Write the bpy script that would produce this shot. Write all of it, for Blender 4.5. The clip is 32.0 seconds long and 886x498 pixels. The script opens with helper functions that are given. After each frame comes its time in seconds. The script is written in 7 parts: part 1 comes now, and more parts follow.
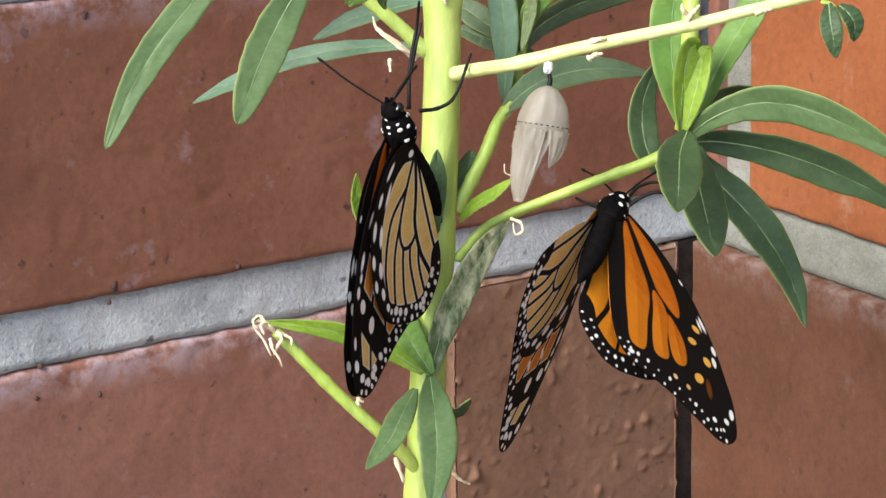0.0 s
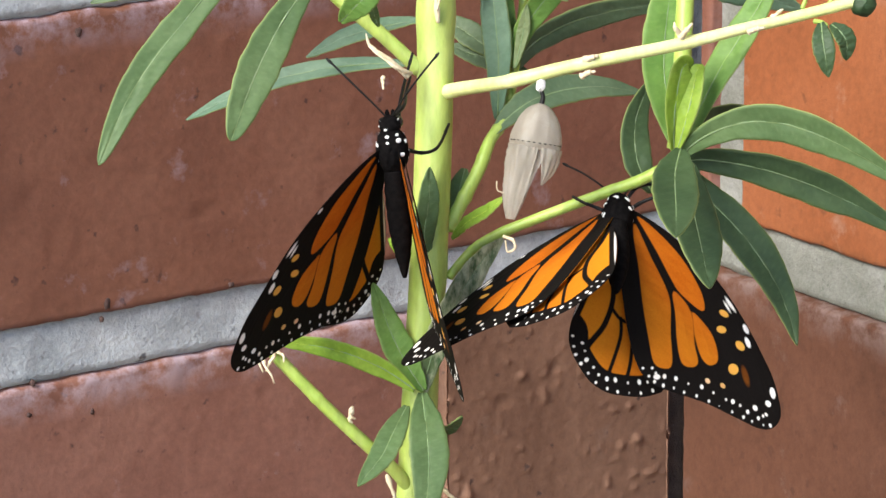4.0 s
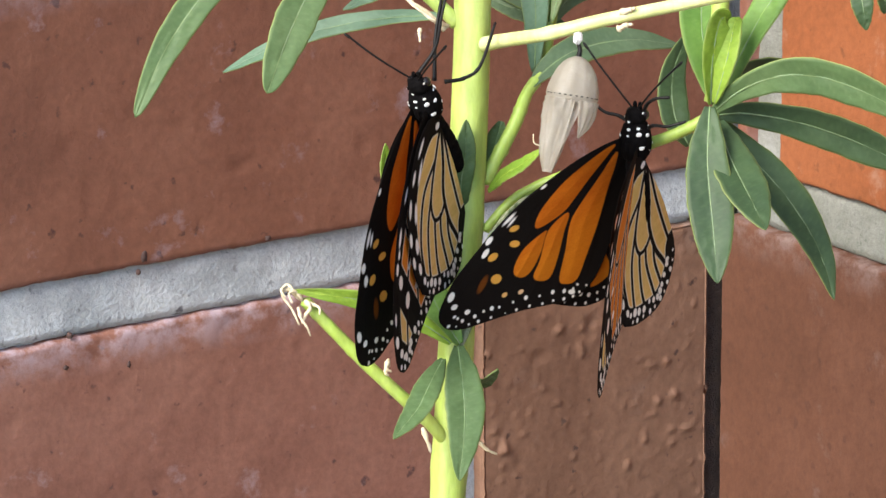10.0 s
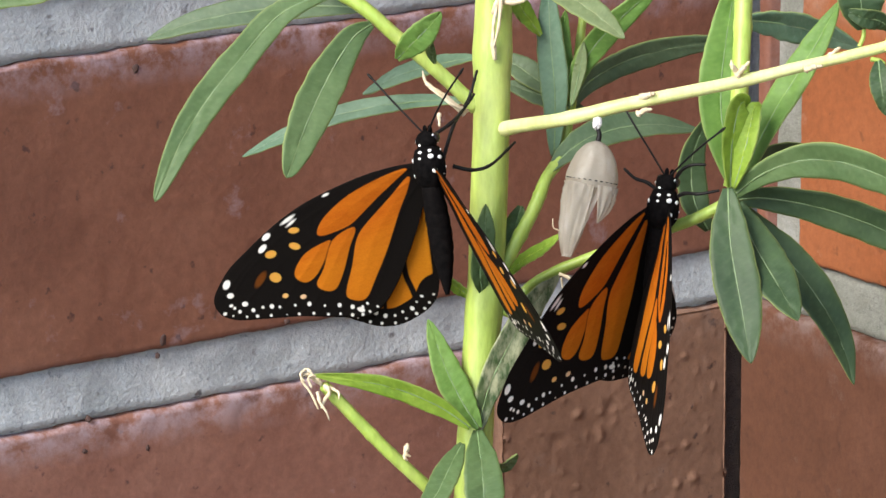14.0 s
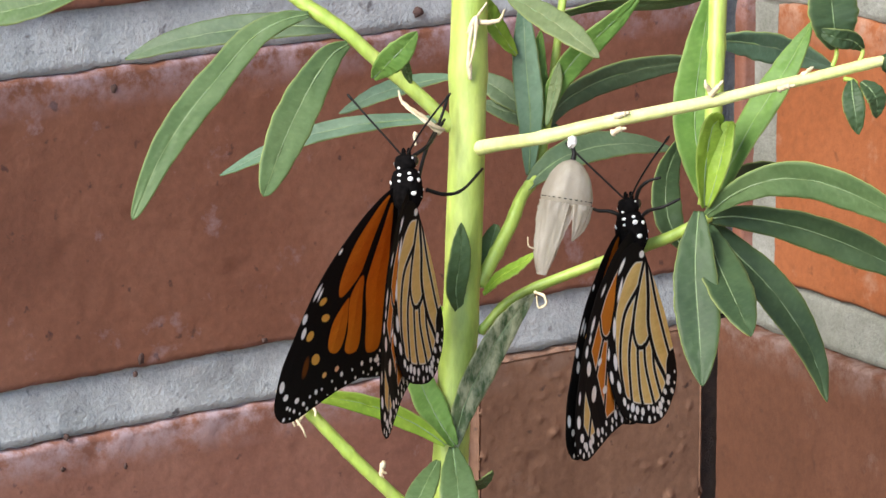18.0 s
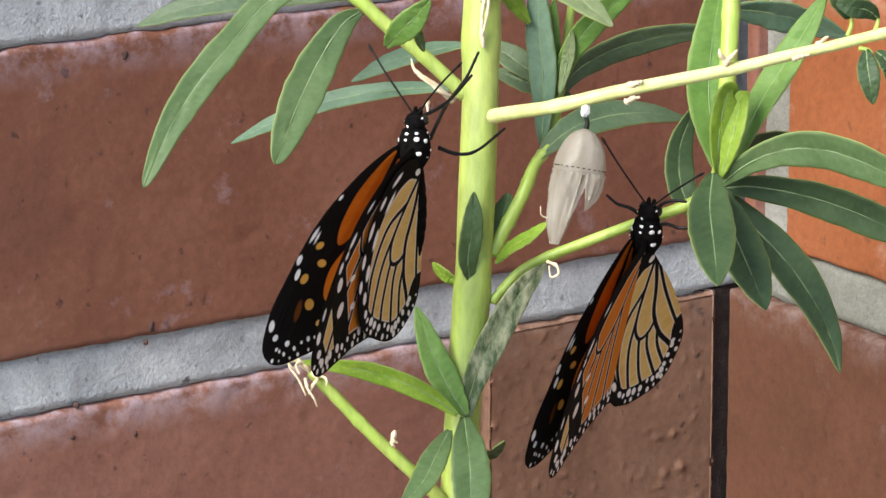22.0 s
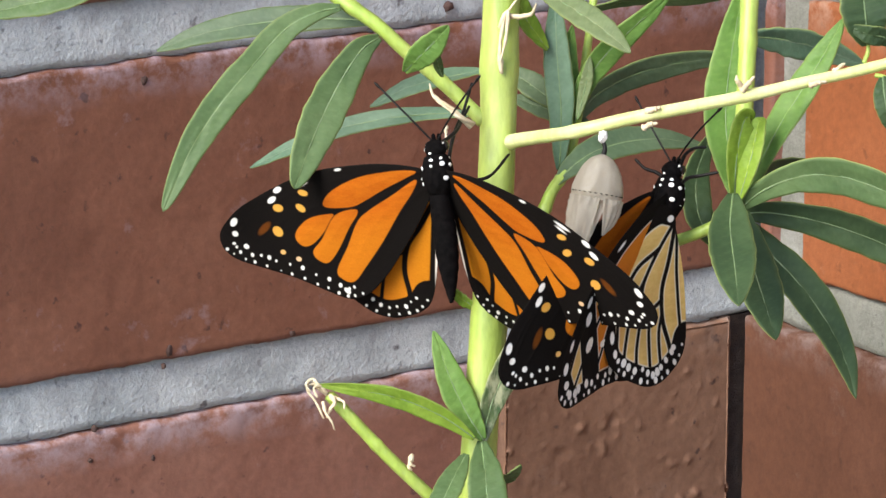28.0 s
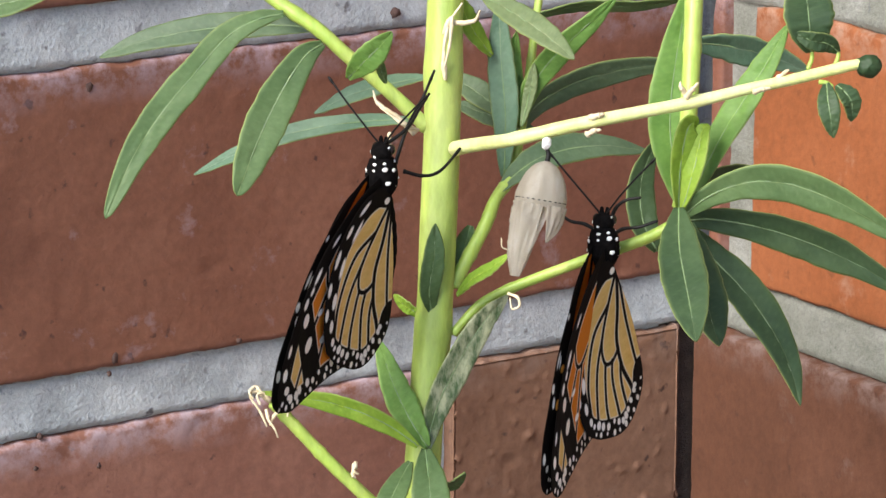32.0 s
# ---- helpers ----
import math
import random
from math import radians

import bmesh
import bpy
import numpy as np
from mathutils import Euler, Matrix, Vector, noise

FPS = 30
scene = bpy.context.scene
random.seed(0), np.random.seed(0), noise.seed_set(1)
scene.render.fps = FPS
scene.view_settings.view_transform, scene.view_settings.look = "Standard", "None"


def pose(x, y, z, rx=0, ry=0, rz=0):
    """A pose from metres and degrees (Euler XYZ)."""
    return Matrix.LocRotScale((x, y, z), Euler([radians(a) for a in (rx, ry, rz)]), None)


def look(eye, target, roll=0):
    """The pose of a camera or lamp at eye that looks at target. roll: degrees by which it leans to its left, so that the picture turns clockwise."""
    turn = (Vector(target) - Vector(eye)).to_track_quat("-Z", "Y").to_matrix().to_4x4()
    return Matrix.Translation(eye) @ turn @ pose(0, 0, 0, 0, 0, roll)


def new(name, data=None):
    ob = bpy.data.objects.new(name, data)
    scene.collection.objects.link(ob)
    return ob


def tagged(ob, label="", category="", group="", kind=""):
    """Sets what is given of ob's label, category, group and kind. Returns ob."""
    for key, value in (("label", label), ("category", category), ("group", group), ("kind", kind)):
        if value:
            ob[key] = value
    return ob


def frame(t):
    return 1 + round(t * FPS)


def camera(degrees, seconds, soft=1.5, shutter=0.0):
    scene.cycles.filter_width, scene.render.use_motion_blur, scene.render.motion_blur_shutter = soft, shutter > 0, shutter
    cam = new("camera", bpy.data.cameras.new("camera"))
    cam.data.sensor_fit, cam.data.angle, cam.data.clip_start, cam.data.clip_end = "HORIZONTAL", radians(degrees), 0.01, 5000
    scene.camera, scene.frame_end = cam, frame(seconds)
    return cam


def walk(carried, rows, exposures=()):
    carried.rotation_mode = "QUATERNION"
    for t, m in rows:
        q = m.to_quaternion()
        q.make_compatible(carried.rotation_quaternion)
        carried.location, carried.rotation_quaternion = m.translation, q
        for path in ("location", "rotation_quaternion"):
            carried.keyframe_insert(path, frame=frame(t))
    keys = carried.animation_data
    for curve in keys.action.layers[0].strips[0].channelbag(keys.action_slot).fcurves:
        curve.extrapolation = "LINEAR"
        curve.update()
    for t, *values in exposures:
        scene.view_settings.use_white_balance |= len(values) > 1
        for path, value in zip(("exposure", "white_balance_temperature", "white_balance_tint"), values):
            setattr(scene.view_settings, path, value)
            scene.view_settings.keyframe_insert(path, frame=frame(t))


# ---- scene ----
# ---- camera ----
cam = camera(13.96, 32.0)
walk(cam, [
    (0, pose(-0.58, -0.7349, 0.2397, 74.648, 0.636, -34.306)),
    (0.5, pose(-0.58, -0.7367, 0.2387, 74.828, 0.507, -34.405)),
    (1, pose(-0.5801, -0.7368, 0.2388, 74.954, 0.502, -34.445)),
    (1.5, pose(-0.5805, -0.7371, 0.2392, 75.012, 0.539, -34.501)),
    (2, pose(-0.5802, -0.7362, 0.2386, 75.015, 0.509, -34.474)),
    (2.5, pose(-0.5798, -0.7356, 0.2383, 75.033, 0.511, -34.479)),
    (3, pose(-0.5791, -0.7357, 0.2398, 74.886, 0.632, -34.453)),
    (3.5, pose(-0.5801, -0.7359, 0.2385, 75.028, 0.428, -34.365)),
    (5.5, pose(-0.5806, -0.7369, 0.2384, 75, 0.506, -34.224)),
    (6, pose(-0.5799, -0.737, 0.2391, 74.983, 0.518, -34.125)),
    (6.5, pose(-0.5804, -0.7376, 0.2383, 75.079, 0.459, -34.091)),
    (7, pose(-0.5808, -0.7379, 0.2373, 75.17, 0.383, -34.112)),
    (7.5, pose(-0.5804, -0.7386, 0.2374, 75.167, 0.432, -34.074)),
    (8, pose(-0.5813, -0.7391, 0.2377, 75.207, 0.586, -34.172)),
    (8.5, pose(-0.5808, -0.7388, 0.2375, 75.281, 0.451, -34.033)),
    (9, pose(-0.5802, -0.7382, 0.2383, 75.299, 0.428, -33.983)),
    (9.5, pose(-0.58, -0.7377, 0.2372, 75.236, 0.476, -33.909)),
    (10, pose(-0.5796, -0.7363, 0.237, 74.399, 0.439, -33.691)),
    (10.5, pose(-0.5807, -0.7363, 0.2377, 74.318, 0.552, -33.696)),
    (11, pose(-0.5819, -0.7371, 0.2373, 74.65, 0.374, -33.643)),
    (11.5, pose(-0.5807, -0.7375, 0.238, 75.045, 0.375, -33.632)),
    (12, pose(-0.5799, -0.7357, 0.238, 75.275, 0.37, -33.637)),
    (12.5, pose(-0.5791, -0.7354, 0.2382, 75.255, 0.328, -33.543)),
    (13, pose(-0.5796, -0.7361, 0.2383, 75.382, 0.52, -33.553)),
    (13.5, pose(-0.5796, -0.7356, 0.238, 75.622, 0.532, -33.467)),
    (15.5, pose(-0.5798, -0.7369, 0.2384, 75.698, 0.355, -33.406)),
    (16, pose(-0.5803, -0.7368, 0.2381, 75.72, 0.46, -33.487)),
    (16.5, pose(-0.5799, -0.7373, 0.2377, 75.629, 0.39, -33.668)),
    (17, pose(-0.5811, -0.7385, 0.2377, 75.888, 0.355, -33.752)),
    (17.5, pose(-0.5809, -0.7399, 0.2379, 76.033, 0.429, -33.819)),
    (18, pose(-0.5814, -0.7403, 0.238, 76.033, 0.387, -33.7)),
    (18.5, pose(-0.5818, -0.7402, 0.2383, 75.997, 0.375, -33.526)),
    (19, pose(-0.581, -0.7392, 0.2382, 75.982, 0.37, -33.432)),
    (19.5, pose(-0.5806, -0.7388, 0.2378, 75.897, 0.479, -33.443)),
    (20, pose(-0.5806, -0.739, 0.2372, 75.732, 0.4, -33.453)),
    (20.5, pose(-0.5807, -0.7392, 0.2373, 75.587, 0.446, -33.546)),
    (21, pose(-0.5814, -0.7387, 0.2379, 75.623, 0.311, -33.483)),
    (21.5, pose(-0.5804, -0.7385, 0.2387, 75.637, 0.342, -33.48)),
    (22, pose(-0.5803, -0.7374, 0.2375, 75.523, 0.21, -33.511)),
    (22.5, pose(-0.5808, -0.7376, 0.2374, 75.444, 0.122, -33.528)),
    (23, pose(-0.5811, -0.738, 0.2375, 75.383, 0.085, -33.577)),
    (23.5, pose(-0.5816, -0.7383, 0.2375, 75.402, 0.077, -33.667)),
    (24, pose(-0.5811, -0.7379, 0.2376, 75.325, -0.073, -33.649)),
    (24.5, pose(-0.582, -0.7379, 0.2377, 75.371, 0.012, -33.701)),
    (25, pose(-0.5812, -0.7372, 0.2382, 75.322, -0.023, -33.552)),
    (25.5, pose(-0.5797, -0.7375, 0.2383, 75.284, 0.092, -33.455)),
    (27.5, pose(-0.5819, -0.7395, 0.2368, 75.731, 0.058, -33.171)),
    (28, pose(-0.5832, -0.7399, 0.2372, 76.005, 0.047, -33.263)),
    (28.5, pose(-0.5827, -0.7396, 0.2375, 76.069, -0.027, -33.319)),
    (29, pose(-0.5813, -0.7383, 0.2377, 76.021, -0.19, -33.263)),
    (29.5, pose(-0.5827, -0.7388, 0.2382, 76.091, -0.15, -33.348)),
    (30, pose(-0.5809, -0.7392, 0.237, 76.194, -0.189, -33.378)),
    (30.5, pose(-0.58, -0.741, 0.2365, 76.225, -0.031, -33.474)),
    (31, pose(-0.5807, -0.7414, 0.236, 76.364, -0.111, -33.667)),
    (31.5, pose(-0.5788, -0.7412, 0.2365, 76.26, -0.037, -33.773)),
    (32, pose(-0.5786, -0.7405, 0.2368, 76.108, -0.052, -33.827)),
], [(0, 1.26), (9, 1.3), (10, 1.4), (11, 1.57), (12, 1.16), (13, 1.13), (17, 1.21), (25, 1.22), (28, 1.17), (32, 1.2)])

# ---- light: open shade beside the wall, soft daylight from above ----
world = bpy.data.worlds.new("daylight")
scene.world = world
world.use_nodes = True
wn = world.node_tree
sky = wn.nodes.new("ShaderNodeTexSky")
sky.sky_type = "NISHITA"
sky.sun_disc = False
sky.sun_elevation, sky.sun_rotation = radians(38), radians(261)
back = wn.nodes["Background"]
back.inputs[1].default_value = 0.15
wn.links.new(sky.outputs[0], back.inputs[0])
sun_data = bpy.data.lights.new("sun", "SUN")
sun_data.energy, sun_data.angle, sun_data.color = 2.7, radians(30), (1.0, 0.95, 0.87)
sun = new("sun", sun_data)
sun.matrix_world = look((-2.6, -0.6, 2.1), (0, 0, 0))

PLANT = pose(-0.171, -0.1386, 0.0786, 75.98, 0.37, -33.43)


# ---- materials ----
def shader(name):
    m = bpy.data.materials.new(name)
    m.use_nodes = True
    t = m.node_tree
    return m, t.nodes, t.links, t.nodes["Principled BSDF"]


def ramp(nodes, stops):
    r = nodes.new("ShaderNodeValToRGB")
    e = r.color_ramp.elements
    while len(e) < len(stops):
        e.new(0.5)
    for el, (p, c) in zip(e, stops):
        el.position, el.color = p, (*c, 1)
    return r


def mixed(nodes, links, fac, a, b, mode="MIX"):
    m = nodes.new("ShaderNodeMix")
    m.data_type, m.blend_type = "RGBA", mode
    for socket, value in ((m.inputs[0], fac), (m.inputs[6], a), (m.inputs[7], b)):
        if isinstance(value, (int, float)):
            socket.default_value = value
        elif isinstance(value, tuple):
            socket.default_value = (*value, 1)
        else:
            links.new(value, socket)
    return m.outputs[2]


def noise_out(nodes, links, scale, detail=4, rough=0.55, stretch=None, object_space=True):
    n = nodes.new("ShaderNodeTexNoise")
    n.inputs["Scale"].default_value, n.inputs["Detail"].default_value = scale, detail
    n.inputs["Roughness"].default_value = rough
    c = nodes.new("ShaderNodeTexCoord")
    source = c.outputs["Object" if object_space else "Generated"]
    if stretch:
        mp = nodes.new("ShaderNodeMapping")
        mp.inputs["Scale"].default_value = stretch
        links.new(source, mp.inputs[0])
        source = mp.outputs[0]
    links.new(source, n.inputs["Vector"])
    return n.outputs["Fac"]


def stepped(nodes, links, value, low, high):
    m = nodes.new("ShaderNodeMapRange")
    m.inputs[1].default_value, m.inputs[2].default_value = low, high
    links.new(value, m.inputs[0])
    return m.outputs[0]


def bumped(nodes, links, bsdf, height, strength, distance):
    b = nodes.new("ShaderNodeBump")
    b.inputs["Strength"].default_value, b.inputs["Distance"].default_value = strength, distance
    links.new(height, b.inputs["Height"])
    links.new(b.outputs[0], bsdf.inputs["Normal"])


def attr(nodes, name):
    a = nodes.new("ShaderNodeAttribute")
    a.attribute_name = name
    return a.outputs["Fac"]


def brick_material(name, dark, mid, light, dust, pitted=1.0):
    m, n, l, b = shader(name)
    broad = noise_out(n, l, 22, 5, 0.6)
    fine = noise_out(n, l, 420, 4, 0.65)
    pits = noise_out(n, l, 230, 3, 0.5)
    r = ramp(n, [(0.3, dark), (0.5, mid), (0.72, light)])
    l.new(broad, r.inputs[0])
    c = mixed(n, l, 0.35, r.outputs[0], fine, "OVERLAY")
    spots = stepped(n, l, pits, 0.35, 0.28)
    sm = n.new("ShaderNodeMath")
    sm.operation = "MULTIPLY"
    sm.inputs[1].default_value = pitted
    l.new(spots, sm.inputs[0])
    c = mixed(n, l, sm.outputs[0], c, (dark[0] * 0.5, dark[1] * 0.55, dark[2] * 0.7))
    film = noise_out(n, l, 55, 6, 0.7)
    c = mixed(n, l, stepped(n, l, film, 0.60, 0.82), c, dust)
    edge = attr(n, "edge")
    em = n.new("ShaderNodeMath")
    em.operation = "MULTIPLY"
    l.new(edge, em.inputs[0])
    l.new(stepped(n, l, noise_out(n, l, 130, 6, 0.7), 0.42, 0.60), em.inputs[1])
    c = mixed(n, l, em.outputs[0], c, dust)
    l.new(c, b.inputs["Base Color"])
    b.inputs["Roughness"].default_value = 0.72
    b.inputs["Specular IOR Level"].default_value = 0.3
    hm = n.new("ShaderNodeMath")
    hm.operation = "ADD"
    l.new(fine, hm.inputs[0])
    l.new(broad, hm.inputs[1])
    bumped(n, l, b, hm.outputs[0], 0.22, 0.001)
    return m


BRICK_RED = brick_material("brick_red", (0.15, 0.062, 0.039), (0.187, 0.079, 0.049), (0.222, 0.10, 0.064), (0.34, 0.255, 0.285))
BRICK_ROSY = brick_material("brick_rosy", (0.185, 0.081, 0.057), (0.225, 0.102, 0.072), (0.26, 0.127, 0.092), (0.40, 0.31, 0.335))
BRICK_BROWN = brick_material("brick_brown", (0.145, 0.074, 0.046), (0.19, 0.10, 0.063), (0.23, 0.125, 0.08), (0.24, 0.16, 0.125))
BRICK_DULL = brick_material("brick_dull", (0.15, 0.062, 0.04), (0.19, 0.078, 0.05), (0.22, 0.10, 0.066), (0.33, 0.24, 0.26))
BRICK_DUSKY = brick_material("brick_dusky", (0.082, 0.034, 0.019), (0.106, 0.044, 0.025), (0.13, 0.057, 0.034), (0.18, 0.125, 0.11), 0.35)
BRICK_ORANGE = brick_material("brick_orange", (0.20, 0.064, 0.022), (0.245, 0.08, 0.029), (0.285, 0.10, 0.04), (0.35, 0.21, 0.15), 0.5)


def mortar_material(name, low, mid, high):
    m, n, l, b = shader(name)
    broad = noise_out(n, l, 45, 5, 0.6)
    sand = noise_out(n, l, 900, 3, 0.7)
    pits = noise_out(n, l, 190, 3, 0.5)
    r = ramp(n, [(0.3, low), (0.5, mid), (0.7, high)])
    l.new(broad, r.inputs[0])
    c = mixed(n, l, 0.4, r.outputs[0], sand, "OVERLAY")
    c = mixed(n, l, stepped(n, l, pits, 0.33, 0.26), c, (0.13, 0.13, 0.14))
    stain = noise_out(n, l, 320, 5, 0.65)
    c = mixed(n, l, stepped(n, l, stain, 0.62, 0.74), c, (low[0] * 0.6, low[1] * 0.6, low[2] * 0.62))
    l.new(c, b.inputs["Base Color"])
    b.inputs["Roughness"].default_value = 0.92
    hm = n.new("ShaderNodeMath")
    hm.operation = "ADD"
    l.new(sand, hm.inputs[0])
    l.new(stain, hm.inputs[1])
    bumped(n, l, b, hm.outputs[0], 0.5, 0.0009)
    return m


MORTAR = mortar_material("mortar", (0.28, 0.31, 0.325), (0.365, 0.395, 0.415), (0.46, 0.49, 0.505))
# olive-grey return-wall mortar, with shade put into its colour against the strong sun
MORTAR_OLIVE_SHADED = mortar_material("olive_shaded_mortar", (0.14, 0.145, 0.12), (0.20, 0.205, 0.18), (0.28, 0.285, 0.265))


def leaf_material(name, deep, mid, pale, mottle=0.0):
    m, n, l, b = shader(name)
    broad = noise_out(n, l, 60, 4, 0.6)
    fine = noise_out(n, l, 700, 3, 0.6)
    r = ramp(n, [(0.32, deep), (0.5, mid), (0.7, pale)])
    l.new(broad, r.inputs[0])
    c = mixed(n, l, 0.25, r.outputs[0], fine, "OVERLAY")
    vein = attr(n, "vein")
    c = mixed(n, l, vein, c, (pale[0] * 1.7, pale[1] * 1.45, pale[2] * 1.5))
    rim = attr(n, "rim")
    c = mixed(n, l, rim, c, (0.30, 0.36, 0.11))
    if mottle:
        patch = noise_out(n, l, 420, 5, 0.65, (1, 0.4, 1))
        c = mixed(n, l, stepped(n, l, patch, 0.40, 0.60), c, (0.42, 0.44, 0.28))
    l.new(c, b.inputs["Base Color"])
    b.inputs["Roughness"].default_value = 0.5
    b.inputs["Specular IOR Level"].default_value = 0.3
    tr = n.new("ShaderNodeBsdfTranslucent")
    l.new(mixed(n, l, 0.35, c, (0.22, 0.34, 0.03)), tr.inputs[0])
    mx = n.new("ShaderNodeMixShader")
    mx.inputs[0].default_value = 0.3
    l.new(b.outputs[0], mx.inputs[1])
    l.new(tr.outputs[0], mx.inputs[2])
    l.new(mx.outputs[0], n["Material Output"].inputs[0])
    hm = n.new("ShaderNodeMath")
    hm.operation = "SUBTRACT"
    l.new(fine, hm.inputs[0])
    l.new(vein, hm.inputs[1])
    bumped(n, l, b, hm.outputs[0], 0.3, 0.0003)
    return m


LEAF = leaf_material("leaf_green", (0.074, 0.132, 0.05), (0.10, 0.168, 0.064), (0.14, 0.215, 0.09))
LEAF_DARK = leaf_material("leaf_dark", (0.034, 0.066, 0.03), (0.048, 0.088, 0.038), (0.072, 0.12, 0.052))
LEAF_BLUE = leaf_material("leaf_blue_green", (0.10, 0.185, 0.12), (0.135, 0.23, 0.15), (0.18, 0.28, 0.19))
LEAF_GREY = leaf_material("leaf_grey_green", (0.075, 0.125, 0.07), (0.10, 0.155, 0.084), (0.135, 0.195, 0.108))
LEAF_FRESH = leaf_material("leaf_fresh", (0.10, 0.21, 0.042), (0.14, 0.27, 0.056), (0.19, 0.33, 0.085))
LEAF_PALE = leaf_material("leaf_pale", (0.13, 0.18, 0.08), (0.17, 0.225, 0.105), (0.22, 0.275, 0.135))
LEAF_YOUNG = leaf_material("leaf_young", (0.13, 0.24, 0.025), (0.20, 0.33, 0.035), (0.28, 0.40, 0.06))
LEAF_MOTTLED = leaf_material("leaf_mottled", (0.03, 0.07, 0.03), (0.06, 0.11, 0.045), (0.16, 0.2, 0.09), 1.0)


def stem_material(name, a, c, d):
    m, n, l, b = shader(name)
    broad = noise_out(n, l, 60, 4, 0.6, (1, 0.35, 1))
    fine = noise_out(n, l, 500, 3, 0.6, (1, 0.3, 1))
    r = ramp(n, [(0.3, a), (0.5, c), (0.72, d)])
    l.new(broad, r.inputs[0])
    col = mixed(n, l, 0.4, r.outputs[0], fine, "OVERLAY")
    l.new(col, b.inputs["Base Color"])
    b.inputs["Roughness"].default_value = 0.45
    b.inputs["Subsurface Weight"].default_value = 0.15
    b.inputs["Subsurface Radius"].default_value = (0.002, 0.003, 0.0006)
    b.inputs["Subsurface Scale"].default_value = 1.0
    bumped(n, l, b, fine, 0.45, 0.0005)
    return m


STEM = stem_material("stem_green", (0.25, 0.345, 0.062), (0.335, 0.435, 0.09), (0.43, 0.515, 0.14))
BRANCH = stem_material("branch_yellow_green", (0.52, 0.57, 0.21), (0.61, 0.65, 0.27), (0.72, 0.74, 0.38))
RIB = stem_material("leaf_rib", (0.13, 0.22, 0.085), (0.17, 0.26, 0.11), (0.21, 0.30, 0.14))
TWIG = stem_material("twig_green", (0.26, 0.38, 0.06), (0.34, 0.46, 0.09), (0.44, 0.53, 0.15))


def plain(name, a, c, scale, rough, bump=0.2, dist=0.0003, spec=0.4):
    m, n, l, b = shader(name)
    v = noise_out(n, l, scale, 4, 0.6)
    r = ramp(n, [(0.3, a), (0.7, c)])
    l.new(v, r.inputs[0])
    l.new(r.outputs[0], b.inputs["Base Color"])
    b.inputs["Roughness"].default_value = rough
    b.inputs["Specular IOR Level"].default_value = spec
    bumped(n, l, b, noise_out(n, l, scale * 5, 3), bump, dist)
    return m


BODY_BLACK = plain("black_fuzz", (0.002, 0.002, 0.0022), (0.007, 0.006, 0.006), 900, 0.85, 0.6, 0.0003, 0.04)
LEG_BLACK = plain("leg_black", (0.004, 0.004, 0.004), (0.009, 0.008, 0.008), 700, 0.5, 0.2, 0.0003, 0.2)
EYE = plain("eye_black", (0.008, 0.007, 0.007), (0.012, 0.01, 0.01), 400, 0.15, 0.0)
WHITE_DOT = plain("white_dot", (0.78, 0.78, 0.76), (0.86, 0.86, 0.85), 800, 0.7)
DRY = plain("dry_bract", (0.52, 0.42, 0.26), (0.72, 0.64, 0.46), 500, 0.8, 0.5)
SILK = plain("white_silk", (0.70, 0.68, 0.66), (0.84, 0.83, 0.82), 900, 0.8, 0.6)
# dark brown that stands in for shade deep in the open joint
JOINT_SHADE = plain("joint_shade", (0.03, 0.02, 0.016), (0.065, 0.042, 0.034), 300, 0.95, 0.8, 0.001)
STAIN = plain("dirt_stain", (0.055, 0.032, 0.028), (0.10, 0.058, 0.05), 500, 0.9, 0.6, 0.0006)
SOIL = plain("soil", (0.05, 0.035, 0.022), (0.12, 0.085, 0.055), 30, 0.95, 0.8, 0.01)


def parchment_material(name, clearness):
    m, n, l, b = shader(name)
    v = noise_out(n, l, 160, 4, 0.6, (1, 0.3, 1))
    r = ramp(n, [(0.3, (0.30, 0.27, 0.22)), (0.5, (0.46, 0.43, 0.37)), (0.72, (0.72, 0.70, 0.65))])
    l.new(v, r.inputs[0])
    l.new(r.outputs[0], b.inputs["Base Color"])
    b.inputs["Roughness"].default_value = 0.24
    tr = n.new("ShaderNodeBsdfTranslucent")
    tr.inputs[0].default_value = (0.62, 0.57, 0.47, 1)
    mx = n.new("ShaderNodeMixShader")
    mx.inputs[0].default_value = 0.4
    l.new(b.outputs[0], mx.inputs[1])
    l.new(tr.outputs[0], mx.inputs[2])
    clear = n.new("ShaderNodeBsdfTransparent")
    thin = n.new("ShaderNodeMixShader")
    thin.inputs[0].default_value = clearness
    l.new(mx.outputs[0], thin.inputs[1])
    l.new(clear.outputs[0], thin.inputs[2])
    l.new(thin.outputs[0], n["Material Output"].inputs[0])
    bumped(n, l, b, noise_out(n, l, 420, 5, 0.65, (0.6, 1.3, 0.6)), 0.8, 0.0007)
    return m


PARCHMENT = parchment_material("parchment_shell", 0.3)
PARCHMENT_THIN = parchment_material("parchment_thin", 0.52)


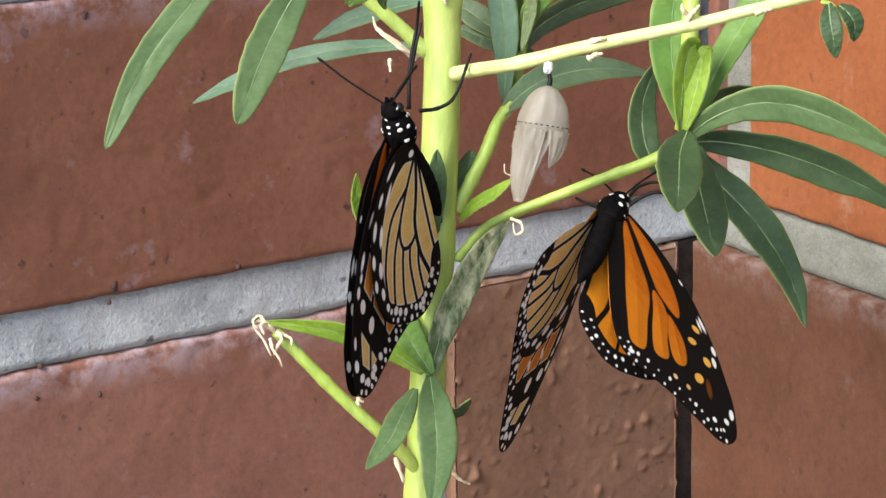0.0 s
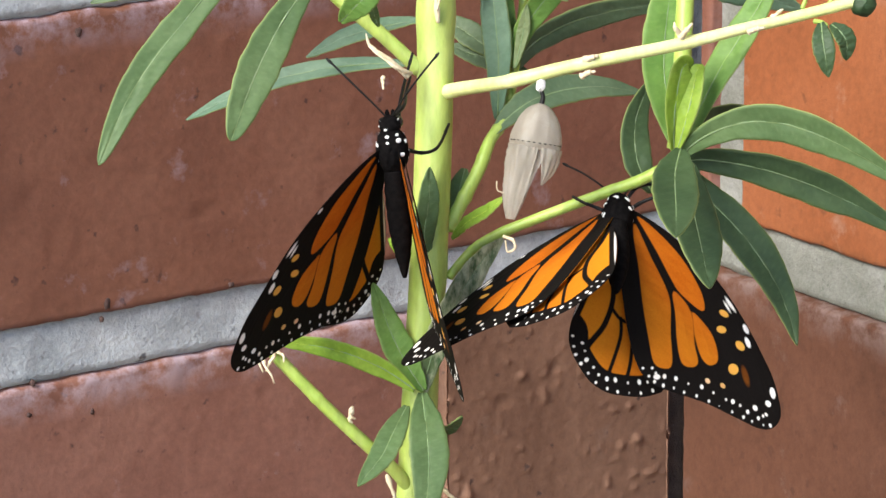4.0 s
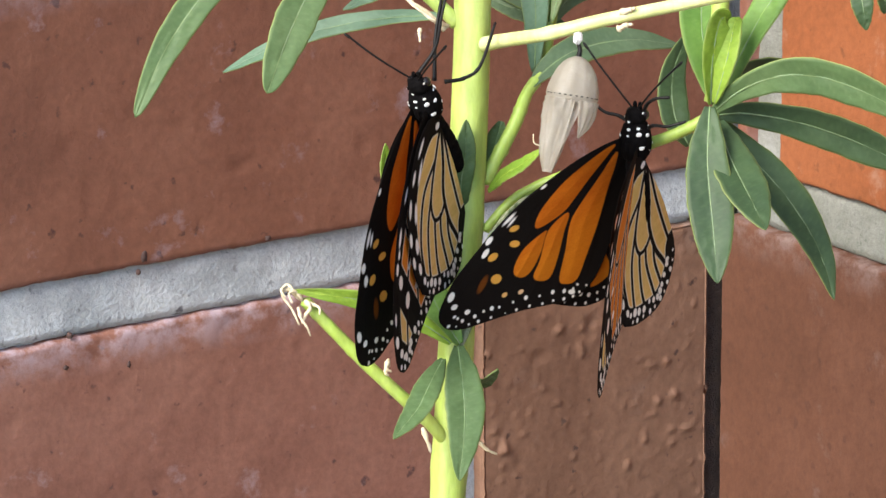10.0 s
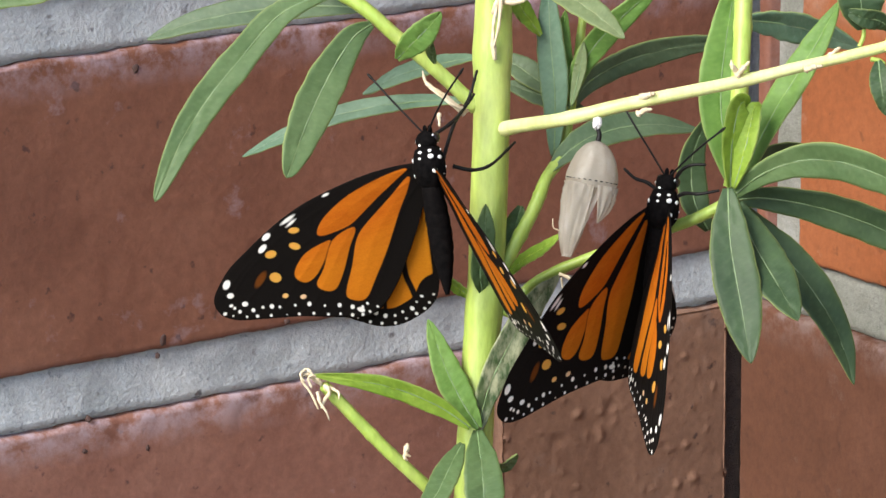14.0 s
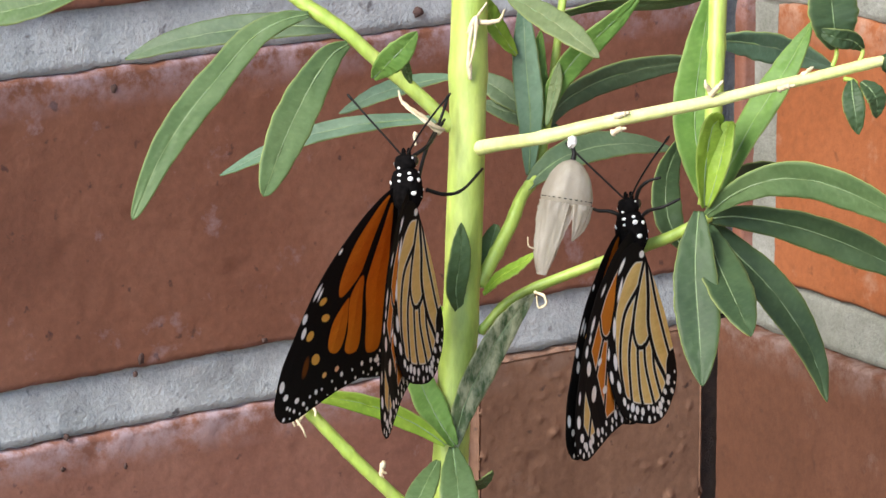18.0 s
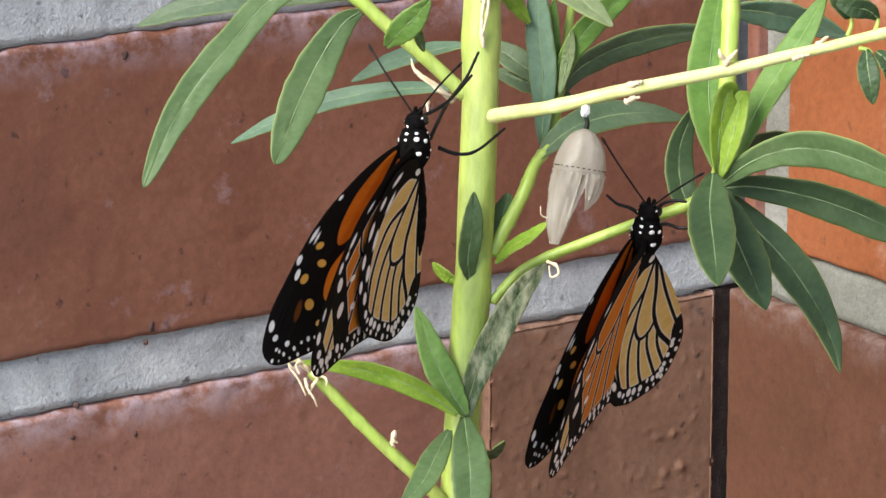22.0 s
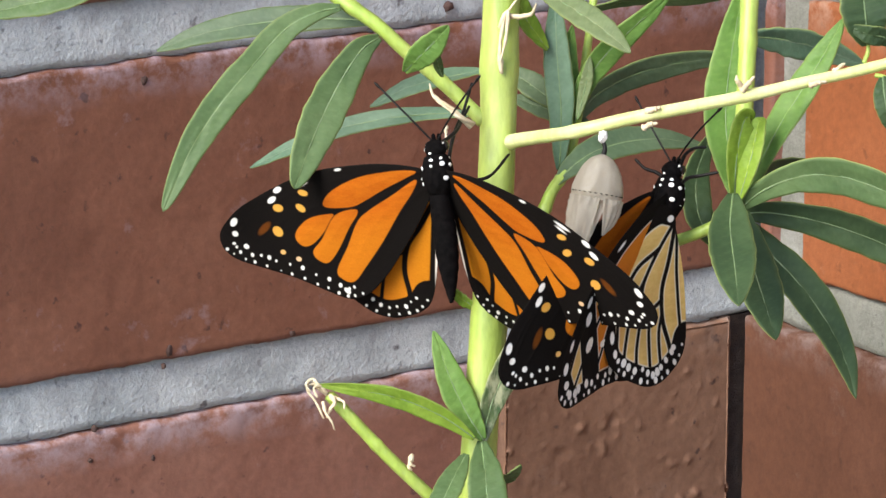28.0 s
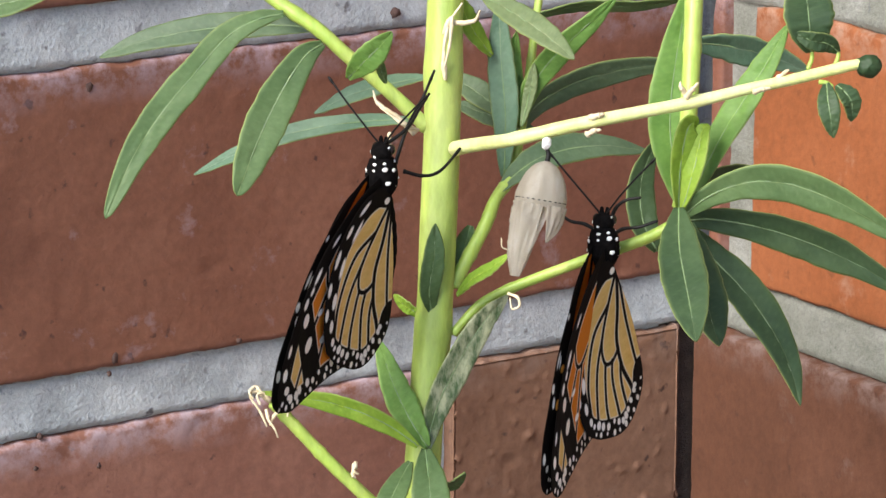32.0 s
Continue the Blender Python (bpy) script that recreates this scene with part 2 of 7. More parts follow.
def wing_material(name, black, cell_a, cell_b, tone_colour, warm, rough, lining=0.0):
    m, n, l, b = shader(name)
    cell, spot = attr(n, "cell"), attr(n, "spot")
    streak = noise_out(n, l, 500, 4, 0.6, (0.5, 1.5, 1))
    scales = noise_out(n, l, 2600, 2, 0.6)
    c = mixed(n, l, stepped(n, l, streak, 0.3, 0.7), cell_a, cell_b)
    c = mixed(n, l, attr(n, "tone"), c, tone_colour)
    c = mixed(n, l, 0.18, c, scales, "OVERLAY")
    if lining:
        lm = n.new("ShaderNodeMath")
        lm.operation = "MULTIPLY"
        lm.inputs[1].default_value = lining
        l.new(stepped(n, l, cell, 0.42, 0.12), lm.inputs[0])
        c = mixed(n, l, lm.outputs[0], c, (0.82, 0.78, 0.66))
    k = mixed(n, l, scales, black, (black[0] * 2.2, black[1] * 2.1, black[2] * 2))
    c = mixed(n, l, stepped(n, l, cell, -0.12, 0.12), k, c)
    s = mixed(n, l, attr(n, "warm"), (0.91, 0.89, 0.84), warm)
    c = mixed(n, l, stepped(n, l, spot, -0.1, 0.1), c, s)
    l.new(c, b.inputs["Base Color"])
    b.inputs["Roughness"].default_value = rough
    b.inputs["Specular IOR Level"].default_value = 0.04
    tr = n.new("ShaderNodeBsdfTranslucent")
    l.new(c, tr.inputs[0])
    mx = n.new("ShaderNodeMixShader")
    mx.inputs[0].default_value = 0.22
    l.new(b.outputs[0], mx.inputs[1])
    l.new(tr.outputs[0], mx.inputs[2])
    l.new(mx.outputs[0], n["Material Output"].inputs[0])
    bumped(n, l, b, cell, 0.25, 0.0002)
    return m


WING_TOP = wing_material("wing_upper_side", (0.0055, 0.0048, 0.0045), (0.46, 0.108, 0.008), (0.55, 0.150, 0.011), (0.66, 0.25, 0.015), (0.74, 0.38, 0.07), 0.6)
WING_UNDER = wing_material("wing_under_side", (0.0055, 0.0048, 0.0046), (0.70, 0.475, 0.145), (0.82, 0.58, 0.21), (0.64, 0.21, 0.022), (0.74, 0.44, 0.12), 0.6, 0.8)


# ---- mesh helpers ----
def link_mesh(name, verts, faces, mats, parent=None, label="", smooth=True, index=None):
    me = bpy.data.meshes.new(name)
    me.from_pydata([tuple(v) for v in verts], [], [tuple(f) for f in faces])
    for m in mats if isinstance(mats, (list, tuple)) else [mats]:
        me.materials.append(m)
    if index is not None:
        me.polygons.foreach_set("material_index", index)
    me.polygons.foreach_set("use_smooth", [smooth] * len(me.polygons))
    me.update()
    ob = new(name, me)
    ob.parent = parent
    if label:
        tagged(ob, label)
    return ob


def floats(ob, name, values):
    a = ob.data.attributes.new(name, "FLOAT", "POINT")
    a.data.foreach_set("value", np.asarray(values, dtype=np.float32))


def part(name, bm, material, parent, label="", smooth=True):
    me = bpy.data.meshes.new(name)
    bm.normal_update()
    bm.to_mesh(me)
    bm.free()
    me.materials.append(material)
    me.polygons.foreach_set("use_smooth", [smooth] * len(me.polygons))
    ob = new(name, me)
    ob.parent = parent
    if label:
        tagged(ob, label)
    return ob


def spline(points, count):
    """Evenly numbered points on a Catmull-Rom curve through the given ones."""
    p = np.asarray(points, float)
    p = np.vstack([2 * p[0] - p[1], p, 2 * p[-1] - p[-2]])
    out = []
    for s in np.linspace(0, len(p) - 3 - 1e-9, count):
        i = int(s)
        t = s - i
        a, b, c, d = p[i:i + 4]
        out.append(0.5 * (2 * b + (c - a) * t + (2 * a - 5 * b + 4 * c - d) * t * t + (3 * b - a - 3 * c + d) * t ** 3))
    return np.array(out)


def tube_data(points, r0, r1, count=40, sides=14, wobble=0.0, knots=0.0):
    """Points in metres; a round shoot that tapers from r0 to r1, with faint swellings."""
    c = spline(points, count)
    tang = np.gradient(c, axis=0)
    tang /= np.linalg.norm(tang, axis=1)[:, None]
    side = np.cross(tang[0], (0.31, 0.17, 0.93))
    verts, faces = [], []
    for i in range(count):
        side = side - (side @ tang[i]) * tang[i]
        side /= np.linalg.norm(side)
        up = np.cross(tang[i], side)
        s = i / (count - 1)
        r = r0 + (r1 - r0) * s
        r *= 1 + wobble * noise.noise((s * 9, r0 * 9000, 1.3)) + knots * max(0, math.cos(s * 21)) ** 12
        for k in range(sides):
            a = 2 * math.pi * k / sides
            q = r * (1 + wobble * 0.7 * noise.noise((math.cos(a) * 1.5, math.sin(a) * 1.5, s * 14)))
            verts.append(c[i] + q * (math.cos(a) * side + math.sin(a) * up))
    for i in range(count - 1):
        for k in range(sides):
            a, b = i * sides + k, i * sides + (k + 1) % sides
            faces.append((a, b, b + sides, a + sides))
    for base, tip, order in ((0, c[0] - tang[0] * r0 * 0.4, 1), ((count - 1) * sides, c[-1] + tang[-1] * r1 * 0.7, 0)):
        verts.append(tip)
        for k in range(sides):
            f = (base + k, base + (k + 1) % sides, len(verts) - 1)
            faces.append(f[::-1] if order else f)
    return verts, faces


def tube(name, points, r0, r1, material, parent, label="", **kw):
    v, f = tube_data(points, r0, r1, **kw)
    return link_mesh(name, v, f, material, parent, label)


def blob(name, radii, centre, material, parent, label="", turn=None, seg=20, rings=14, rough=0.0):
    bm = bmesh.new()
    bmesh.ops.create_uvsphere(bm, u_segments=seg, v_segments=rings, radius=1)
    m = Matrix.Translation(centre) @ (turn or Matrix()) @ Matrix.Diagonal((*radii, 1))
    for v in bm.verts:
        k = 1 + rough * noise.noise(v.co * 4)
        v.co = m @ (v.co * k)
    return part(name, bm, material, parent, label)


BRICK_H, JOINT = 0.074, 0.015
STEP = BRICK_H + JOINT


# ---- walls: brick courses on a recessed mortar bed ----
def rippled(u0, u1, z0, z1, seed, grain, ragged, depth, close, slots=()):
    """A brick or bed lying in u and z with its face at height 0: verts (u, h, z), faces and the worn-edge weight."""
    def lines(a, b):
        inner = list(np.linspace(a, b, max(2, int((b - a) / grain)) + 1))
        return inner[:1] + [a + 0.0004, a + 0.001] + inner[1:-1] + [b - 0.001, b - 0.0004] + inner[-1:] if close else inner
    us, zs = lines(u0, u1), lines(z0, z1)
    nu, nz = len(us) - 1, len(zs) - 1
    verts, faces, edge = [], [], []
    for i in range(nu + 1):
        for j in range(nz + 1):
            u, z = float(us[i]), float(zs[j])
            d = min(u - u0, u1 - u, z - z0, z1 - z)
            top = z1 - z
            h = 0.0
            if close:
                e = max(0.0, 1 - d / 0.0011)
                h -= 0.0009 * e * e * (0.6 + 0.8 * (0.5 + 0.5 * noise.noise((u * 220 + seed, z * 220, 3))))
                worn = max(0.0, 1 - top / 0.005)
                h -= 0.0014 * worn * max(0.0, -0.05 + noise.noise((u * 130 + seed, z * 130, 6)))
                if d < 0.0005:
                    k = ragged if top > 0.001 else 1.9 * ragged
                    q = k * noise.noise((u * 95 + seed, z1 * 95, 7.7)) + 0.6 * k * noise.noise((u * 380 + seed, z * 380, 1.7))
                    if z - z0 < 0.0005 or top < 0.0005:
                        z += q
                    else:
                        u += q * 0.6
            else:
                f = z % STEP
                if f > BRICK_H:
                    s = (f - BRICK_H) / JOINT
                    h += 0.0026 - 0.0013 * s + 0.0003 * noise.noise((u * 160, z * 160, seed))
            h += 0.0002 * noise.noise((u * 60 + seed, z * 60, 0)) + 0.00012 * noise.noise((u * 260, z * 260 + seed, 0))
            pit = noise.noise((u * 170 + seed * 3, z * 170, 5))
            h -= 0.0012 * max(0.0, pit - 0.42)
            lump = 1.5 * max(0.0, noise.noise((u * 200 + seed * 5, z * 200, 9)) - 0.47) + 0.6 * max(0.0, noise.noise((u * 430 + seed * 5, z * 430, 4)) - 0.4)
            h += depth * lump
            for s0, s1, t0, t1 in slots:
                if s0 < u < s1 and t0 < z < t1:
                    h -= 0.04
            verts.append((u, h, z))
            edge.append(max(max(0.0, 1 - top / 0.010) ** 1.1, 0.15 * max(0.0, 1 - d / 0.002)) if close else 0.0)
    w = nz + 1
    for i in range(nu):
        for j in range(nz):
            a = i * w + j
            faces.append((a, a + w, a + w + 1, a + 1))
    if close:
        rim = [i * w for i in range(nu + 1)] + [nu * w + j for j in range(1, w)] + [i * w + nz for i in range(nu - 1, -1, -1)] + [j for j in range(nz - 1, 0, -1)]
        start = len(verts)
        for k in rim:
            u, h, z = verts[k]
            verts.append((u, -0.05, z))
            edge.append(0.6)
        n = len(rim)
        for k in range(n):
            faces.append((rim[(k + 1) % n], rim[k], start + k, start + (k + 1) % n))
    return verts, faces, edge


def on_left(v):
    return (v[0], -v[1], v[2])


def on_right(v):
    return (-v[1], v[0], v[2])


def brick(wall, place, u0, u1, z0, z1, material, seed, fine=True, depth=0.0006, grain=0.0017, proud=0.0):
    v, f, e = rippled(u0, u1, z0, z1, seed, grain if fine else 0.03, 0.00045 if fine else 0.0003, depth, True)
    v = [(a, h + proud, c) for a, h, c in v]
    if place is on_right:
        f = [q[::-1] for q in f]
    ob = link_mesh("brick", [place(q) for q in v], f, material, wall)
    floats(ob, "edge", e)
    return ob


def bed(name, place, u0, u1, z0, z1, grain, label, seed, slots=(), material=MORTAR):
    v, f, e = rippled(u0, u1, z0, z1, seed, grain, 0, 0.0004, False, slots)
    base = 0.0034
    n = len(v)
    v = [(a, b - base, c) for a, b, c in v] + [(u0, -0.11, z0), (u1, -0.11, z0), (u1, -0.11, z1), (u0, -0.11, z1)]
    f = f + [(n, n + 3, n + 2, n + 1)]
    if place is on_right:
        f = [q[::-1] for q in f]
    return tagged(link_mesh(name, [place(q) for q in v], f, material), label, "wall", kind="structure")


wall_left = bed("wall_left", on_left, -0.24, 0.06, -0.2, 0.2, 0.0015, "red brick wall with wide pale grey mortar joints", 1, [(-0.0095, 0.07, -STEP - 0.006, -JOINT - 0.001)])
wall_right = bed("wall_right", on_right, -0.2, -0.0034, -0.2, 0.2, 0.0015, "orange and dull red brick return wall with grey mortar", 2, material=MORTAR_OLIVE_SHADED)
LOW = -STEP - 0.008
brick(wall_left, on_left, -0.232, -0.0012, 0.0, BRICK_H, BRICK_RED, 11)
brick(wall_left, on_left, -0.232, -0.089, LOW, -JOINT, BRICK_ROSY, 12)
brick(wall_left, on_left, -0.0795, -0.0056, LOW, -JOINT, BRICK_BROWN, 13, depth=0.0026, grain=0.0008)
brick(wall_left, on_left, -0.232, -0.115, STEP, STEP + BRICK_H, BRICK_RED, 14)
brick(wall_left, on_left, -0.105, -0.001, STEP, STEP + BRICK_H, BRICK_DULL, 15)
brick(wall_left, on_left, -0.2, -0.002, -2 * STEP, LOW - JOINT, BRICK_DULL, 16)
brick(wall_right, on_right, -0.0085, -0.0036, 0.0, BRICK_H, BRICK_DULL, 20)
brick(wall_right, on_right, -0.19, -0.0214, 0.0, BRICK_H, BRICK_ORANGE, 21)
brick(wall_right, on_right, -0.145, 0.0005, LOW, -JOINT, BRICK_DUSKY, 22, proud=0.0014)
# dark strip added just inside the open corner joint, in place of its shade
link_mesh("joint", [(-0.009, 0.002, LOW), (0.004, 0.002, LOW), (0.004, 0.002, -JOINT), (-0.009, 0.002, -JOINT), (-0.009, 0.03, LOW), (0.004, 0.03, LOW), (0.004, 0.03, -JOINT), (-0.009, 0.03, -JOINT)],
          [(0, 1, 2, 3), (7, 6, 5, 4), (0, 4, 5, 1), (2, 6, 7, 3)], JOINT_SHADE, wall_left, "dark strip standing in for shade in the open joint", smooth=False)
brick(wall_right, on_right, -0.15, -0.012, STEP, STEP + BRICK_H, BRICK_ORANGE, 23)
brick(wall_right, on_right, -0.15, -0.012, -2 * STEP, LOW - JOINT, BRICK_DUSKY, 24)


# ---- the outer brickwork and the ground, which close the place ----
def outer_courses(wall, place, u_low, u_high, seed):
    r = random.Random(seed)
    for c in range(-8, 13):
        z0 = c * STEP
        inner = -2 <= c <= 1
        u = u_high - (0.12 if c % 2 else 0.0)
        if c % 2 and not inner:
            brick(wall, place, u + 0.01, u_high - 0.001, z0, z0 + BRICK_H, r.choice([BRICK_RED, BRICK_DULL]), r.random() * 90, False)
        while u > u_low:
            a = max(u - 0.23, u_low)
            if not inner or u < -0.2:
                brick(wall, place, a, u, z0, z0 + BRICK_H, r.choice([BRICK_RED, BRICK_RED, BRICK_DULL]), r.random() * 90, False)
            u = a - 0.011


def slab(wall, place, u0, u1, z0, z1):
    v, f, e = rippled(u0, u1, z0, z1, 4, 0.2, 0, 0, True)
    v = [(a, h - 0.0036, c) for a, h, c in v]
    if place is on_right:
        f = [q[::-1] for q in f]
    ob = link_mesh("mortar_bed", [place(q) for q in v], f, MORTAR if wall is wall_left else MORTAR_OLIVE_SHADED, wall)
    floats(ob, "edge", e)


for wall, place, low in ((wall_left, on_left, -1.4), (wall_right, on_right, -1.4)):
    slab(wall, place, low, -0.003, 0.2, 1.15)
    slab(wall, place, low, -0.003, -0.72, -0.2)
    slab(wall, place, low, -0.24 if wall is wall_left else -0.2, -0.2, 0.2)
    outer_courses(wall, place, low, 0.0, 5 if wall is wall_left else 6)


def stain(wall, place, u, z, ru, rz, material, label, seed):
    """A thin irregular patch of dirt or splashed mortar on the face of a wall."""
    bm = bmesh.new()
    steps = 18
    rim = []
    for ring, (q, h) in enumerate(((1.0, -0.0006), (0.7, 0.00025))):
        loop = []
        for k in range(steps):
            a = 2 * math.pi * k / steps
            s = q * (1 + 0.55 * noise.noise((math.cos(a) * 1.4 + seed, math.sin(a) * 1.4, ring * 0.3)))
            loop.append(bm.verts.new(place((u + ru * s * math.cos(a), h, z + rz * s * math.sin(a)))))
        rim.append(loop)
    for k in range(steps):
        j = (k + 1) % steps
        bm.faces.new((rim[0][k], rim[0][j], rim[1][j], rim[1][k]))
    bm.faces.new(rim[1])
    bmesh.ops.recalc_face_normals(bm, faces=bm.faces)
    part("stain", bm, material, wall, label)


stain(wall_left, on_left, -0.1770, 0.0021, 0.0012, 0.0017, STAIN, "small dark dirt spot", 0)
stain(wall_left, on_left, -0.1424, 0.0013, 0.0013, 0.0009, STAIN, "small dark dirt spot", 3)
stain(wall_left, on_left, -0.1786, -0.0014, 0.0006, 0.0008, STAIN, "small dark dirt spot", 6)
stain(wall_left, on_left, -0.0960, 0.0784, 0.0016, 0.0013, STAIN, "small dark dirt spot", 9)
stain(wall_left, on_left, -0.1824, 0.0693, 0.0012, 0.0016, STAIN, "small dark dirt spot", 12)
stain(wall_right, on_right, -0.0073, -0.0438, 0.0005, 0.0018, MORTAR, "pale mortar splash", 15)
stain(wall_right, on_right, -0.0290, -0.0212, 0.0006, 0.0006, MORTAR, "pale mortar splash", 18)
stain(wall_left, on_left, -0.1977, -0.0141, 0.0008, 0.0009, STAIN, "small dark dirt spot", 21)
stain(wall_left, on_left, -0.1992, -0.0217, 0.0010, 0.0007, STAIN, "small dark dirt spot", 24)
stain(wall_left, on_left, -0.1822, -0.0239, 0.0007, 0.0010, STAIN, "small dark dirt spot", 27)

ground_bm = bmesh.new()
bmesh.ops.create_grid(ground_bm, x_segments=60, y_segments=60, size=6)
for v in ground_bm.verts:
    v.co.z = -0.72 + 0.012 * noise.noise(v.co * 3)
    far = 1 + 60 * max(0.0, max(abs(v.co.x), abs(v.co.y)) / 6 - 0.45) ** 2
    v.co.x *= far
    v.co.y *= far
ground = tagged(part("ground", ground_bm, SOIL, None), "bare brown garden soil", "ground", kind="structure")

# ---- the plant ----
plant = new("milkweed_plant")
plant.matrix_world = PLANT
tagged(plant, "tall green milkweed plant with narrow leaves before a brick wall", "plant")


def mm(points):
    return [Vector(p) / 1000 for p in points]


BLADE = [-1, -0.93, -0.78, -0.55, -0.32, -0.12, -0.035, 0, 0.035, 0.12, 0.32, 0.55, 0.78, 0.93, 1]


def leaf_data(points, width, roll, fold=0.16, curl=0.07, rows=90, cols=14, seed=0.0, blunt=0.0):
    """A narrow blade along its midrib with a folded cross-section, 0.3 mm thick. Points in metres, width in mm."""
    c = spline(points, rows)
    tang = np.gradient(c, axis=0)
    tang /= np.linalg.norm(tang, axis=1)[:, None]
    verts, faces, vein, rim = [], [], [], []
    half = width / 2000
    for i in range(rows):
        s = i / (rows - 1)
        face = Vector((0, 0, 1)) - Vector(tang[i]) * tang[i][2]
        face.normalize()
        face = Matrix.Rotation(radians(roll + 10 * noise.noise((s * 2, seed, 0))), 3, Vector(tang[i])) @ face
        side = np.cross(tang[i], np.array(face))
        face = np.array(face)
        bell = max(0.0, math.sin(math.pi * min(1, 0.05 + 0.95 * s) ** (0.95 + 0.5 * blunt))) ** (0.75 - 0.25 * blunt)
        w = half * bell * (1 + 0.06 * noise.noise((s * 12, seed, 4)) + 0.02 * noise.noise((s * 45, seed, 8)))
        w = max(w, half * 0.09 if s < 0.5 else half * 0.02)
        for j in range(cols + 1):
            x = BLADE[j]
            h = fold * abs(x) * w - curl * x * x * w * 0.6 + 0.00022 * noise.noise((s * 14, x * 3, seed))
            if j in (0, cols):
                h += 0.0002 * noise.noise((s * 16, x, seed + 5))
            verts.append(c[i] + side * x * w + face * h)
            rib = 1.0 if abs(x) < 0.01 else 0.0
            lateral = max(0.0, math.cos((s * 15 - abs(x) * 1.4) * 2 * math.pi)) ** 8 * 0.28
            vein.append(max(rib * 0.9, lateral * (1 - abs(x)) if abs(x) > 0.01 else 0))
            rim.append(0.9 if j in (0, cols) else 0.1 if j in (1, cols - 1) else 0.0)
    n = len(verts)
    for i in range(rows):
        normal = np.cross(verts[i * (cols + 1) + cols] - verts[i * (cols + 1)], tang[i])
        normal /= np.linalg.norm(normal) + 1e-12
        for j in range(cols + 1):
            k = i * (cols + 1) + j
            thin = 0.00004 if j in (0, cols) else 0.0003
            verts.append(verts[k] + normal * thin)
            vein.append(vein[k])
            rim.append(rim[k])
    w = cols + 1
    for i in range(rows - 1):
        for j in range(cols):
            a = i * w + j
            faces.append((a, a + 1, a + w + 1, a + w))
            faces.append((n + a, n + a + w, n + a + w + 1, n + a + 1))
        faces.append((i * w, i * w + w, n + i * w + w, n + i * w))
        faces.append((i * w + cols, n + i * w + cols, n + i * w + w + cols, i * w + w + cols))
    for j in range(cols):
        faces.append((j, n + j, n + j + 1, j + 1))
        k = (rows - 1) * w + j
        faces.append((k, k + 1, n + k + 1, n + k))
    return verts, faces, vein, rim


def leaf(parent, points, width, roll, material, label="", seed=0.0, **kw):
    v, f, vein, rim = leaf_data(points, width, roll, seed=seed, **kw)
    ob = link_mesh("leaf", v, f, material, parent, label)
    floats(ob, "vein", vein)
    floats(ob, "rim", rim)
    rib_points = spline(points, 7)
    lift = np.array((0, 0, 0.0003))
    tube("midrib", [p + lift for p in rib_points[:-1]], 0.00020, 0.00006, RIB, ob, count=18, sides=6)
    return ob


def shoot(name, r0, r1, material, *points):
    tube(name, mm(points), r0 / 1000, r1 / 1000, material, plant, count=60, sides=16, wobble=0.06, knots=0.12)


def main_stem(r0, r1, *points):
    """The upright stem, carried on down to the soil."""
    tube("stem", mm(points), r0 / 1000, r1 / 1000, STEM, plant, count=110, sides=28, wobble=0.05, knots=0.06)
    end = Vector(points[-1]) / 1000
    down = PLANT.to_3x3().inverted() @ Vector((0, 0, -1))
    tube("stem", [end, end + down * 0.25, end + down * 0.62], r1 / 1000, 0.004, STEM, plant, count=20, sides=16)


def grow(width, roll, material, seed, blunt, *points, label=""):
    leaf(plant, mm(points), width, roll, material, label, seed=seed, blunt=blunt)


main_stem(4.0, 3.7, (-1.9, 69.3, -12), (-2.4, 50.6, -12), (-2.9, 31.8, -12), (-3.3, 15.4, -12), (-3.6, 0.2, -12), (-4.3, -19.8, -12), (-5.1, -37.4, -12), (-6.5, -55, -12), (-7.5, -72.7, -12), (-8.5, -88.2, -12), (-9.2, -102.2, -12))
shoot("branch", 1.55, 1.05, BRANCH, (-1.9, -0.3, -11), (1.9, 0.4, -4), (8, 1, 6), (12.4, 1.7, 11), (23.7, 4.3, 14), (35.2, 6.6, 14), (46.6, 8.9, 13), (58.1, 11.7, 12), (67.4, 13.8, 11), (77.5, 16.3, 11), (81.1, 17, 11))
shoot("branch", 1.5, 1.5, TWIG, (-6.6, 4.5, -12), (-15.1, 12.3, -10), (-22.2, 18.1, -8), (-29.2, 24.3, -7), (-37.4, 29.9, -8), (-45.7, 36.5, -10), (-60.1, 48.5, -13))
shoot("branch", 1.6, 1.2, TWIG, (-1, -28.6, -13), (1.8, -23.3, -14), (5.5, -16.3, -16), (8, -10.2, -18), (11, -6.2, -20))
shoot("branch", 1.0, 1.3, TWIG, (-0.9, -38.6, -12), (4.1, -33, -12), (10, -29.5, -11), (21.6, -24.9, -9), (31, -21.4, -8), (38.5, -18.7, -6), (44.3, -15.7, -4), (46.5, -14.4, -4))
shoot("branch", 1.5, 1.2, TWIG, (-7.9, -84.5, -12), (-12.2, -78.8, -8), (-25.4, -66, -2), (-31.7, -59.4, 0), (-38, -52.7, 2))
shoot("branch", 1.1, 0.8, TWIG, (11.9, -4.4, -26), (13.1, 2.8, -25), (14, 10, -24), (15.4, 19.5, -24), (17.2, 33.9, -24), (20.3, 58.1, -26))
shoot("branch", 0.45, 0.4, TWIG, (70.4, 15.9, 11), (71.2, 18.2, 11), (71, 20.3, 11))
shoot("branch", 0.45, 0.4, TWIG, (75.6, 16.2, 11), (76.5, 18.5, 11), (76.2, 20.3, 11))
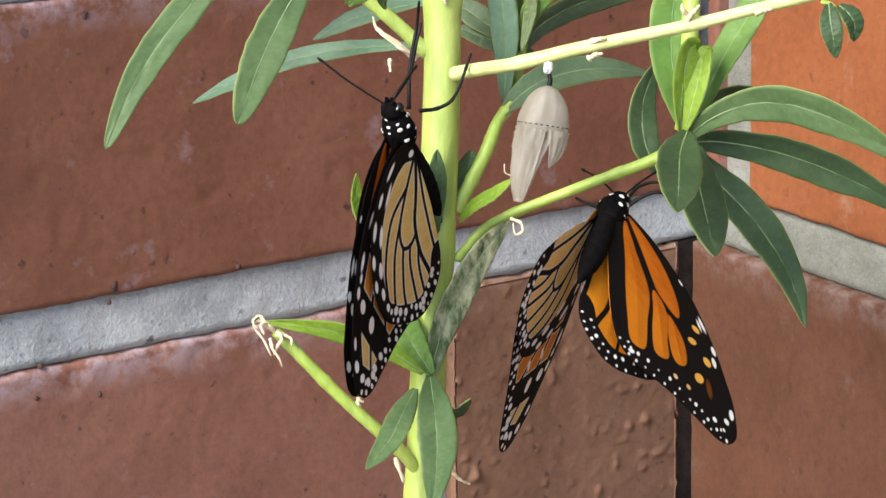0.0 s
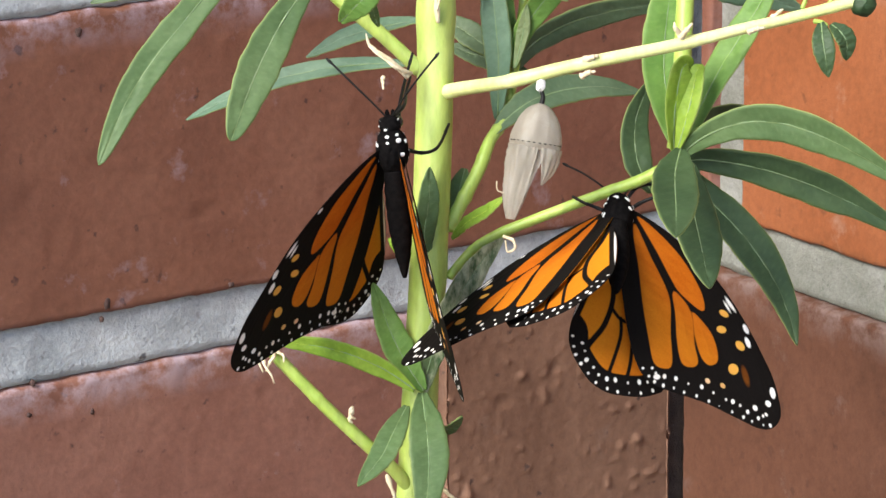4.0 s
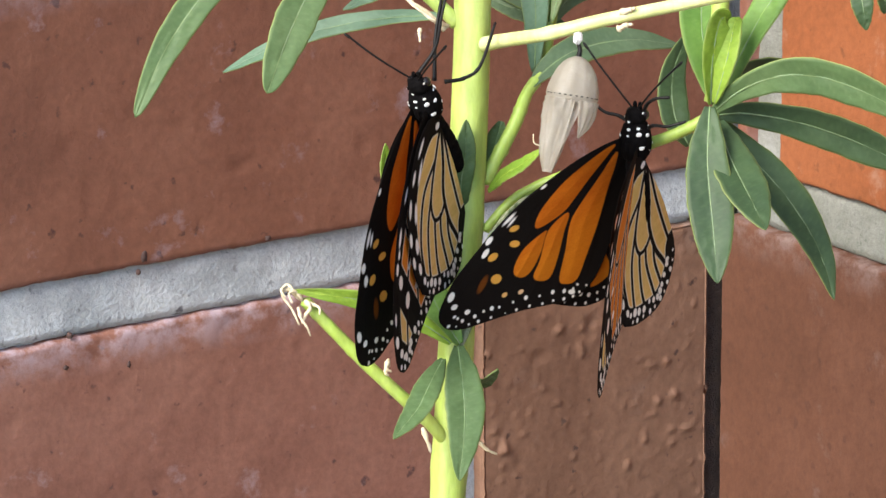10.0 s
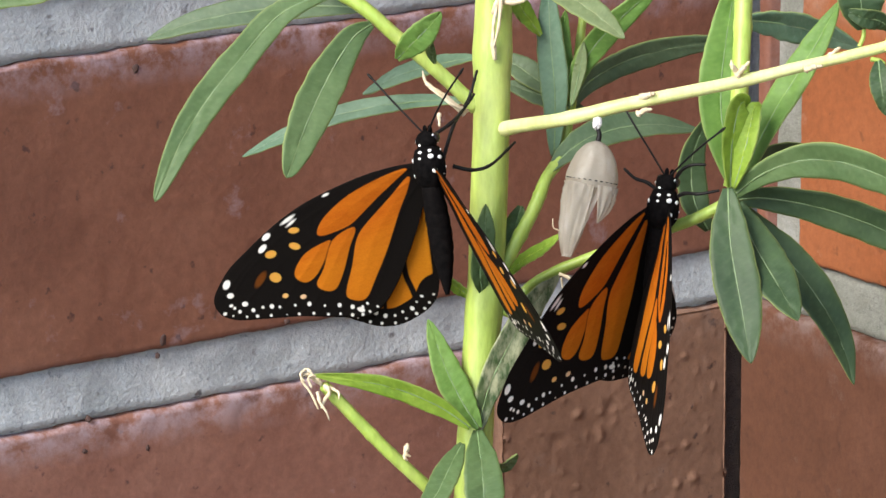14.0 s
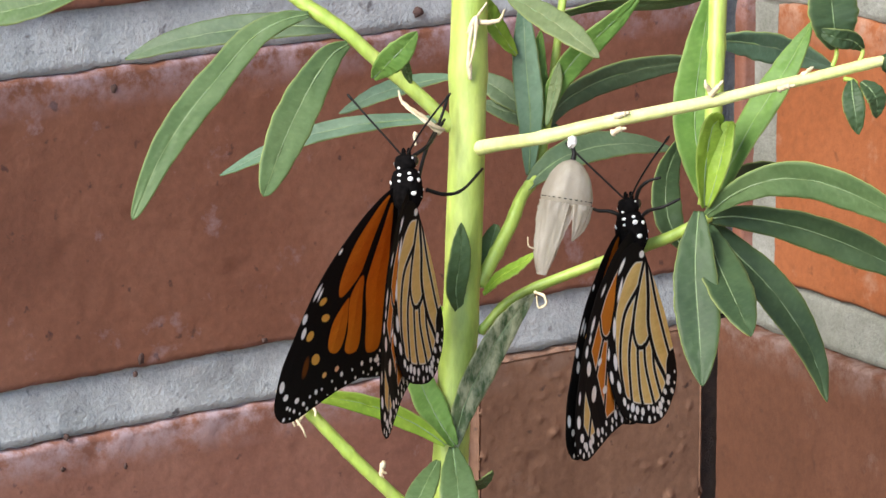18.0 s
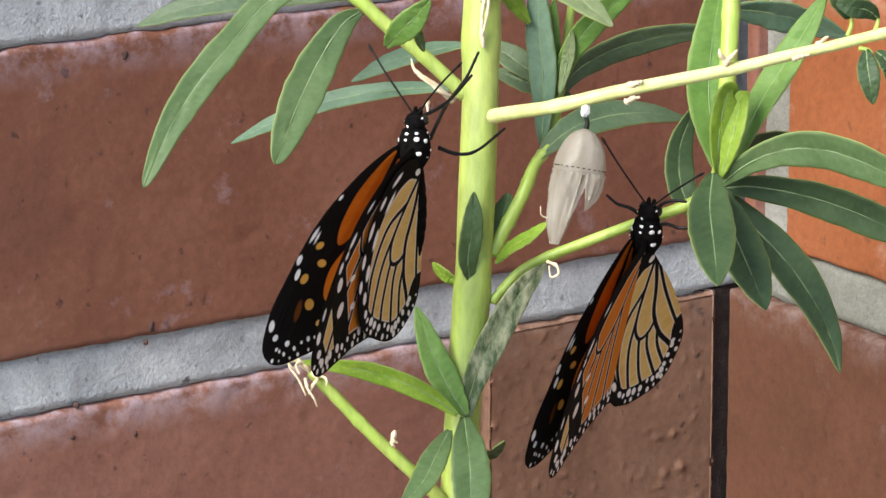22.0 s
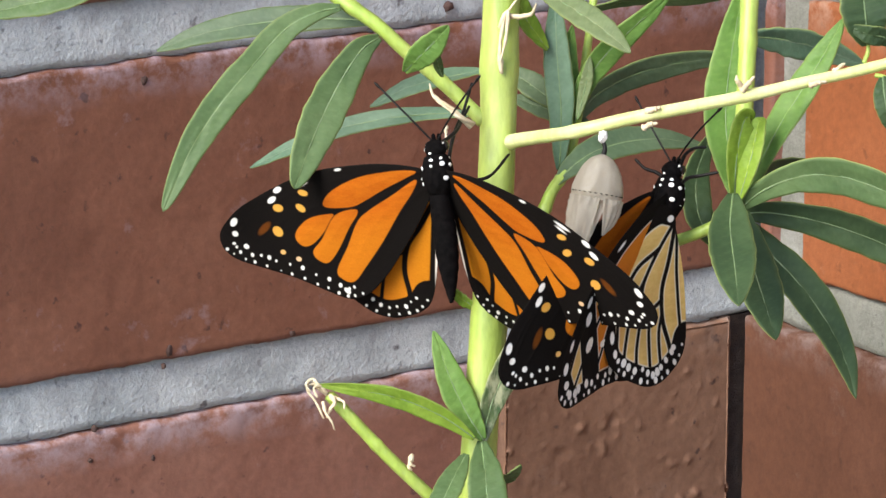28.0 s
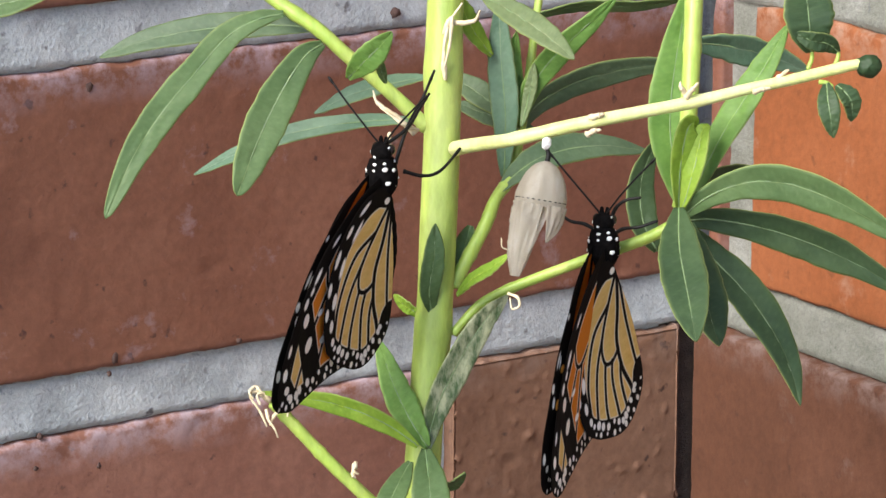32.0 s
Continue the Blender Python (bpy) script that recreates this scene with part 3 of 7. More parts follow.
shoot("branch", 0.5, 0.4, TWIG, (72.7, 13.3, 11), (74.4, 13, 11), (75.4, 12.3, 11))
shoot("shoot", 1.7, 2.0, TWIG, (45.9, -12.1, -4), (46.8, -2.5, -4), (47.5, 9.1, -4), (48.2, 20.9, -6), (48.8, 35.1, -8), (49.7, 58.8, -10))
grow(7.0, 5, LEAF, 0.0, 1, (-36.5, 27.6, -6), (-42, 26.2, -5), (-48.3, 22.4, -4), (-55.4, 13.8, -1), (-61.4, 6.2, 1), (-66.8, -2.6, 3), (-72.3, -15.2, 4))
grow(8.6, -8, LEAF, 3.1, 1, (-28.4, 21.4, -6), (-32.2, 18.5, -4), (-36.2, 12.1, -2), (-39.6, 5.2, 0), (-42.4, -1.6, 2), (-45.4, -10.4, 5))
grow(6.6, 25, LEAF_GREY, 6.2, 0.3, (-29, 25.2, -16), (-39, 26, -18), (-51.5, 25.4, -20), (-65.2, 23, -22), (-76, 19.2, -24))
grow(4.6, 30, LEAF_BLUE, 9.3, 0.3, (-7.8, 5.8, -14), (-19.9, 6, -22), (-34.5, 3.8, -28), (-46.7, -0.6, -32), (-56.6, -5.3, -36))
grow(5.0, 40, LEAF_BLUE, 12.4, 0.3, (-6.2, 14.9, -14), (-14, 14.2, -26), (-22.5, 12.1, -32), (-30.8, 8, -36))
grow(7.0, 25, LEAF, 15.5, 0.3, (-84.4, 33.4, -20), (-94.1, 30.8, -22), (-103.9, 28.9, -24), (-115, 26.3, -26))
grow(2.2, 20, LEAF, 18.6, 0.3, (-15.3, 13.2, -2), (-16, 15, 0), (-16.5, 16.8, 2), (-16.7, 18.6, 3))
grow(5.8, 20, LEAF_FRESH, 21.7, 0.3, (-22.9, 14, 2), (-20.2, 16.6, 5), (-17.1, 19.6, 6), (-14, 23.3, 6))
grow(6.2, -10, LEAF_BLUE, 24.8, 0.3, (9.8, -5.4, -24), (9.9, 7.4, -20), (8.9, 19.2, -18), (8.4, 32.3, -18))
grow(6.2, -20, LEAF_PALE, 27.9, 0.3, (4.9, 31.6, -8), (10.6, 27.9, -2), (17.3, 22.9, 4), (23.2, 17.6, 8))
grow(5.6, 15, LEAF_FRESH, 31.0, 0.3, (13.4, 5.6, -22), (14.7, 11.8, -20), (17.7, 16.9, -18), (22.3, 22, -16), (27.9, 27.1, -15), (33, 32.1, -14))
grow(2.8, -12, LEAF_PALE, 34.1, 0.3, (13.4, 5.1, -20), (14.7, 10.8, -19), (15.4, 14.3, -18), (15.9, 18.4, -17))
grow(4.8, 15, LEAF_FRESH, 37.2, 0.3, (13.2, 5.2, -24), (11.9, 10.9, -22), (11.3, 17, -20), (12, 25, -18))
grow(5.6, 40, LEAF_YOUNG, 40.3, 0.3, (6.8, 19.7, -16), (3.2, 24.3, -14), (0.8, 28.4, -12), (-1, 32.2, -10))
grow(6.4, 30, LEAF_GREY, 43.4, 0.3, (13, 4.7, -24), (17, 10.1, -28), (23, 13.9, -31), (30, 16.6, -34), (39.9, 18.8, -37), (49.8, 19.6, -40))
grow(8.0, 40, LEAF_BLUE, 46.5, 0.3, (49.8, 24.4, -42), (58.6, 23.7, -44), (67.4, 22, -46), (77.5, 18.6, -48))
grow(6.0, 20, LEAF_GREY, 49.6, 0.3, (15, 6, -30), (6.6, 10.9, -32), (2.4, 14, -34), (-3, 16.5, -36))
grow(5.4, 25, LEAF_GREY, 52.7, 0.3, (17.3, 3.4, -26), (9.6, 6.8, -30), (4.8, 8.5, -32), (-0.6, 10.4, -34))
grow(7.0, -25, LEAF_GREY, 55.8, 0.3, (8.8, -8.6, -18), (13.1, -4.3, -20), (17.9, -1.4, -22), (24.3, 0.6, -25), (31.7, 1.2, -27), (41, 0, -29))
grow(4.2, 60, LEAF, 58.9, 0.3, (13.5, 27.7, -20), (25.5, 30.8, -22), (37.6, 31.1, -24), (49.8, 32.9, -26))
grow(5.6, 25, LEAF, 62.0, 0.3, (2.7, -16, -16), (1.7, -19.8, -16), (0.7, -23.3, -15), (-1.7, -27.1, -14))
grow(3.8, -50, LEAF_YOUNG, 65.1, 0.3, (-0.1, -30.5, -8), (2.8, -27.4, -4), (6.7, -25, 0), (10.8, -21.9, 3))
grow(3.6, 35, LEAF_YOUNG, 68.2, 0.3, (-17.8, -32.7, -20), (-20.3, -30.6, -19), (-21.6, -26, -18), (-21.7, -20.5, -17))
grow(5.0, 15, LEAF, 71.3, 0.3, (-5.5, -34.3, -9), (-6, -29.4, -6.5), (-5.1, -22.4, -5.5), (-4.9, -15.7, -6))
grow(3.4, -45, LEAF_YOUNG, 74.4, 0.3, (-7.4, -35.2, -12), (-9.6, -33.6, -12), (-11.6, -32.2, -13), (-13.2, -30.4, -14))
grow(4.6, -18, LEAF_YOUNG, 77.5, 0.3, (-8.2, -61.5, -2), (-14.9, -56.9, 0), (-25.3, -52.8, 2), (-40.4, -50.3, 4))
grow(8.4, -12, LEAF, 80.6, 0.3, (-6.6, -62.4, -4), (-5.8, -69.6, 2), (-5.4, -77.6, 5), (-6.6, -89.2, 6))
grow(6.0, 25, LEAF, 83.7, 0.3, (-9.8, -65.1, -4), (-12.5, -69.9, 2), (-15.1, -74.8, 6), (-19.9, -80.4, 10))
grow(6.6, 15, LEAF_FRESH, 86.8, 0.3, (-6.2, -62, -6), (-9.8, -56.4, -6), (-13.2, -49.4, -7), (-16.8, -39.5, -8))
grow(4.2, 55, LEAF, 89.9, 0.3, (-3.1, -70.5, -6), (-1.6, -69.9, -5), (-0.1, -68.7, -4), (1.5, -66.9, -3))
grow(10.6, 8, LEAF_DARK, 93.0, 0.3, (71, 19.4, 11), (70.4, 24.6, 13), (69.9, 29.9, 12), (68.8, 37.5, 9))
grow(4.2, -20, LEAF_DARK, 96.1, 0.3, (76.5, 19.4, 11), (74.2, 20.9, 13), (70.8, 21.5, 14), (67.3, 23.1, 13))
grow(4.6, 10, LEAF_DARK, 99.2, 0.3, (74.2, 13, 11), (74.2, 9.8, 13), (74.6, 6.3, 14), (75.4, 1.9, 13))
grow(4.6, -20, LEAF_DARK, 102.3, 0.3, (76.3, 12.5, 11), (77.9, 10.9, 13), (79.1, 8.7, 13), (79, 5.3, 12))
grow(6.4, 18, LEAF_MOTTLED, 105.4, 0.3, (-6.3, -62.4, -8), (-4.6, -54.7, -8), (-0.9, -46.6, -8.5), (5.0, -36.4, -9), (10.4, -30.4, -10), label="mottled, half-eaten pale leaf")
grow(9.6, 5, LEAF_FRESH, 50.0, 0, (46, -11.3, -4), (43.7, 3.4, -6), (44.8, 17.5, -8), (47.9, 35.3, -10))
grow(6.8, -30, LEAF_FRESH, 52.7, 0, (47.2, -12.2, -2), (52.5, 0, 0), (58.5, 10.2, 2), (63.5, 18.6, 3), (67.2, 25.4, 4))
grow(5.4, 22, LEAF_YOUNG, 55.4, 0.2, (45.2, -12.6, 0), (45, -6.9, 3), (45.4, -1.5, 5), (46.2, 3.2, 6), (47.4, 5.0, 5.2), (48.6, 4.6, 3.6))
grow(5.0, -35, LEAF_YOUNG, 58.1, 0.2, (45.8, -12.4, 2), (47.2, -7, 4.5), (48.5, -1.5, 5.5), (49.6, 3.2, 5.6), (50.6, 4.8, 4.6))
grow(7.8, 18, LEAF, 60.8, 0.5, (45.6, -14.2, 0), (50.8, -10, 4), (57.9, -7.2, 8), (65.8, -7.2, 10), (73.7, -9.8, 12), (81, -13.4, 13), (93, -21, 14))
grow(7.8, 14, LEAF_DARK, 63.5, 0.5, (45.6, -15, -4), (52.1, -14.5, -4), (61.8, -16, -4), (70, -18.4, -4), (76.9, -21.1, -4), (84.5, -24.7, -4), (95, -31, -4))
grow(8.6, -20, LEAF_DARK, 66.2, 0, (46, -15.4, -8), (52.1, -22, -8), (58.4, -28.3, -7), (64.2, -36, -6), (68.4, -44.4, -5), (70.8, -53, -4))
grow(6.6, 15, LEAF_DARK, 68.9, 0, (41.6, -21.2, -12), (38.6, -14.7, -13), (38.5, -5.8, -16), (42.5, 3.6, -20))
grow(6.0, 40, LEAF_DARK, 71.6, 0, (48.2, -12.4, -14), (54.2, -5.9, -22), (60.6, -4.4, -26), (67, -5.8, -30))
swing_leaf = leaf(plant, mm([(0, 0, 0), (-1, -12, 0.5), (-0.5, -25, 0.5), (0, -37, 0)]), 9.4, 6, LEAF_DARK, seed=81.0, fold=0.14, blunt=0.3)
swing_leaf_low = leaf(plant, mm([(0, 0, 0), (-0.8, -10, 0.6), (-0.4, -21, 0.6), (0, -31, 0)]), 9.6, -14, LEAF_DARK, seed=84.0, fold=0.14, blunt=0.3)


blob("bud", (0.0026, 0.0024, 0.0024), Vector((82.7, 16.5, 11)) / 1000, LEAF_DARK, plant, "dark green rounded bud", rough=0.25)


def scrap(name, points, r, label=""):
    tube(name, mm(points), r, r * 0.35, DRY, plant, label, count=16, sides=6, wobble=0.5)


scrap("bract", [(-38.6, -52.2, 3), (-39.9, -50.7, 4), (-41.1, -51.1, 5), (-40.4, -53, 5)], 0.0005)
scrap("bract", [(-39.3, -54, 4), (-38.6, -56.2, 5), (-37.5, -57.8, 5), (-36.8, -59.7, 4)], 0.0004)
scrap("bract", [(-40.2, -50.5, 4), (-41.5, -49.3, 4), (-42.7, -50.4, 5), (-41.8, -51.8, 5)], 0.0004)
scrap("bract", [(-38, -52.9, 2), (-40.2, -51.1, 3), (-41.9, -50.3, 4), (-42.5, -51.6, 4), (-40.7, -54, 4), (-39.1, -57.4, 4)], 0.0005)
scrap("bract", [(-37.9, -52.6, 3), (-36.8, -54, 4), (-37.7, -55.4, 4), (-38.5, -57.2, 4)], 0.0006)
scrap("bract", [(-36.8, -53.1, 3), (-35, -54, 4), (-34.9, -55.4, 4)], 0.0004)
scrap("bract", [(-14.4, 2.9, -0), (-14.4, 1.4, 0), (-14.3, 0.2, 1)], 0.0005)
scrap("dry_sheath", [(-9.2, 2.9, -2), (-13.2, 6.3, 0), (-16.9, 9, 0), (-17.8, 11.5, 0)], 0.0007)
scrap("dry_sheath", [(-8.6, 3.5, -2), (-11.5, 4.5, 1), (-14.4, 6.6, 1), (-16.4, 8.1, 0)], 0.0005)
scrap("dry_sheath", [(-14, -79.2, -3), (-12.6, -82.8, 0), (-12.3, -84, 0)], 0.0006)
scrap("dry_sheath", [(-2.3, -82.4, -8), (-0.6, -83.8, -4), (1.3, -84.5, -2)], 0.0005)
scrap("dry_sheath", [(-2.9, 14.2, -7), (-3.3, 20, -6), (-2.1, 25.9, -6), (0.5, 30, -6)], 0.0006)
scrap("dry_sheath", [(-3.3, 23.6, -7), (-1.7, 27, -5), (-2.1, 21.2, -5), (-3.2, 16.5, -6)], 0.0006)
scrap("dry_sheath", [(-2.4, 26, -7), (1.1, 25.9, -5), (3.2, 26.4, -4), (4.1, 28.3, -3)], 0.0007)
scrap("bud", [(26, 5.5, 15), (27.6, 6, 16), (28.8, 6.3, 16)], 0.0009)
scrap("bud", [(25.4, 2.1, 15), (26.8, 2.9, 16), (28.2, 3.1, 16)], 0.0008)
scrap("bud", [(45.4, 9.8, 14), (46.5, 11.2, 15), (47.8, 12.7, 15)], 0.0008)
scrap("bud", [(45.4, 10.7, 14), (44.4, 11.8, 15), (44.2, 12.9, 15)], 0.0007)
scrap("bud", [(59.2, 11, 13), (60.8, 11.6, 14), (62.5, 11.8, 14)], 0.0008)
scrap("bud", [(64, 13.7, 11), (65.6, 15.1, 12), (66.4, 15.6, 12)], 0.0006)
scrap("fluff", [(10.2, -30.1, -2), (12.2, -30.9, -1), (12.5, -32.6, -1), (11, -33.2, -1), (10.6, -30.9, -1)], 0.0004)
scrap("bud", [(-21, -65, -2), (-21.6, -67.3, 0), (-21, -68.1, 0)], 0.0006)
scrap("bud", [(-21.1, -65.7, -2), (-21.4, -66.8, 0), (-20.4, -67.3, -0)], 0.0006)

# ---- the empty chrysalis ----
chrysalis = new("chrysalis")
chrysalis.matrix_world = PLANT @ Matrix.Translation(Vector((17.5, -3.1, 14)) / 1000) @ pose(0, 0, 0, 0, 0, -9)
tagged(chrysalis, "empty split translucent parchment chrysalis hanging from a branch", "chrysalis")


def lathe(name, profile, a0, a1, parent, material, label="", steps=40, crumple=0.0, squash=0.85, rows=26, shift=(0, 0)):
    """A thin shell round the hanging axis: profile of (depth, radius) in mm, between two angles."""
    p = spline([(d, r, 0) for d, r in profile], rows)
    verts, faces = [], []
    for layer in (0.0, 0.12):
        for i, (d, r, z) in enumerate(p):
            for k in range(steps + 1):
                a = radians(a0 + (a1 - a0) * k / steps)
                q = max(0.02, r - layer) * (1 + 0.6 * crumple * noise.noise((math.cos(a) * 2.2, math.sin(a) * 2.2, d * 0.12)) - crumple * abs(noise.noise((math.cos(a) * 5, math.sin(a) * 5, d * 0.1 + 4))) + 0.25 * crumple * noise.noise((a * 3, d * 1.6, 2)))
                s = d / p[-1][0]
                verts.append(Vector((q * math.cos(a) + shift[0] * s * s, -d, q * squash * math.sin(a) + shift[1] * s * s)) / 1000)
    w, n = steps + 1, rows * (steps + 1)
    for i in range(rows - 1):
        for k in range(steps):
            a = i * w + k
            faces.append((a, a + w, a + w + 1, a + 1))
            faces.append((n + a, n + a + 1, n + a + w + 1, n + a + w))
        for k in (0, steps):
            a = i * w + k
            faces.append((a, a + w, n + a + w, n + a))
    for k in range(steps):
        a = (rows - 1) * w + k
        faces.append((a, a + 1, n + a + 1, n + a))
    return link_mesh(name, verts, faces, material, parent, label)


lathe("cap", [(0, 0.4), (1.0, 2.3), (3.0, 3.9), (5.6, 4.9), (8.0, 5.35), (9.4, 5.0)], 0, 360, chrysalis, PARCHMENT, crumple=0.08)
lathe("shell", [(8.9, 5.05), (12, 5.0), (16, 4.5), (20, 3.3), (24, 1.5)], 80, 290, chrysalis, PARCHMENT_THIN, "split, crumpled parchment shell", crumple=0.22, shift=(-2.2, 1.5))
lathe("flap", [(8.9, 5.05), (11.5, 4.4), (14.0, 2.9), (16.4, 0.4)], -72, 84, chrysalis, PARCHMENT_THIN, crumple=0.14, shift=(2.2, 1.0))
lathe("wing_case", [(9.2, 4.6), (13, 4.0), (18, 2.7), (22, 1.1)], 60, 140, chrysalis, PARCHMENT_THIN, crumple=0.36, shift=(-2.0, 0.5))
band = bmesh.new()
for k in range(12):
    a = radians(20 + k * 12.5)
    bmesh.ops.create_icosphere(band, subdivisions=1, radius=0.00016, matrix=Matrix.Translation(Vector((5.28 * math.cos(a), -8.1, 4.5 * math.sin(a))) / 1000) @ Matrix.Diagonal((2.2, 0.8, 1, 1)))
part("ring", band, LEG_BLACK, chrysalis, "row of tiny dark points round the shell")
tube("stalk", mm([(0, -0.4, 0), (0.1, 1.2, 0), (-0.5, 2.6, 0)]), 0.0006, 0.0004, LEG_BLACK, chrysalis, "black stalk", count=12, sides=8)
blob("silk_pad", (0.0009, 0.0013, 0.0009), Vector((-0.7, 3.4, 0)) / 1000, SILK, chrysalis, "white silk pad", rough=0.5)
tube("thread", mm([(-5.0, -19, 2), (-6.2, -18.6, 2.5), (-6.6, -16.9, 2.5)]), 0.00016, 0.0001, DRY, chrysalis, count=10, sides=5)


# ---- butterflies ----
FORE_LEAD = [(0, 1.2), (6, 2.6), (13, 3.2), (23, 2.6), (30, 1.0), (36.3, -1.3), (41, -3.4), (45.8, -5.8), (50, -9.2), (51.7, -11.3), (52.2, -13.1)]
FORE_TRAIL = [(0, -4), (5, -11), (10, -17), (15, -22.4), (20, -26.4), (23.2, -27.4), (26, -27.0), (29.5, -25.4), (33.5, -23.4), (37.5, -21.6), (44, -19.4), (49, -17.6), (51.5, -15.5), (52.2, -13.1)]
HIND_LEAD = [(0, 0.8), (4, 1.8), (9.8, 0.3), (15.4, -3.3), (19.7, -7.9), (23.2, -15.4), (24.2, -22.4), (23.2, -27.6)]
HIND_TRAIL = [(-0.5, -3), (-1.5, -12), (-1.5, -20), (-0.6, -27.5), (1.2, -30.8), (4.2, -33), (8, -34.6), (12, -34.6), (16, -33), (20.0, -30.7), (23.2, -27.6)]
# orange cells of the forewing's upper side, in mm from the wing's root
FORE_CELLS = [
    [(2.8, 0.9), (7.8, 1.2), (15.5, 0.3), (22.2, -2.3), (25.2, -5.0), (24.1, -6.1), (19.0, -6.1), (15.9, -5.0), (10.6, -2.5), (5.0, -0.2)],
    [(3.2, -1.0), (9.3, -4.3), (15.7, -7.6), (18.7, -10.1), (21.9, -15.1), (25.7, -20.4), (25.3, -22.4), (22.7, -23.2), (18.9, -19.6), (13.7, -14.1), (8.3, -7.6), (4.6, -3.6)],
    [(18.5, -6.9), (23.2, -8.1), (27.5, -13.3), (30.3, -16.0), (29.7, -17.9), (27.5, -18.6), (24.3, -15.5), (20.7, -10.7), (18.2, -7.9)],
    [(23.9, -7.7), (29.0, -8.4), (32.3, -10.5), (33.7, -12.7), (32.5, -14.6), (30.1, -14.2), (27.0, -11.7), (24.6, -8.8)],
]
FORE_VEINS = [[(0, 0.4), (12, 1.2), (26, -1.2), (40, -5.5), (50, -11.5)], [(1, -1.5), (9, -3.4), (16, -6.4), (20, -7), (25, -6.8), (26.5, -4.4), (25, -1.5)], [(26.5, -5.5), (36, -9), (47, -15)],
              [(24.5, -7.2), (34, -14), (42, -19.5)], [(18.6, -7.2), (27, -14.6), (35, -22)], [(14, -5.8), (22, -15), (29, -25)], [(0.5, -2.2), (9, -9), (20, -23)],
              [(33, -3.2), (42, -7.5), (50, -13.5)]]
HIND_TRUNK = [[(-0.5, -3), (2.7, -10.5), (5.3, -15.9), (5.8, -22), (4.6, -27), (3.6, -32)]]
HIND_VEINS = HIND_TRUNK + [[(0.3, -3), (5, -7), (9.5, -11.8), (11.2, -14.8), (11.1, -17.9), (8.5, -18.8), (5.4, -17.6)], [(11.1, -17.9), (12.6, -21), (14.5, -27), (15, -33)],
              [(9.5, -11.8), (14.8, -18), (18, -26), (18.6, -31)], [(5, -7), (13, -10.5), (18.6, -18), (20.6, -26)], [(8.6, -18.6), (10, -22), (10.6, -27), (11, -34)],
              [(5.7, -20), (7.4, -25), (7.6, -34)], [(-1, -3), (0.3, -12), (0.7, -20), (0.8, -30)]]


def near_lines(p, lines):
    """Distance of each point of p to the nearest of the polylines."""
    best = np.full(len(p), 1e9)
    for line in lines:
        q = spline([(*v, 0) for v in line], 24)[:, :2]
        for a, b in zip(q[:-1], q[1:]):
            ab = b - a
            t = np.clip(((p - a) @ ab) / (ab @ ab + 1e-12), 0, 1)
            best = np.minimum(best, np.linalg.norm(p - a - t[:, None] * ab, axis=1))
    return best


def in_cell(p, poly, rounding):
    """Signed distance to a rounded cell, positive inside."""
    n = len(poly)
    q = spline([(*v, 0) for v in poly[-2:] + poly + poly[:3]], (n + 4) * 4 + 1)[8:8 + 4 * n, :2]
    area = np.sum(q[:, 0] * np.roll(q[:, 1], -1) - np.roll(q[:, 0], -1) * q[:, 1])
    e = np.roll(q, -1, 0) - q
    e /= np.linalg.norm(e, axis=1)[:, None]
    inward = np.column_stack([-e[:, 1], e[:, 0]]) * np.sign(area)
    before = np.roll(inward, 1, 0)
    move = (inward + before) / np.maximum(0.5, 1 + np.sum(inward * before, axis=1))[:, None]
    q = q + move * (rounding - 0.12)
    d, inside = np.full(len(p), 1e9), np.zeros(len(p), bool)
    for a, b in zip(q, np.roll(q, -1, 0)):
        ab = b - a
        t = np.clip(((p - a) @ ab) / (ab @ ab), 0, 1)
        d = np.minimum(d, np.linalg.norm(p - a - t[:, None] * ab, axis=1))
        cross = ((a[1] > p[:, 1]) != (b[1] > p[:, 1])) & (p[:, 0] < (b[0] - a[0]) * (p[:, 1] - a[1]) / (b[1] - a[1] + 1e-12) + a[0])
        inside ^= cross
    return np.where(inside, d, -d) + rounding


def dots(p, spots):
    d, which = np.full(len(p), -9.0), np.zeros(len(p))
    for x, y, rx, ry, turn, warm in spots:
        c, s = math.cos(radians(turn)), math.sin(radians(turn))
        u, v = (p[:, 0] - x) * c + (p[:, 1] - y) * s, -(p[:, 0] - x) * s + (p[:, 1] - y) * c
        e = (1 - np.sqrt((u / rx) ** 2 + (v / ry) ** 2)) * min(rx, ry)
        which = np.where(e > d, warm, which)
        d = np.maximum(d, e)
    return d, which


def margin_dots(line, first, insets, radii, pitch, seed):
    r = random.Random(seed)
    q = spline([(*v, 0) for v in line[first:]], 160)[:, :2]
    run = np.r_[0, np.cumsum(np.linalg.norm(np.diff(q, axis=0), axis=1))]
    out = []
    for row, (inset, radius) in enumerate(zip(insets, radii)):
        s = pitch * (0.4 + 0.5 * row)
        while s < run[-1] - 0.4:
            k = min(int(np.searchsorted(run, s)), len(q) - 2)
            t = q[k + 1] - q[k]
            t = t / np.linalg.norm(t)
            nrm = np.array([-t[1], t[0]])
            c = q[k] + nrm * inset * (1 + 0.2 * r.uniform(-1, 1))
            rad = radius * r.uniform(0.55, 1.2)
            out.append((c[0], c[1], rad * 1.1, rad * 0.85, math.degrees(math.atan2(nrm[1], nrm[0])), 0))
            s += pitch * r.uniform(0.72, 1.28)
    return out


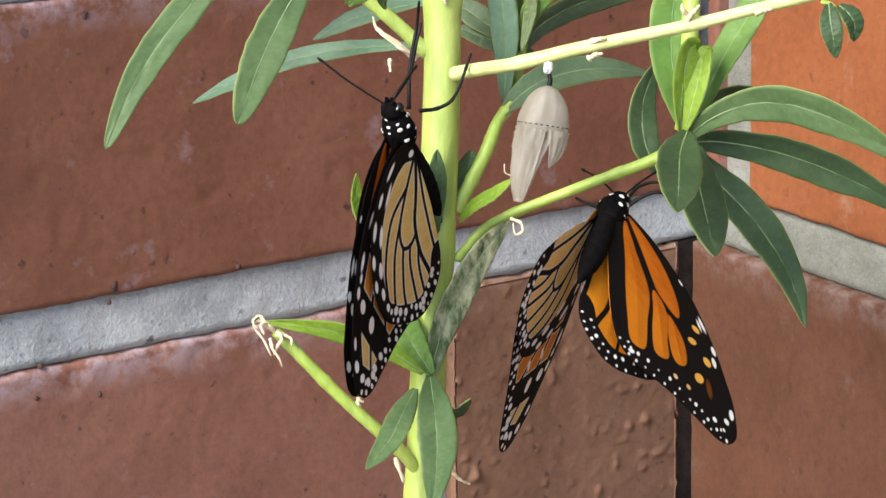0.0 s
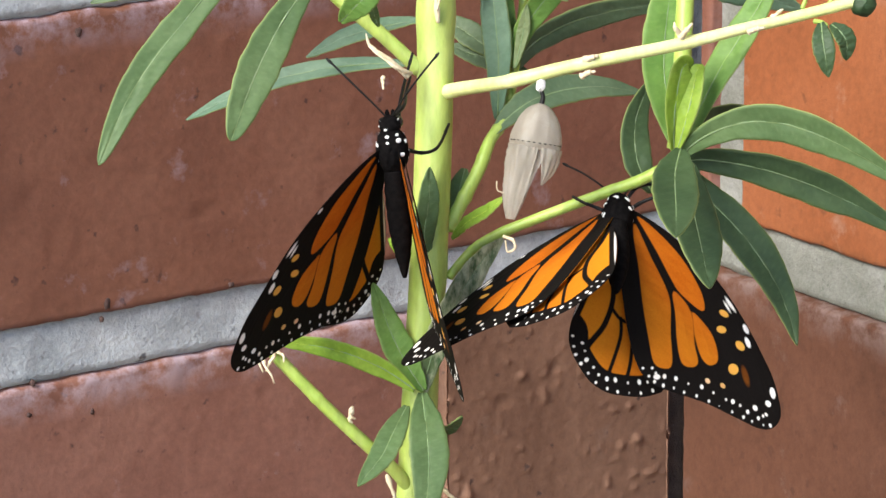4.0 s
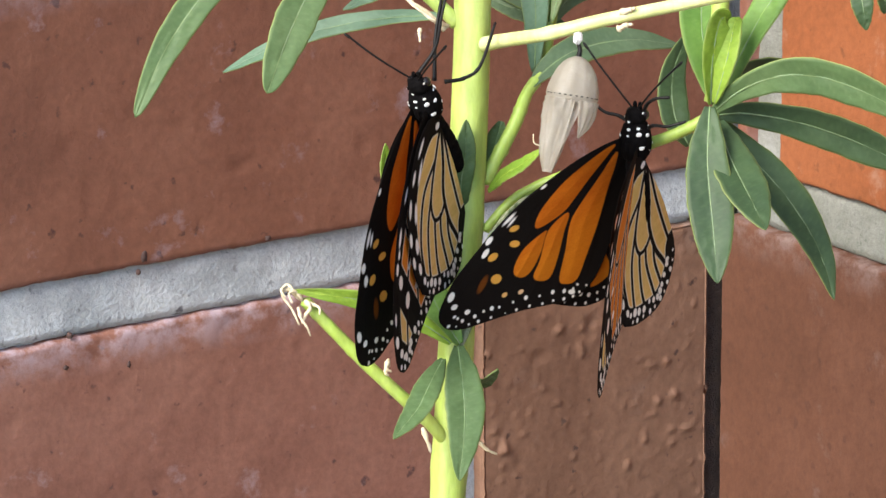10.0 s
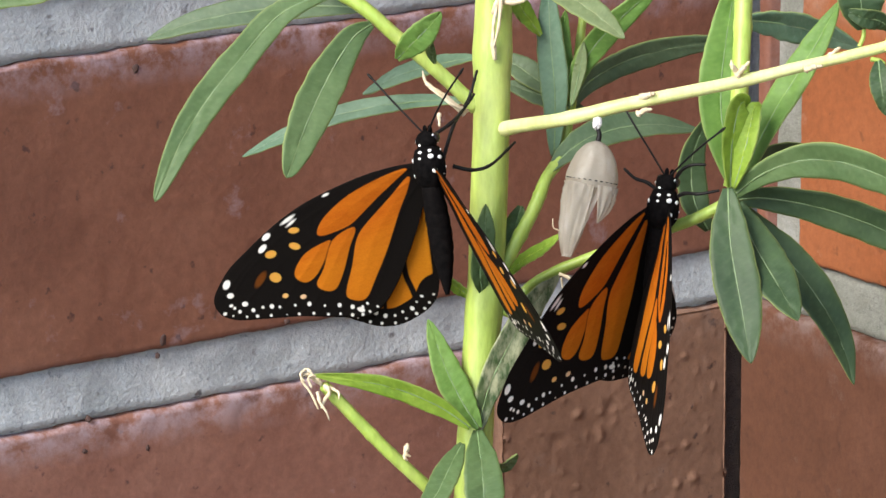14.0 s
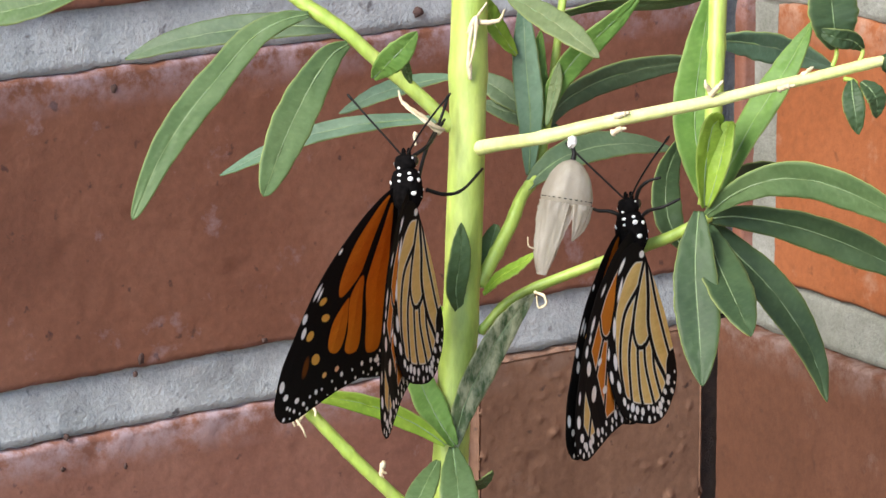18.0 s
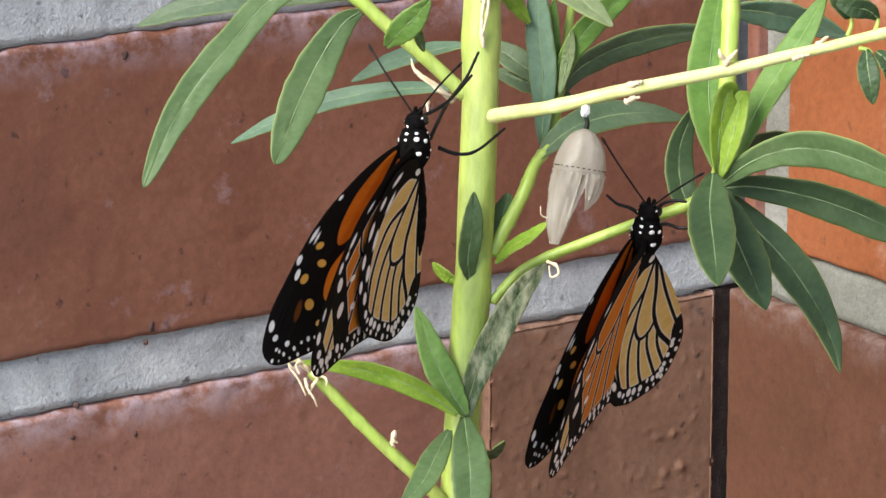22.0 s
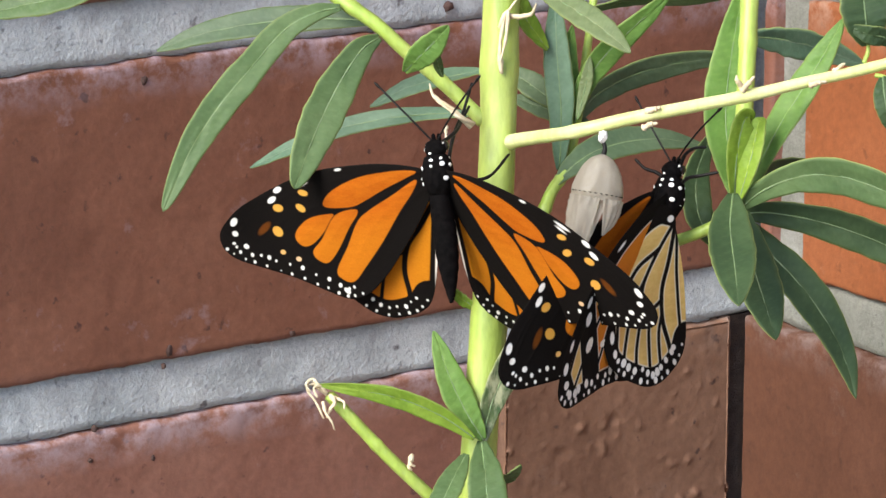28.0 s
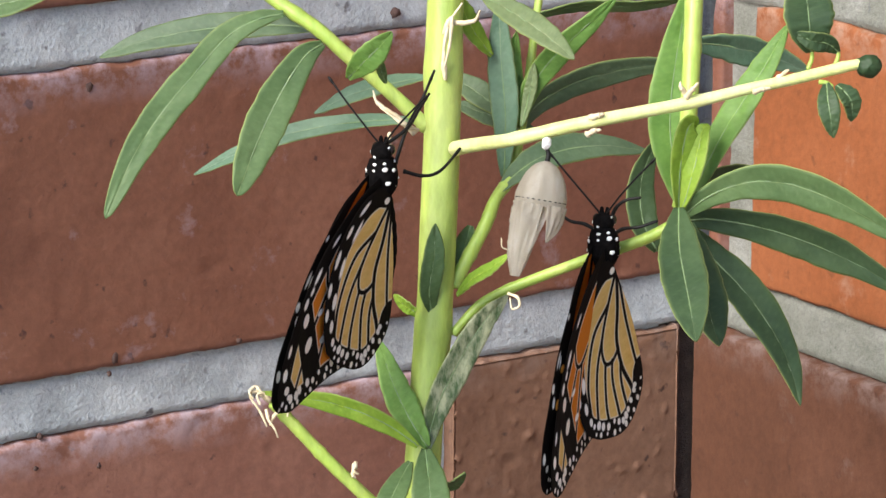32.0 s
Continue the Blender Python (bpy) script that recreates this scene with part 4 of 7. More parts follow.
def wing_data(fore):
    lead, trail = (FORE_LEAD, FORE_TRAIL) if fore else (HIND_LEAD, HIND_TRAIL)
    n, m = (170, 92) if fore else (120, 110)
    a, b = spline([(*v, 0) for v in lead], n)[:, :2], spline([(*v, 0) for v in trail], n)[:, :2]
    t = np.linspace(0, 1, m)[None, :, None]
    p = (a[:, None] * (1 - t) + b[:, None] * t).reshape(-1, 2)
    outer = 4 if fore else 3
    edge = near_lines(p, [trail[outer:]])
    allround = np.minimum(edge, near_lines(p, [lead]))
    spots_top = margin_dots(trail, outer, (0.8, 2.6), (0.35, 0.45), 2.5, 3)
    spots_under = margin_dots(trail, outer, (0.9, 2.8), (0.62, 0.78), 2.5, 4)
    if fore:
        cell = np.max([in_cell(p, c, 0.12) for c in FORE_CELLS], axis=0)
        rust, _ = dots(p, [(40.6, -10.4, 2.8, 1.0, -38, 0)])
        cell = np.maximum(cell, np.minimum(rust * 0.16 - 0.13, -0.06))
        spots_top += [(29.4, -2.6, 1.15, 0.7, 15, 1), (30.8, -6.0, 1.2, 0.8, 40, 1), (36.1, -5.8, 1.2, 0.9, 0, 1), (37.6, -11.2, 1.25, 1.15, 60, 1), (37.6, -16, 0.65, 0.55, 0, 0.9), (34.3, -17.7, 0.65, 0.55, 0, 0.7),
                      (29.5, 0.2, 1.9, 0.38, -16, 0), (29.2, -0.8, 1.4, 0.28, -20, 0), (35.2, -1.7, 1.1, 0.6, -25, 0), (37.1, -3.9, 1.2, 0.6, -30, 0), (20, 2.3, 0.8, 0.32, -4, 0),
                      (47.6, -8.8, 1.2, 0.7, -45, 0), (48, -11.5, 0.75, 0.65, 0, 0), (46.1, -14.5, 0.65, 0.6, 0, 0), (24.8, -25.4, 0.85, 0.55, 50, 0)]
        under = np.minimum(near_lines(p, FORE_VEINS) - 0.42, edge - 3.7)
        band = np.abs(p[:, 0] - 35.0 + 0.3 * p[:, 1]) - 3.4
        under = np.minimum(np.minimum(under, band), near_lines(p, [lead]) - 3.2)
        under = np.minimum(under, 46.2 - p[:, 0])
        spots_under += [(36.0, -5.1, 1.5, 1.0, -35, 0), (37.9, -10.2, 1.75, 1.0, -25, 0.12), (34.3, -2.1, 1.3, 0.6, -25, 0), (28.3, -0.2, 2.0, 0.5, -14, 0), (31.4, -1.4, 1.0, 0.45, -18, 0), (19.7, 1.3, 1.7, 0.35, -4, 0),
                        (33.4, -13.2, 1.2, 0.75, 20, 0), (31.2, -7.6, 1.2, 0.6, 10, 0), (47.4, -9.0, 1.3, 0.8, -40, 0), (48.6, -12.2, 0.95, 0.85, 0, 0), (43.6, -6.1, 1.3, 0.5, -32, 0)]
        tone_under = 1 - np.clip((p[:, 0] + 0.3 * p[:, 1] - 33) / 2, 0, 1)
        tone_top = np.clip((-p[:, 1] - 7) / 18, 0, 0.4)
    else:
        veins, trunk = near_lines(p, HIND_VEINS), near_lines(p, HIND_TRUNK)
        cell = np.minimum(np.minimum(near_lines(p, HIND_VEINS[:6]) - 0.42, edge - 4.4), np.minimum(near_lines(p, [lead]) - 1.2, 0.9 * (p[:, 0] - 0.2)))
        cell = np.minimum(cell, trunk - 0.6)
        under = np.minimum(np.minimum(veins - 0.46, edge - 4.0), np.minimum(trunk - 0.6, near_lines(p, [lead]) - 4.0))
        spots_under += [(9.0, -1.0, 2.2, 0.42, -26, 0), (14.6, -4.4, 1.6, 0.5, -40, 0), (19.0, -9.0, 2.0, 0.6, -56, 0), (21.9, -14.6, 1.5, 0.6, -68, 0), (23.0, -19.6, 1.3, 0.6, -78, 0), (17.4, -11.2, 2.2, 0.55, -60, 0), (20.3, -17.4, 1.7, 0.7, -72, 0), (21.4, -22.4, 1.3, 0.65, -80, 0), (11.8, -5.0, 2.6, 0.42, -42, 0), (20.9, -25.9, 0.9, 0.6, -85, 0), (0.8, -1.6, 1.0, 0.7, 0, 0)]
        spots_top += [(-1.2, -15, 0.26, 8, 0, 0.1)]
        tone_under = np.clip((p[:, 0] - 17) / 6, 0, 0.3)
        tone_top = np.clip(0.9 - p[:, 0] / 24, 0.2, 0.9)
    s1, w1 = dots(p, spots_top)
    s2, w2 = dots(p, spots_under)
    relief = 0.10 * np.clip(1 - near_lines(p, FORE_VEINS if fore else HIND_VEINS) / 0.5, 0, 1)
    camber = 0.5 * np.sin(np.clip(p[:, 0] / 52, 0, 1) * math.pi) + (0.15 if fore else -0.55 - 0.02 * np.clip(p[:, 0], 0, 25))
    wave = np.array([0.12 * noise.noise((x * 0.09, y * 0.14, 2.0)) for x, y in p])
    thick = 0.09 * np.clip(allround / 0.5, 0.15, 1)
    z = camber + wave
    top = np.column_stack([p, z + relief * 0.5 + thick])
    low = np.column_stack([p, z - relief * 0.5 - thick])
    faces = []
    k = n * m
    for i in range(n - 1):
        for j in range(m - 1):
            q = i * m + j
            faces.append((q, q + m, q + m + 1, q + 1))
    under_faces = [tuple(k + v for v in f[::-1]) for f in faces]
    rim = [i * m for i in range(n)] + [(n - 1) * m + j for j in range(1, m)] + [i * m + m - 1 for i in range(n - 2, -1, -1)] + [j for j in range(m - 2, 0, -1)]
    side = [(rim[i], k + rim[i], k + rim[(i + 1) % len(rim)], rim[(i + 1) % len(rim)]) for i in range(len(rim))]
    index = [0] * len(faces) + [1] * len(under_faces) + [0] * len(side)
    data = {"cell": np.r_[cell, under], "spot": np.r_[s1, s2], "warm": np.r_[w1, w2], "tone": np.r_[tone_top, tone_under]}
    return np.vstack([top, low]) / 1000, faces + under_faces + side, index, data


WING_MESH = {}
for fore in (True, False):
    verts, faces, index, data = wing_data(fore)
    for side in (1, -1):
        v = verts * (side, 1, 1)
        # the lower surface of both sides faces down, so the left wing's winding is turned over
        f = [q[::-1] for q in faces] if side > 0 else faces
        ob = link_mesh("forewing" if fore else "hindwing", v, f, [WING_TOP, WING_UNDER], index=index)
        for key, values in data.items():
            floats(ob, key, values)
        WING_MESH[fore, side] = ob.data
        bpy.data.objects.remove(ob)


def spot_mesh():
    bm = bmesh.new()
    bmesh.ops.create_icosphere(bm, subdivisions=2, radius=1)
    for v in bm.verts:
        v.co.z *= 0.4
    me = bpy.data.meshes.new("white_spot")
    bm.to_mesh(me)
    bm.free()
    me.materials.append(WHITE_DOT)
    return me


SPOT = spot_mesh()


def butterfly(label, legs):
    fly = tagged(new("monarch_butterfly"), label, "butterfly", "butterflies on the plant")
    wings = {}
    for fore in (True, False):
        for side in (1, -1):
            ob = new("forewing" if fore else "hindwing", WING_MESH[fore, side])
            ob.parent = fly
            wings[fore, side] = ob
    blob("thorax", (0.0033, 0.0052, 0.0034), (0, 0.0022, -0.0010), BODY_BLACK, fly, "black furry thorax", rough=0.12, seg=32, rings=24)
    blob("head", (0.0023, 0.0021, 0.0020), (0, 0.0074, -0.0010), BODY_BLACK, fly, rough=0.1)
    rings_bm = bmesh.new()
    count, sides = 60, 20
    loops = []
    for i in range(count):
        s = i / (count - 1)
        r = 0.0021 * (0.72 + 0.5 * math.sin(math.pi * min(1, s * 0.8 + 0.18))) * (1 - 0.72 * s ** 5) * (0.94 + 0.06 * abs(math.sin(s * 8 * math.pi)))
        y, z = -0.0018 - 0.0225 * s, -0.0008 - 0.0012 * math.sin(s * 2.2)
        loops.append([rings_bm.verts.new((r * math.cos(2 * math.pi * k / sides), y, z + r * math.sin(2 * math.pi * k / sides))) for k in range(sides)])
    for p, q in zip(loops[:-1], loops[1:]):
        for k in range(sides):
            rings_bm.faces.new((p[k], q[k], q[(k + 1) % sides], p[(k + 1) % sides]))
    rings_bm.faces.new(loops[-1][::-1])
    rings_bm.faces.new(loops[0])
    part("abdomen", rings_bm, BODY_BLACK, fly, "slim black ringed abdomen")
    for side in (1, -1):
        blob("eye", (0.0009, 0.0011, 0.0011), (side * 0.0017, 0.0079, -0.0018), EYE, fly, "glossy black eye")
        tube("antenna", mm([(side * 0.6, 9.1, -1.0), (side * 3.6, 12.9, -0.2), (side * 7.2, 17.0, 0.2), (side * 10.6, 20.6, 0)]), 0.0002, 0.00022, LEG_BLACK, fly, count=24, sides=8)
        blob("antenna_club", (0.00032, 0.0011, 0.00032), (side * 0.0111, 0.0211, 0), LEG_BLACK, fly, turn=Matrix.Rotation(radians(-43 * side), 4, "Z"), seg=10, rings=8)
        blob("palp", (0.0005, 0.0011, 0.0005), (side * 0.0006, 0.0095, -0.0018), BODY_BLACK, fly, seg=10, rings=8)
    r = random.Random(7)
    for ring, (y, count) in enumerate(((8.6, 4), (7.3, 5), (5.6, 6), (4.0, 7), (2.0, 6), (0.2, 7))):
        for k in range(count):
            a = radians(-75 + 330 * (k + 0.5 * (ring % 2)) / count + r.uniform(-18, 18))
            if ring < 2:
                rx, rz, cz = 2.3 * math.sqrt(max(0.1, 1 - ((y - 7.4) / 2.2) ** 2)), 1.95 * math.sqrt(max(0.1, 1 - ((y - 7.4) / 2.2) ** 2)), -1.0
            else:
                q = math.sqrt(max(0.1, 1 - ((y - 2.2) / 5.3) ** 2))
                rx, rz, cz = 3.35 * q, 3.45 * q, -1.0
            if ring > 3 and math.sin(a) > 0.55 and r.random() < 0.6 or r.random() < 0.12:
                continue
            d = Vector((math.cos(a), 0, math.sin(a)))
            ob = new("white_spot", SPOT)
            ob.parent = fly
            size = r.uniform(0.26, 0.56)
            ob.matrix_basis = Matrix.Translation(Vector((rx * d.x, y + r.uniform(-0.7, 0.7), cz + rz * d.z)) / 1000) @ d.to_track_quat("Z", "Y").to_matrix().to_4x4() @ Matrix.Diagonal((size / 1000, size / 1000 * 1.2, size / 1000, 1))
    for points in legs:
        tube("leg", mm(points), 0.00044, 0.00028, LEG_BLACK, fly, count=30, sides=8, knots=0.25)
    return fly, wings


LEGS_A = [[(-0.3, 3, -6.6), (-1.1, 8.9, -13), (-1.4, 13.1, -19.7), (0.3, 18.8, -21.7)], [(-1.4, 7.5, -3.8), (0.8, 9.8, -9.5), (-0.2, 11.6, -15.8), (-0.2, 14.1, -20.3)], [(0.7, 1, -8.3), (3.6, -0.3, -11), (5.9, 0.2, -14.5), (6.2, 3.3, -23.7)]]
LEGS_B = [[(1.5, 4.5, -2), (4.5, 6.4, -0.8), (8.2, 7.2, 0), (11.6, 8.4, -1.5)], [(1.0, 7.2, -2), (3.0, 10.8, -0.6), (5.4, 12.6, -0.4), (8.2, 13.2, -0.8)], [(-1.6, 5, -2.2), (-4.4, 6.6, -1.6), (-7, 7.2, -0.6), (-9.4, 8.8, 0)]]
fly_a, wings_a = butterfly("black and orange monarch butterfly fanning its wings beside the main stem", LEGS_A)
fly_b, wings_b = butterfly("black and orange monarch butterfly clinging among leaves by the chrysalis", LEGS_B)


# ---- what moves: wings, bodies and the two leaves that the insect pulls at ----
def motions():
    walk(fly_a, [
        (0, pose(-0.18714, -0.1405, 0.06673, 120.7, -2.2, -65.4)),
        (0.5, pose(-0.18862, -0.1409, 0.06627, 108.6, -1.2, -56.6)),
        (1, pose(-0.18842, -0.14198, 0.06684, 99.6, 0.3, -46.3)),
        (1.5, pose(-0.18881, -0.14385, 0.06721, 86.6, -5.5, -44.5)),
        (1.75, pose(-0.1893, -0.14474, 0.06727, 79.2, -7.4, -41.7)),
        (2, pose(-0.1898, -0.14563, 0.06733, 71.6, -9, -38.7)),
        (2.5, pose(-0.18903, -0.14496, 0.0671, 80.8, -12, -48.1)),
        (3, pose(-0.18846, -0.14408, 0.06667, 90.4, -11.5, -56.3)),
        (3.5, pose(-0.18897, -0.1438, 0.0666, 88.9, -8.7, -53.1)),
        (4, pose(-0.1894, -0.14339, 0.06695, 87.5, -5.3, -48.4)),
        (4.5, pose(-0.18984, -0.14298, 0.0673, 86.4, -1.8, -43.8)),
        (5, pose(-0.19012, -0.14273, 0.06753, 85.9, 1.8, -39.9)),
        (5.5, pose(-0.1904, -0.14247, 0.06776, 85.7, 5.4, -35.9)),
        (6, pose(-0.18961, -0.14313, 0.06651, 89.2, -1.8, -46.3)),
        (6.5, pose(-0.18947, -0.14171, 0.06627, 97.1, 4.4, -45.1)),
        (7, pose(-0.18815, -0.14107, 0.0663, 107.5, 2.1, -49.3)),
        (7.5, pose(-0.18768, -0.14069, 0.06629, 112.6, 2.6, -53.8)),
        (8, pose(-0.18649, -0.14039, 0.06691, 121.6, 0.3, -58)),
        (8.5, pose(-0.18768, -0.14019, 0.06632, 116.5, 2.7, -53.7)),
        (9, pose(-0.18792, -0.14043, 0.06577, 114.9, 2.6, -48.2)),
        (9.5, pose(-0.18723, -0.14028, 0.06642, 117.9, 2.6, -52.9)),
        (10, pose(-0.1875, -0.13989, 0.06609, 124.9, 0.2, -63.4)),
        (10.5, pose(-0.18897, -0.14107, 0.0655, 111.3, -4, -67.5)),
        (10.75, pose(-0.19042, -0.1402, 0.06743, 103.3, 0.2, -69.6)),
        (11, pose(-0.19187, -0.13933, 0.06937, 95, 4.1, -72.3)),
        (11.25, pose(-0.1921, -0.13946, 0.07025, 91.1, 3.4, -68.3)),
        (11.5, pose(-0.19233, -0.13959, 0.07113, 87.2, 2.9, -64.2)),
        (11.75, pose(-0.19268, -0.14004, 0.07098, 83.5, 2.4, -61.6)),
        (12, pose(-0.19303, -0.14049, 0.07083, 79.8, 2.2, -59)),
        (12.5, pose(-0.19327, -0.14055, 0.07046, 79.9, -0.4, -59.9)),
        (13, pose(-0.19287, -0.14083, 0.07134, 78.7, -0.6, -55.2)),
        (13.5, pose(-0.19252, -0.14069, 0.07129, 83.6, -6.2, -59.5)),
        (14, pose(-0.19228, -0.14058, 0.07121, 88.3, -8.9, -66.8)),
        (14.5, pose(-0.19204, -0.14047, 0.07113, 93.4, -10.9, -74.3)),
        (15.5, pose(-0.19214, -0.13949, 0.07143, 89.5, -0.1, -67.6)),
        (16, pose(-0.19211, -0.13948, 0.07146, 90.9, -0.6, -67.3)),
        (16.25, pose(-0.19199, -0.13957, 0.07144, 90.7, -0.9, -68)),
        (16.5, pose(-0.19187, -0.13965, 0.07143, 90.4, -1.2, -68.8)),
        (17, pose(-0.19174, -0.14011, 0.0708, 93.1, -5.3, -73.6)),
        (17.5, pose(-0.19174, -0.14035, 0.07095, 89.3, -3.2, -67.1)),
        (18, pose(-0.19218, -0.1408, 0.07044, 86.2, -5.3, -59.9)),
        (18.5, pose(-0.19299, -0.14104, 0.07055, 81.4, -7.1, -66.5)),
        (19, pose(-0.19283, -0.14185, 0.07093, 79.4, -13.7, -69.2)),
        (19.5, pose(-0.19323, -0.14077, 0.07149, 80.3, -8.2, -64.9)),
        (20, pose(-0.19254, -0.141, 0.07084, 80.1, -0.9, -59.1)),
        (20.5, pose(-0.19249, -0.14113, 0.06987, 81.5, -1.6, -59.7)),
        (21, pose(-0.19252, -0.14096, 0.07002, 81.9, -1.1, -56.2)),
        (21.5, pose(-0.19265, -0.1393, 0.07309, 86.4, -0.9, -62.5)),
        (22, pose(-0.19251, -0.13899, 0.07225, 89.3, 2.2, -69.9)),
        (22.5, pose(-0.1913, -0.13991, 0.07235, 88.2, 2.1, -62.6)),
        (23, pose(-0.1915, -0.14001, 0.07194, 89.5, -1.7, -61.7)),
        (23.5, pose(-0.19118, -0.13989, 0.07206, 89.3, 1.5, -65.7)),
        (24, pose(-0.19216, -0.13929, 0.07185, 90.9, -0.1, -67.1)),
        (24.5, pose(-0.19231, -0.13918, 0.07167, 89.7, 2.2, -65.1)),
        (24.75, pose(-0.19255, -0.13919, 0.0713, 88.5, 3.9, -64.1)),
        (25, pose(-0.19279, -0.1392, 0.07093, 87.4, 5.6, -63)),
        (25.5, pose(-0.19237, -0.13971, 0.0706, 87.6, 3.1, -64)),
        (26.5, pose(-0.19216, -0.14027, 0.07087, 91.3, -7.2, -69.2)),
        (27, pose(-0.19199, -0.1405, 0.07114, 88.7, -7.1, -61.2)),
        (27.5, pose(-0.19183, -0.14073, 0.07141, 86.1, -6.7, -53.3)),
        (28, pose(-0.1918, -0.14075, 0.07204, 85.1, -7.9, -56.3)),
        (28.5, pose(-0.19197, -0.14031, 0.07177, 86.6, -4.4, -63.7)),
        (29, pose(-0.19199, -0.13989, 0.07204, 86.5, 0.7, -64.2)),
        (29.5, pose(-0.19268, -0.13888, 0.07269, 88.2, 1.7, -70.8)),
        (30, pose(-0.19259, -0.13844, 0.07307, 88.3, 4.5, -75.4)),
        (30.5, pose(-0.19294, -0.13815, 0.07286, 91.4, 1.8, -71.1)),
        (31, pose(-0.19124, -0.13943, 0.07251, 90.9, 2.9, -64.9)),
        (31.5, pose(-0.19098, -0.13891, 0.0733, 94.8, 2.2, -66.6)),
        (32, pose(-0.19078, -0.13894, 0.07262, 96.6, 3.2, -64.2)),
    ])
    walk(wings_a[True, -1], [
        (0, pose(-0.0016, 0.0024, 0, 88.8, 66.4, 90.1)),
        (0.5, pose(-0.0016, 0.0024, 0, 88.1, 52.4, 86.9)),
        (1, pose(-0.0016, 0.0024, 0, 89.9, 59.9, 90.9)),
        (1.5, pose(-0.0016, 0.0024, 0, 54.4, 28.1, 64.5)),
        (1.75, pose(-0.0016, 0.0024, 0, 0.3, 9.2, 45.5)),
        (2, pose(-0.0016, 0.0024, 0, -47.9, -16.6, 48.7)),
        (2.5, pose(-0.0016, 0.0024, 0, 8, 18.2, 37.2)),
        (3, pose(-0.0016, 0.0024, 0, 53.8, 41.8, 39.1)),
        (3.5, pose(-0.0016, 0.0024, 0, 54.1, 38.4, 36.6)),
        (4, pose(-0.0016, 0.0024, 0, 58.7, 42.4, 45.2)),
        (4.5, pose(-0.0016, 0.0024, 0, 64.4, 45.7, 54.8)),
        (5, pose(-0.0016, 0.0024, 0, 56.5, 44.8, 39.2)),
        (5.5, pose(-0.0016, 0.0024, 0, 49.5, 42.4, 24.2)),
        (6, pose(-0.0016, 0.0024, 0, 76.7, 47.3, 72.2)),
        (6.5, pose(-0.0016, 0.0024, 0, 85.2, 42.3, 86.9)),
        (7, pose(-0.0016, 0.0024, 0, 90.4, 68.2, 91.3)),
        (7.5, pose(-0.0016, 0.0024, 0, 85.5, 57.8, 85.3)),
        (8, pose(-0.0016, 0.0024, 0, 90.1, 74.4, 91.1)),
        (8.5, pose(-0.0016, 0.0024, 0, 85.3, 61.3, 85.2)),
        (9, pose(-0.0016, 0.0024, 0, 91.2, 76.1, 92.1)),
        (9.5, pose(-0.0016, 0.0024, 0, 86.2, 62.7, 88.1)),
        (10, pose(-0.0016, 0.0024, 0, 73.1, 68, 77.6)),
        (10.5, pose(-0.0016, 0.0024, 0, 67.3, 60.7, 63.8)),
        (10.75, pose(-0.0016, 0.0024, 0, 60.6, 61.1, 54.1)),
        (11, pose(-0.0016, 0.0024, 0, 53.9, 61, 44.3)),
        (11.25, pose(-0.0016, 0.0024, 0, 43.8, 49.4, 33.5)),
        (11.5, pose(-0.0016, 0.0024, 0, 38.3, 37.1, 27.3)),
        (11.75, pose(-0.0016, 0.0024, 0, 33.1, 24.2, 17.9)),
        (12, pose(-0.0016, 0.0024, 0, 30.3, 10.7, 10.4)),
        (12.5, pose(-0.0016, 0.0024, 0, 27.9, 2.1, 3.4)),
        (13, pose(-0.0016, 0.0024, 0, 24.9, -2.5, 1.1)),
        (13.5, pose(-0.0016, 0.0024, 0, 26.6, 11.3, 8.3)),
        (14, pose(-0.0016, 0.0024, 0, 30.4, 24.1, 17)),
        (14.5, pose(-0.0016, 0.0024, 0, 37.1, 36.1, 27.8)),
        (15.5, pose(-0.0016, 0.0024, 0, 78, 51.4, 81.9)),
        (16, pose(-0.0016, 0.0024, 0, 89.4, 56.8, 90.5)),
        (16.25, pose(-0.0016, 0.0024, 0, 87.5, 54.4, 87.7)),
        (16.5, pose(-0.0016, 0.0024, 0, 85.8, 51.9, 85.1)),
        (17, pose(-0.0016, 0.0024, 0, 89.1, 55, 90.3)),
        (17.5, pose(-0.0016, 0.0024, 0, 82.4, 50.9, 82.7)),
        (18, pose(-0.0016, 0.0024, 0, 69.9, 48.1, 65.1)),
        (18.5, pose(-0.0016, 0.0024, 0, 67.4, 37.7, 55.8)),
        (19, pose(-0.0016, 0.0024, 0, 60.7, 40.3, 37.7)),
        (19.5, pose(-0.0016, 0.0024, 0, 45.9, 28.2, 21.9)),
        (20, pose(-0.0016, 0.0024, 0, 36.5, 19, 17.9)),
        (20.5, pose(-0.0016, 0.0024, 0, 29.5, 10.2, 9.3)),
        (21, pose(-0.0016, 0.0024, 0, 23.6, 2.1, 6)),
        (21.5, pose(-0.0016, 0.0024, 0, 30.9, 17.9, 12.2)),
        (22, pose(-0.0016, 0.0024, 0, 72.4, 60.2, 77.5)),
        (22.5, pose(-0.0016, 0.0024, 0, 84.5, 49.3, 86.8)),
        (23, pose(-0.0016, 0.0024, 0, 89.6, 57.2, 90.7)),
        (23.5, pose(-0.0016, 0.0024, 0, 85.6, 52.4, 84.7)),
        (24, pose(-0.0016, 0.0024, 0, 89.4, 58, 90.5)),
        (24.5, pose(-0.0016, 0.0024, 0, 80.5, 53.7, 83.1)),
        (24.75, pose(-0.0016, 0.0024, 0, 84.9, 54.4, 86.8)),
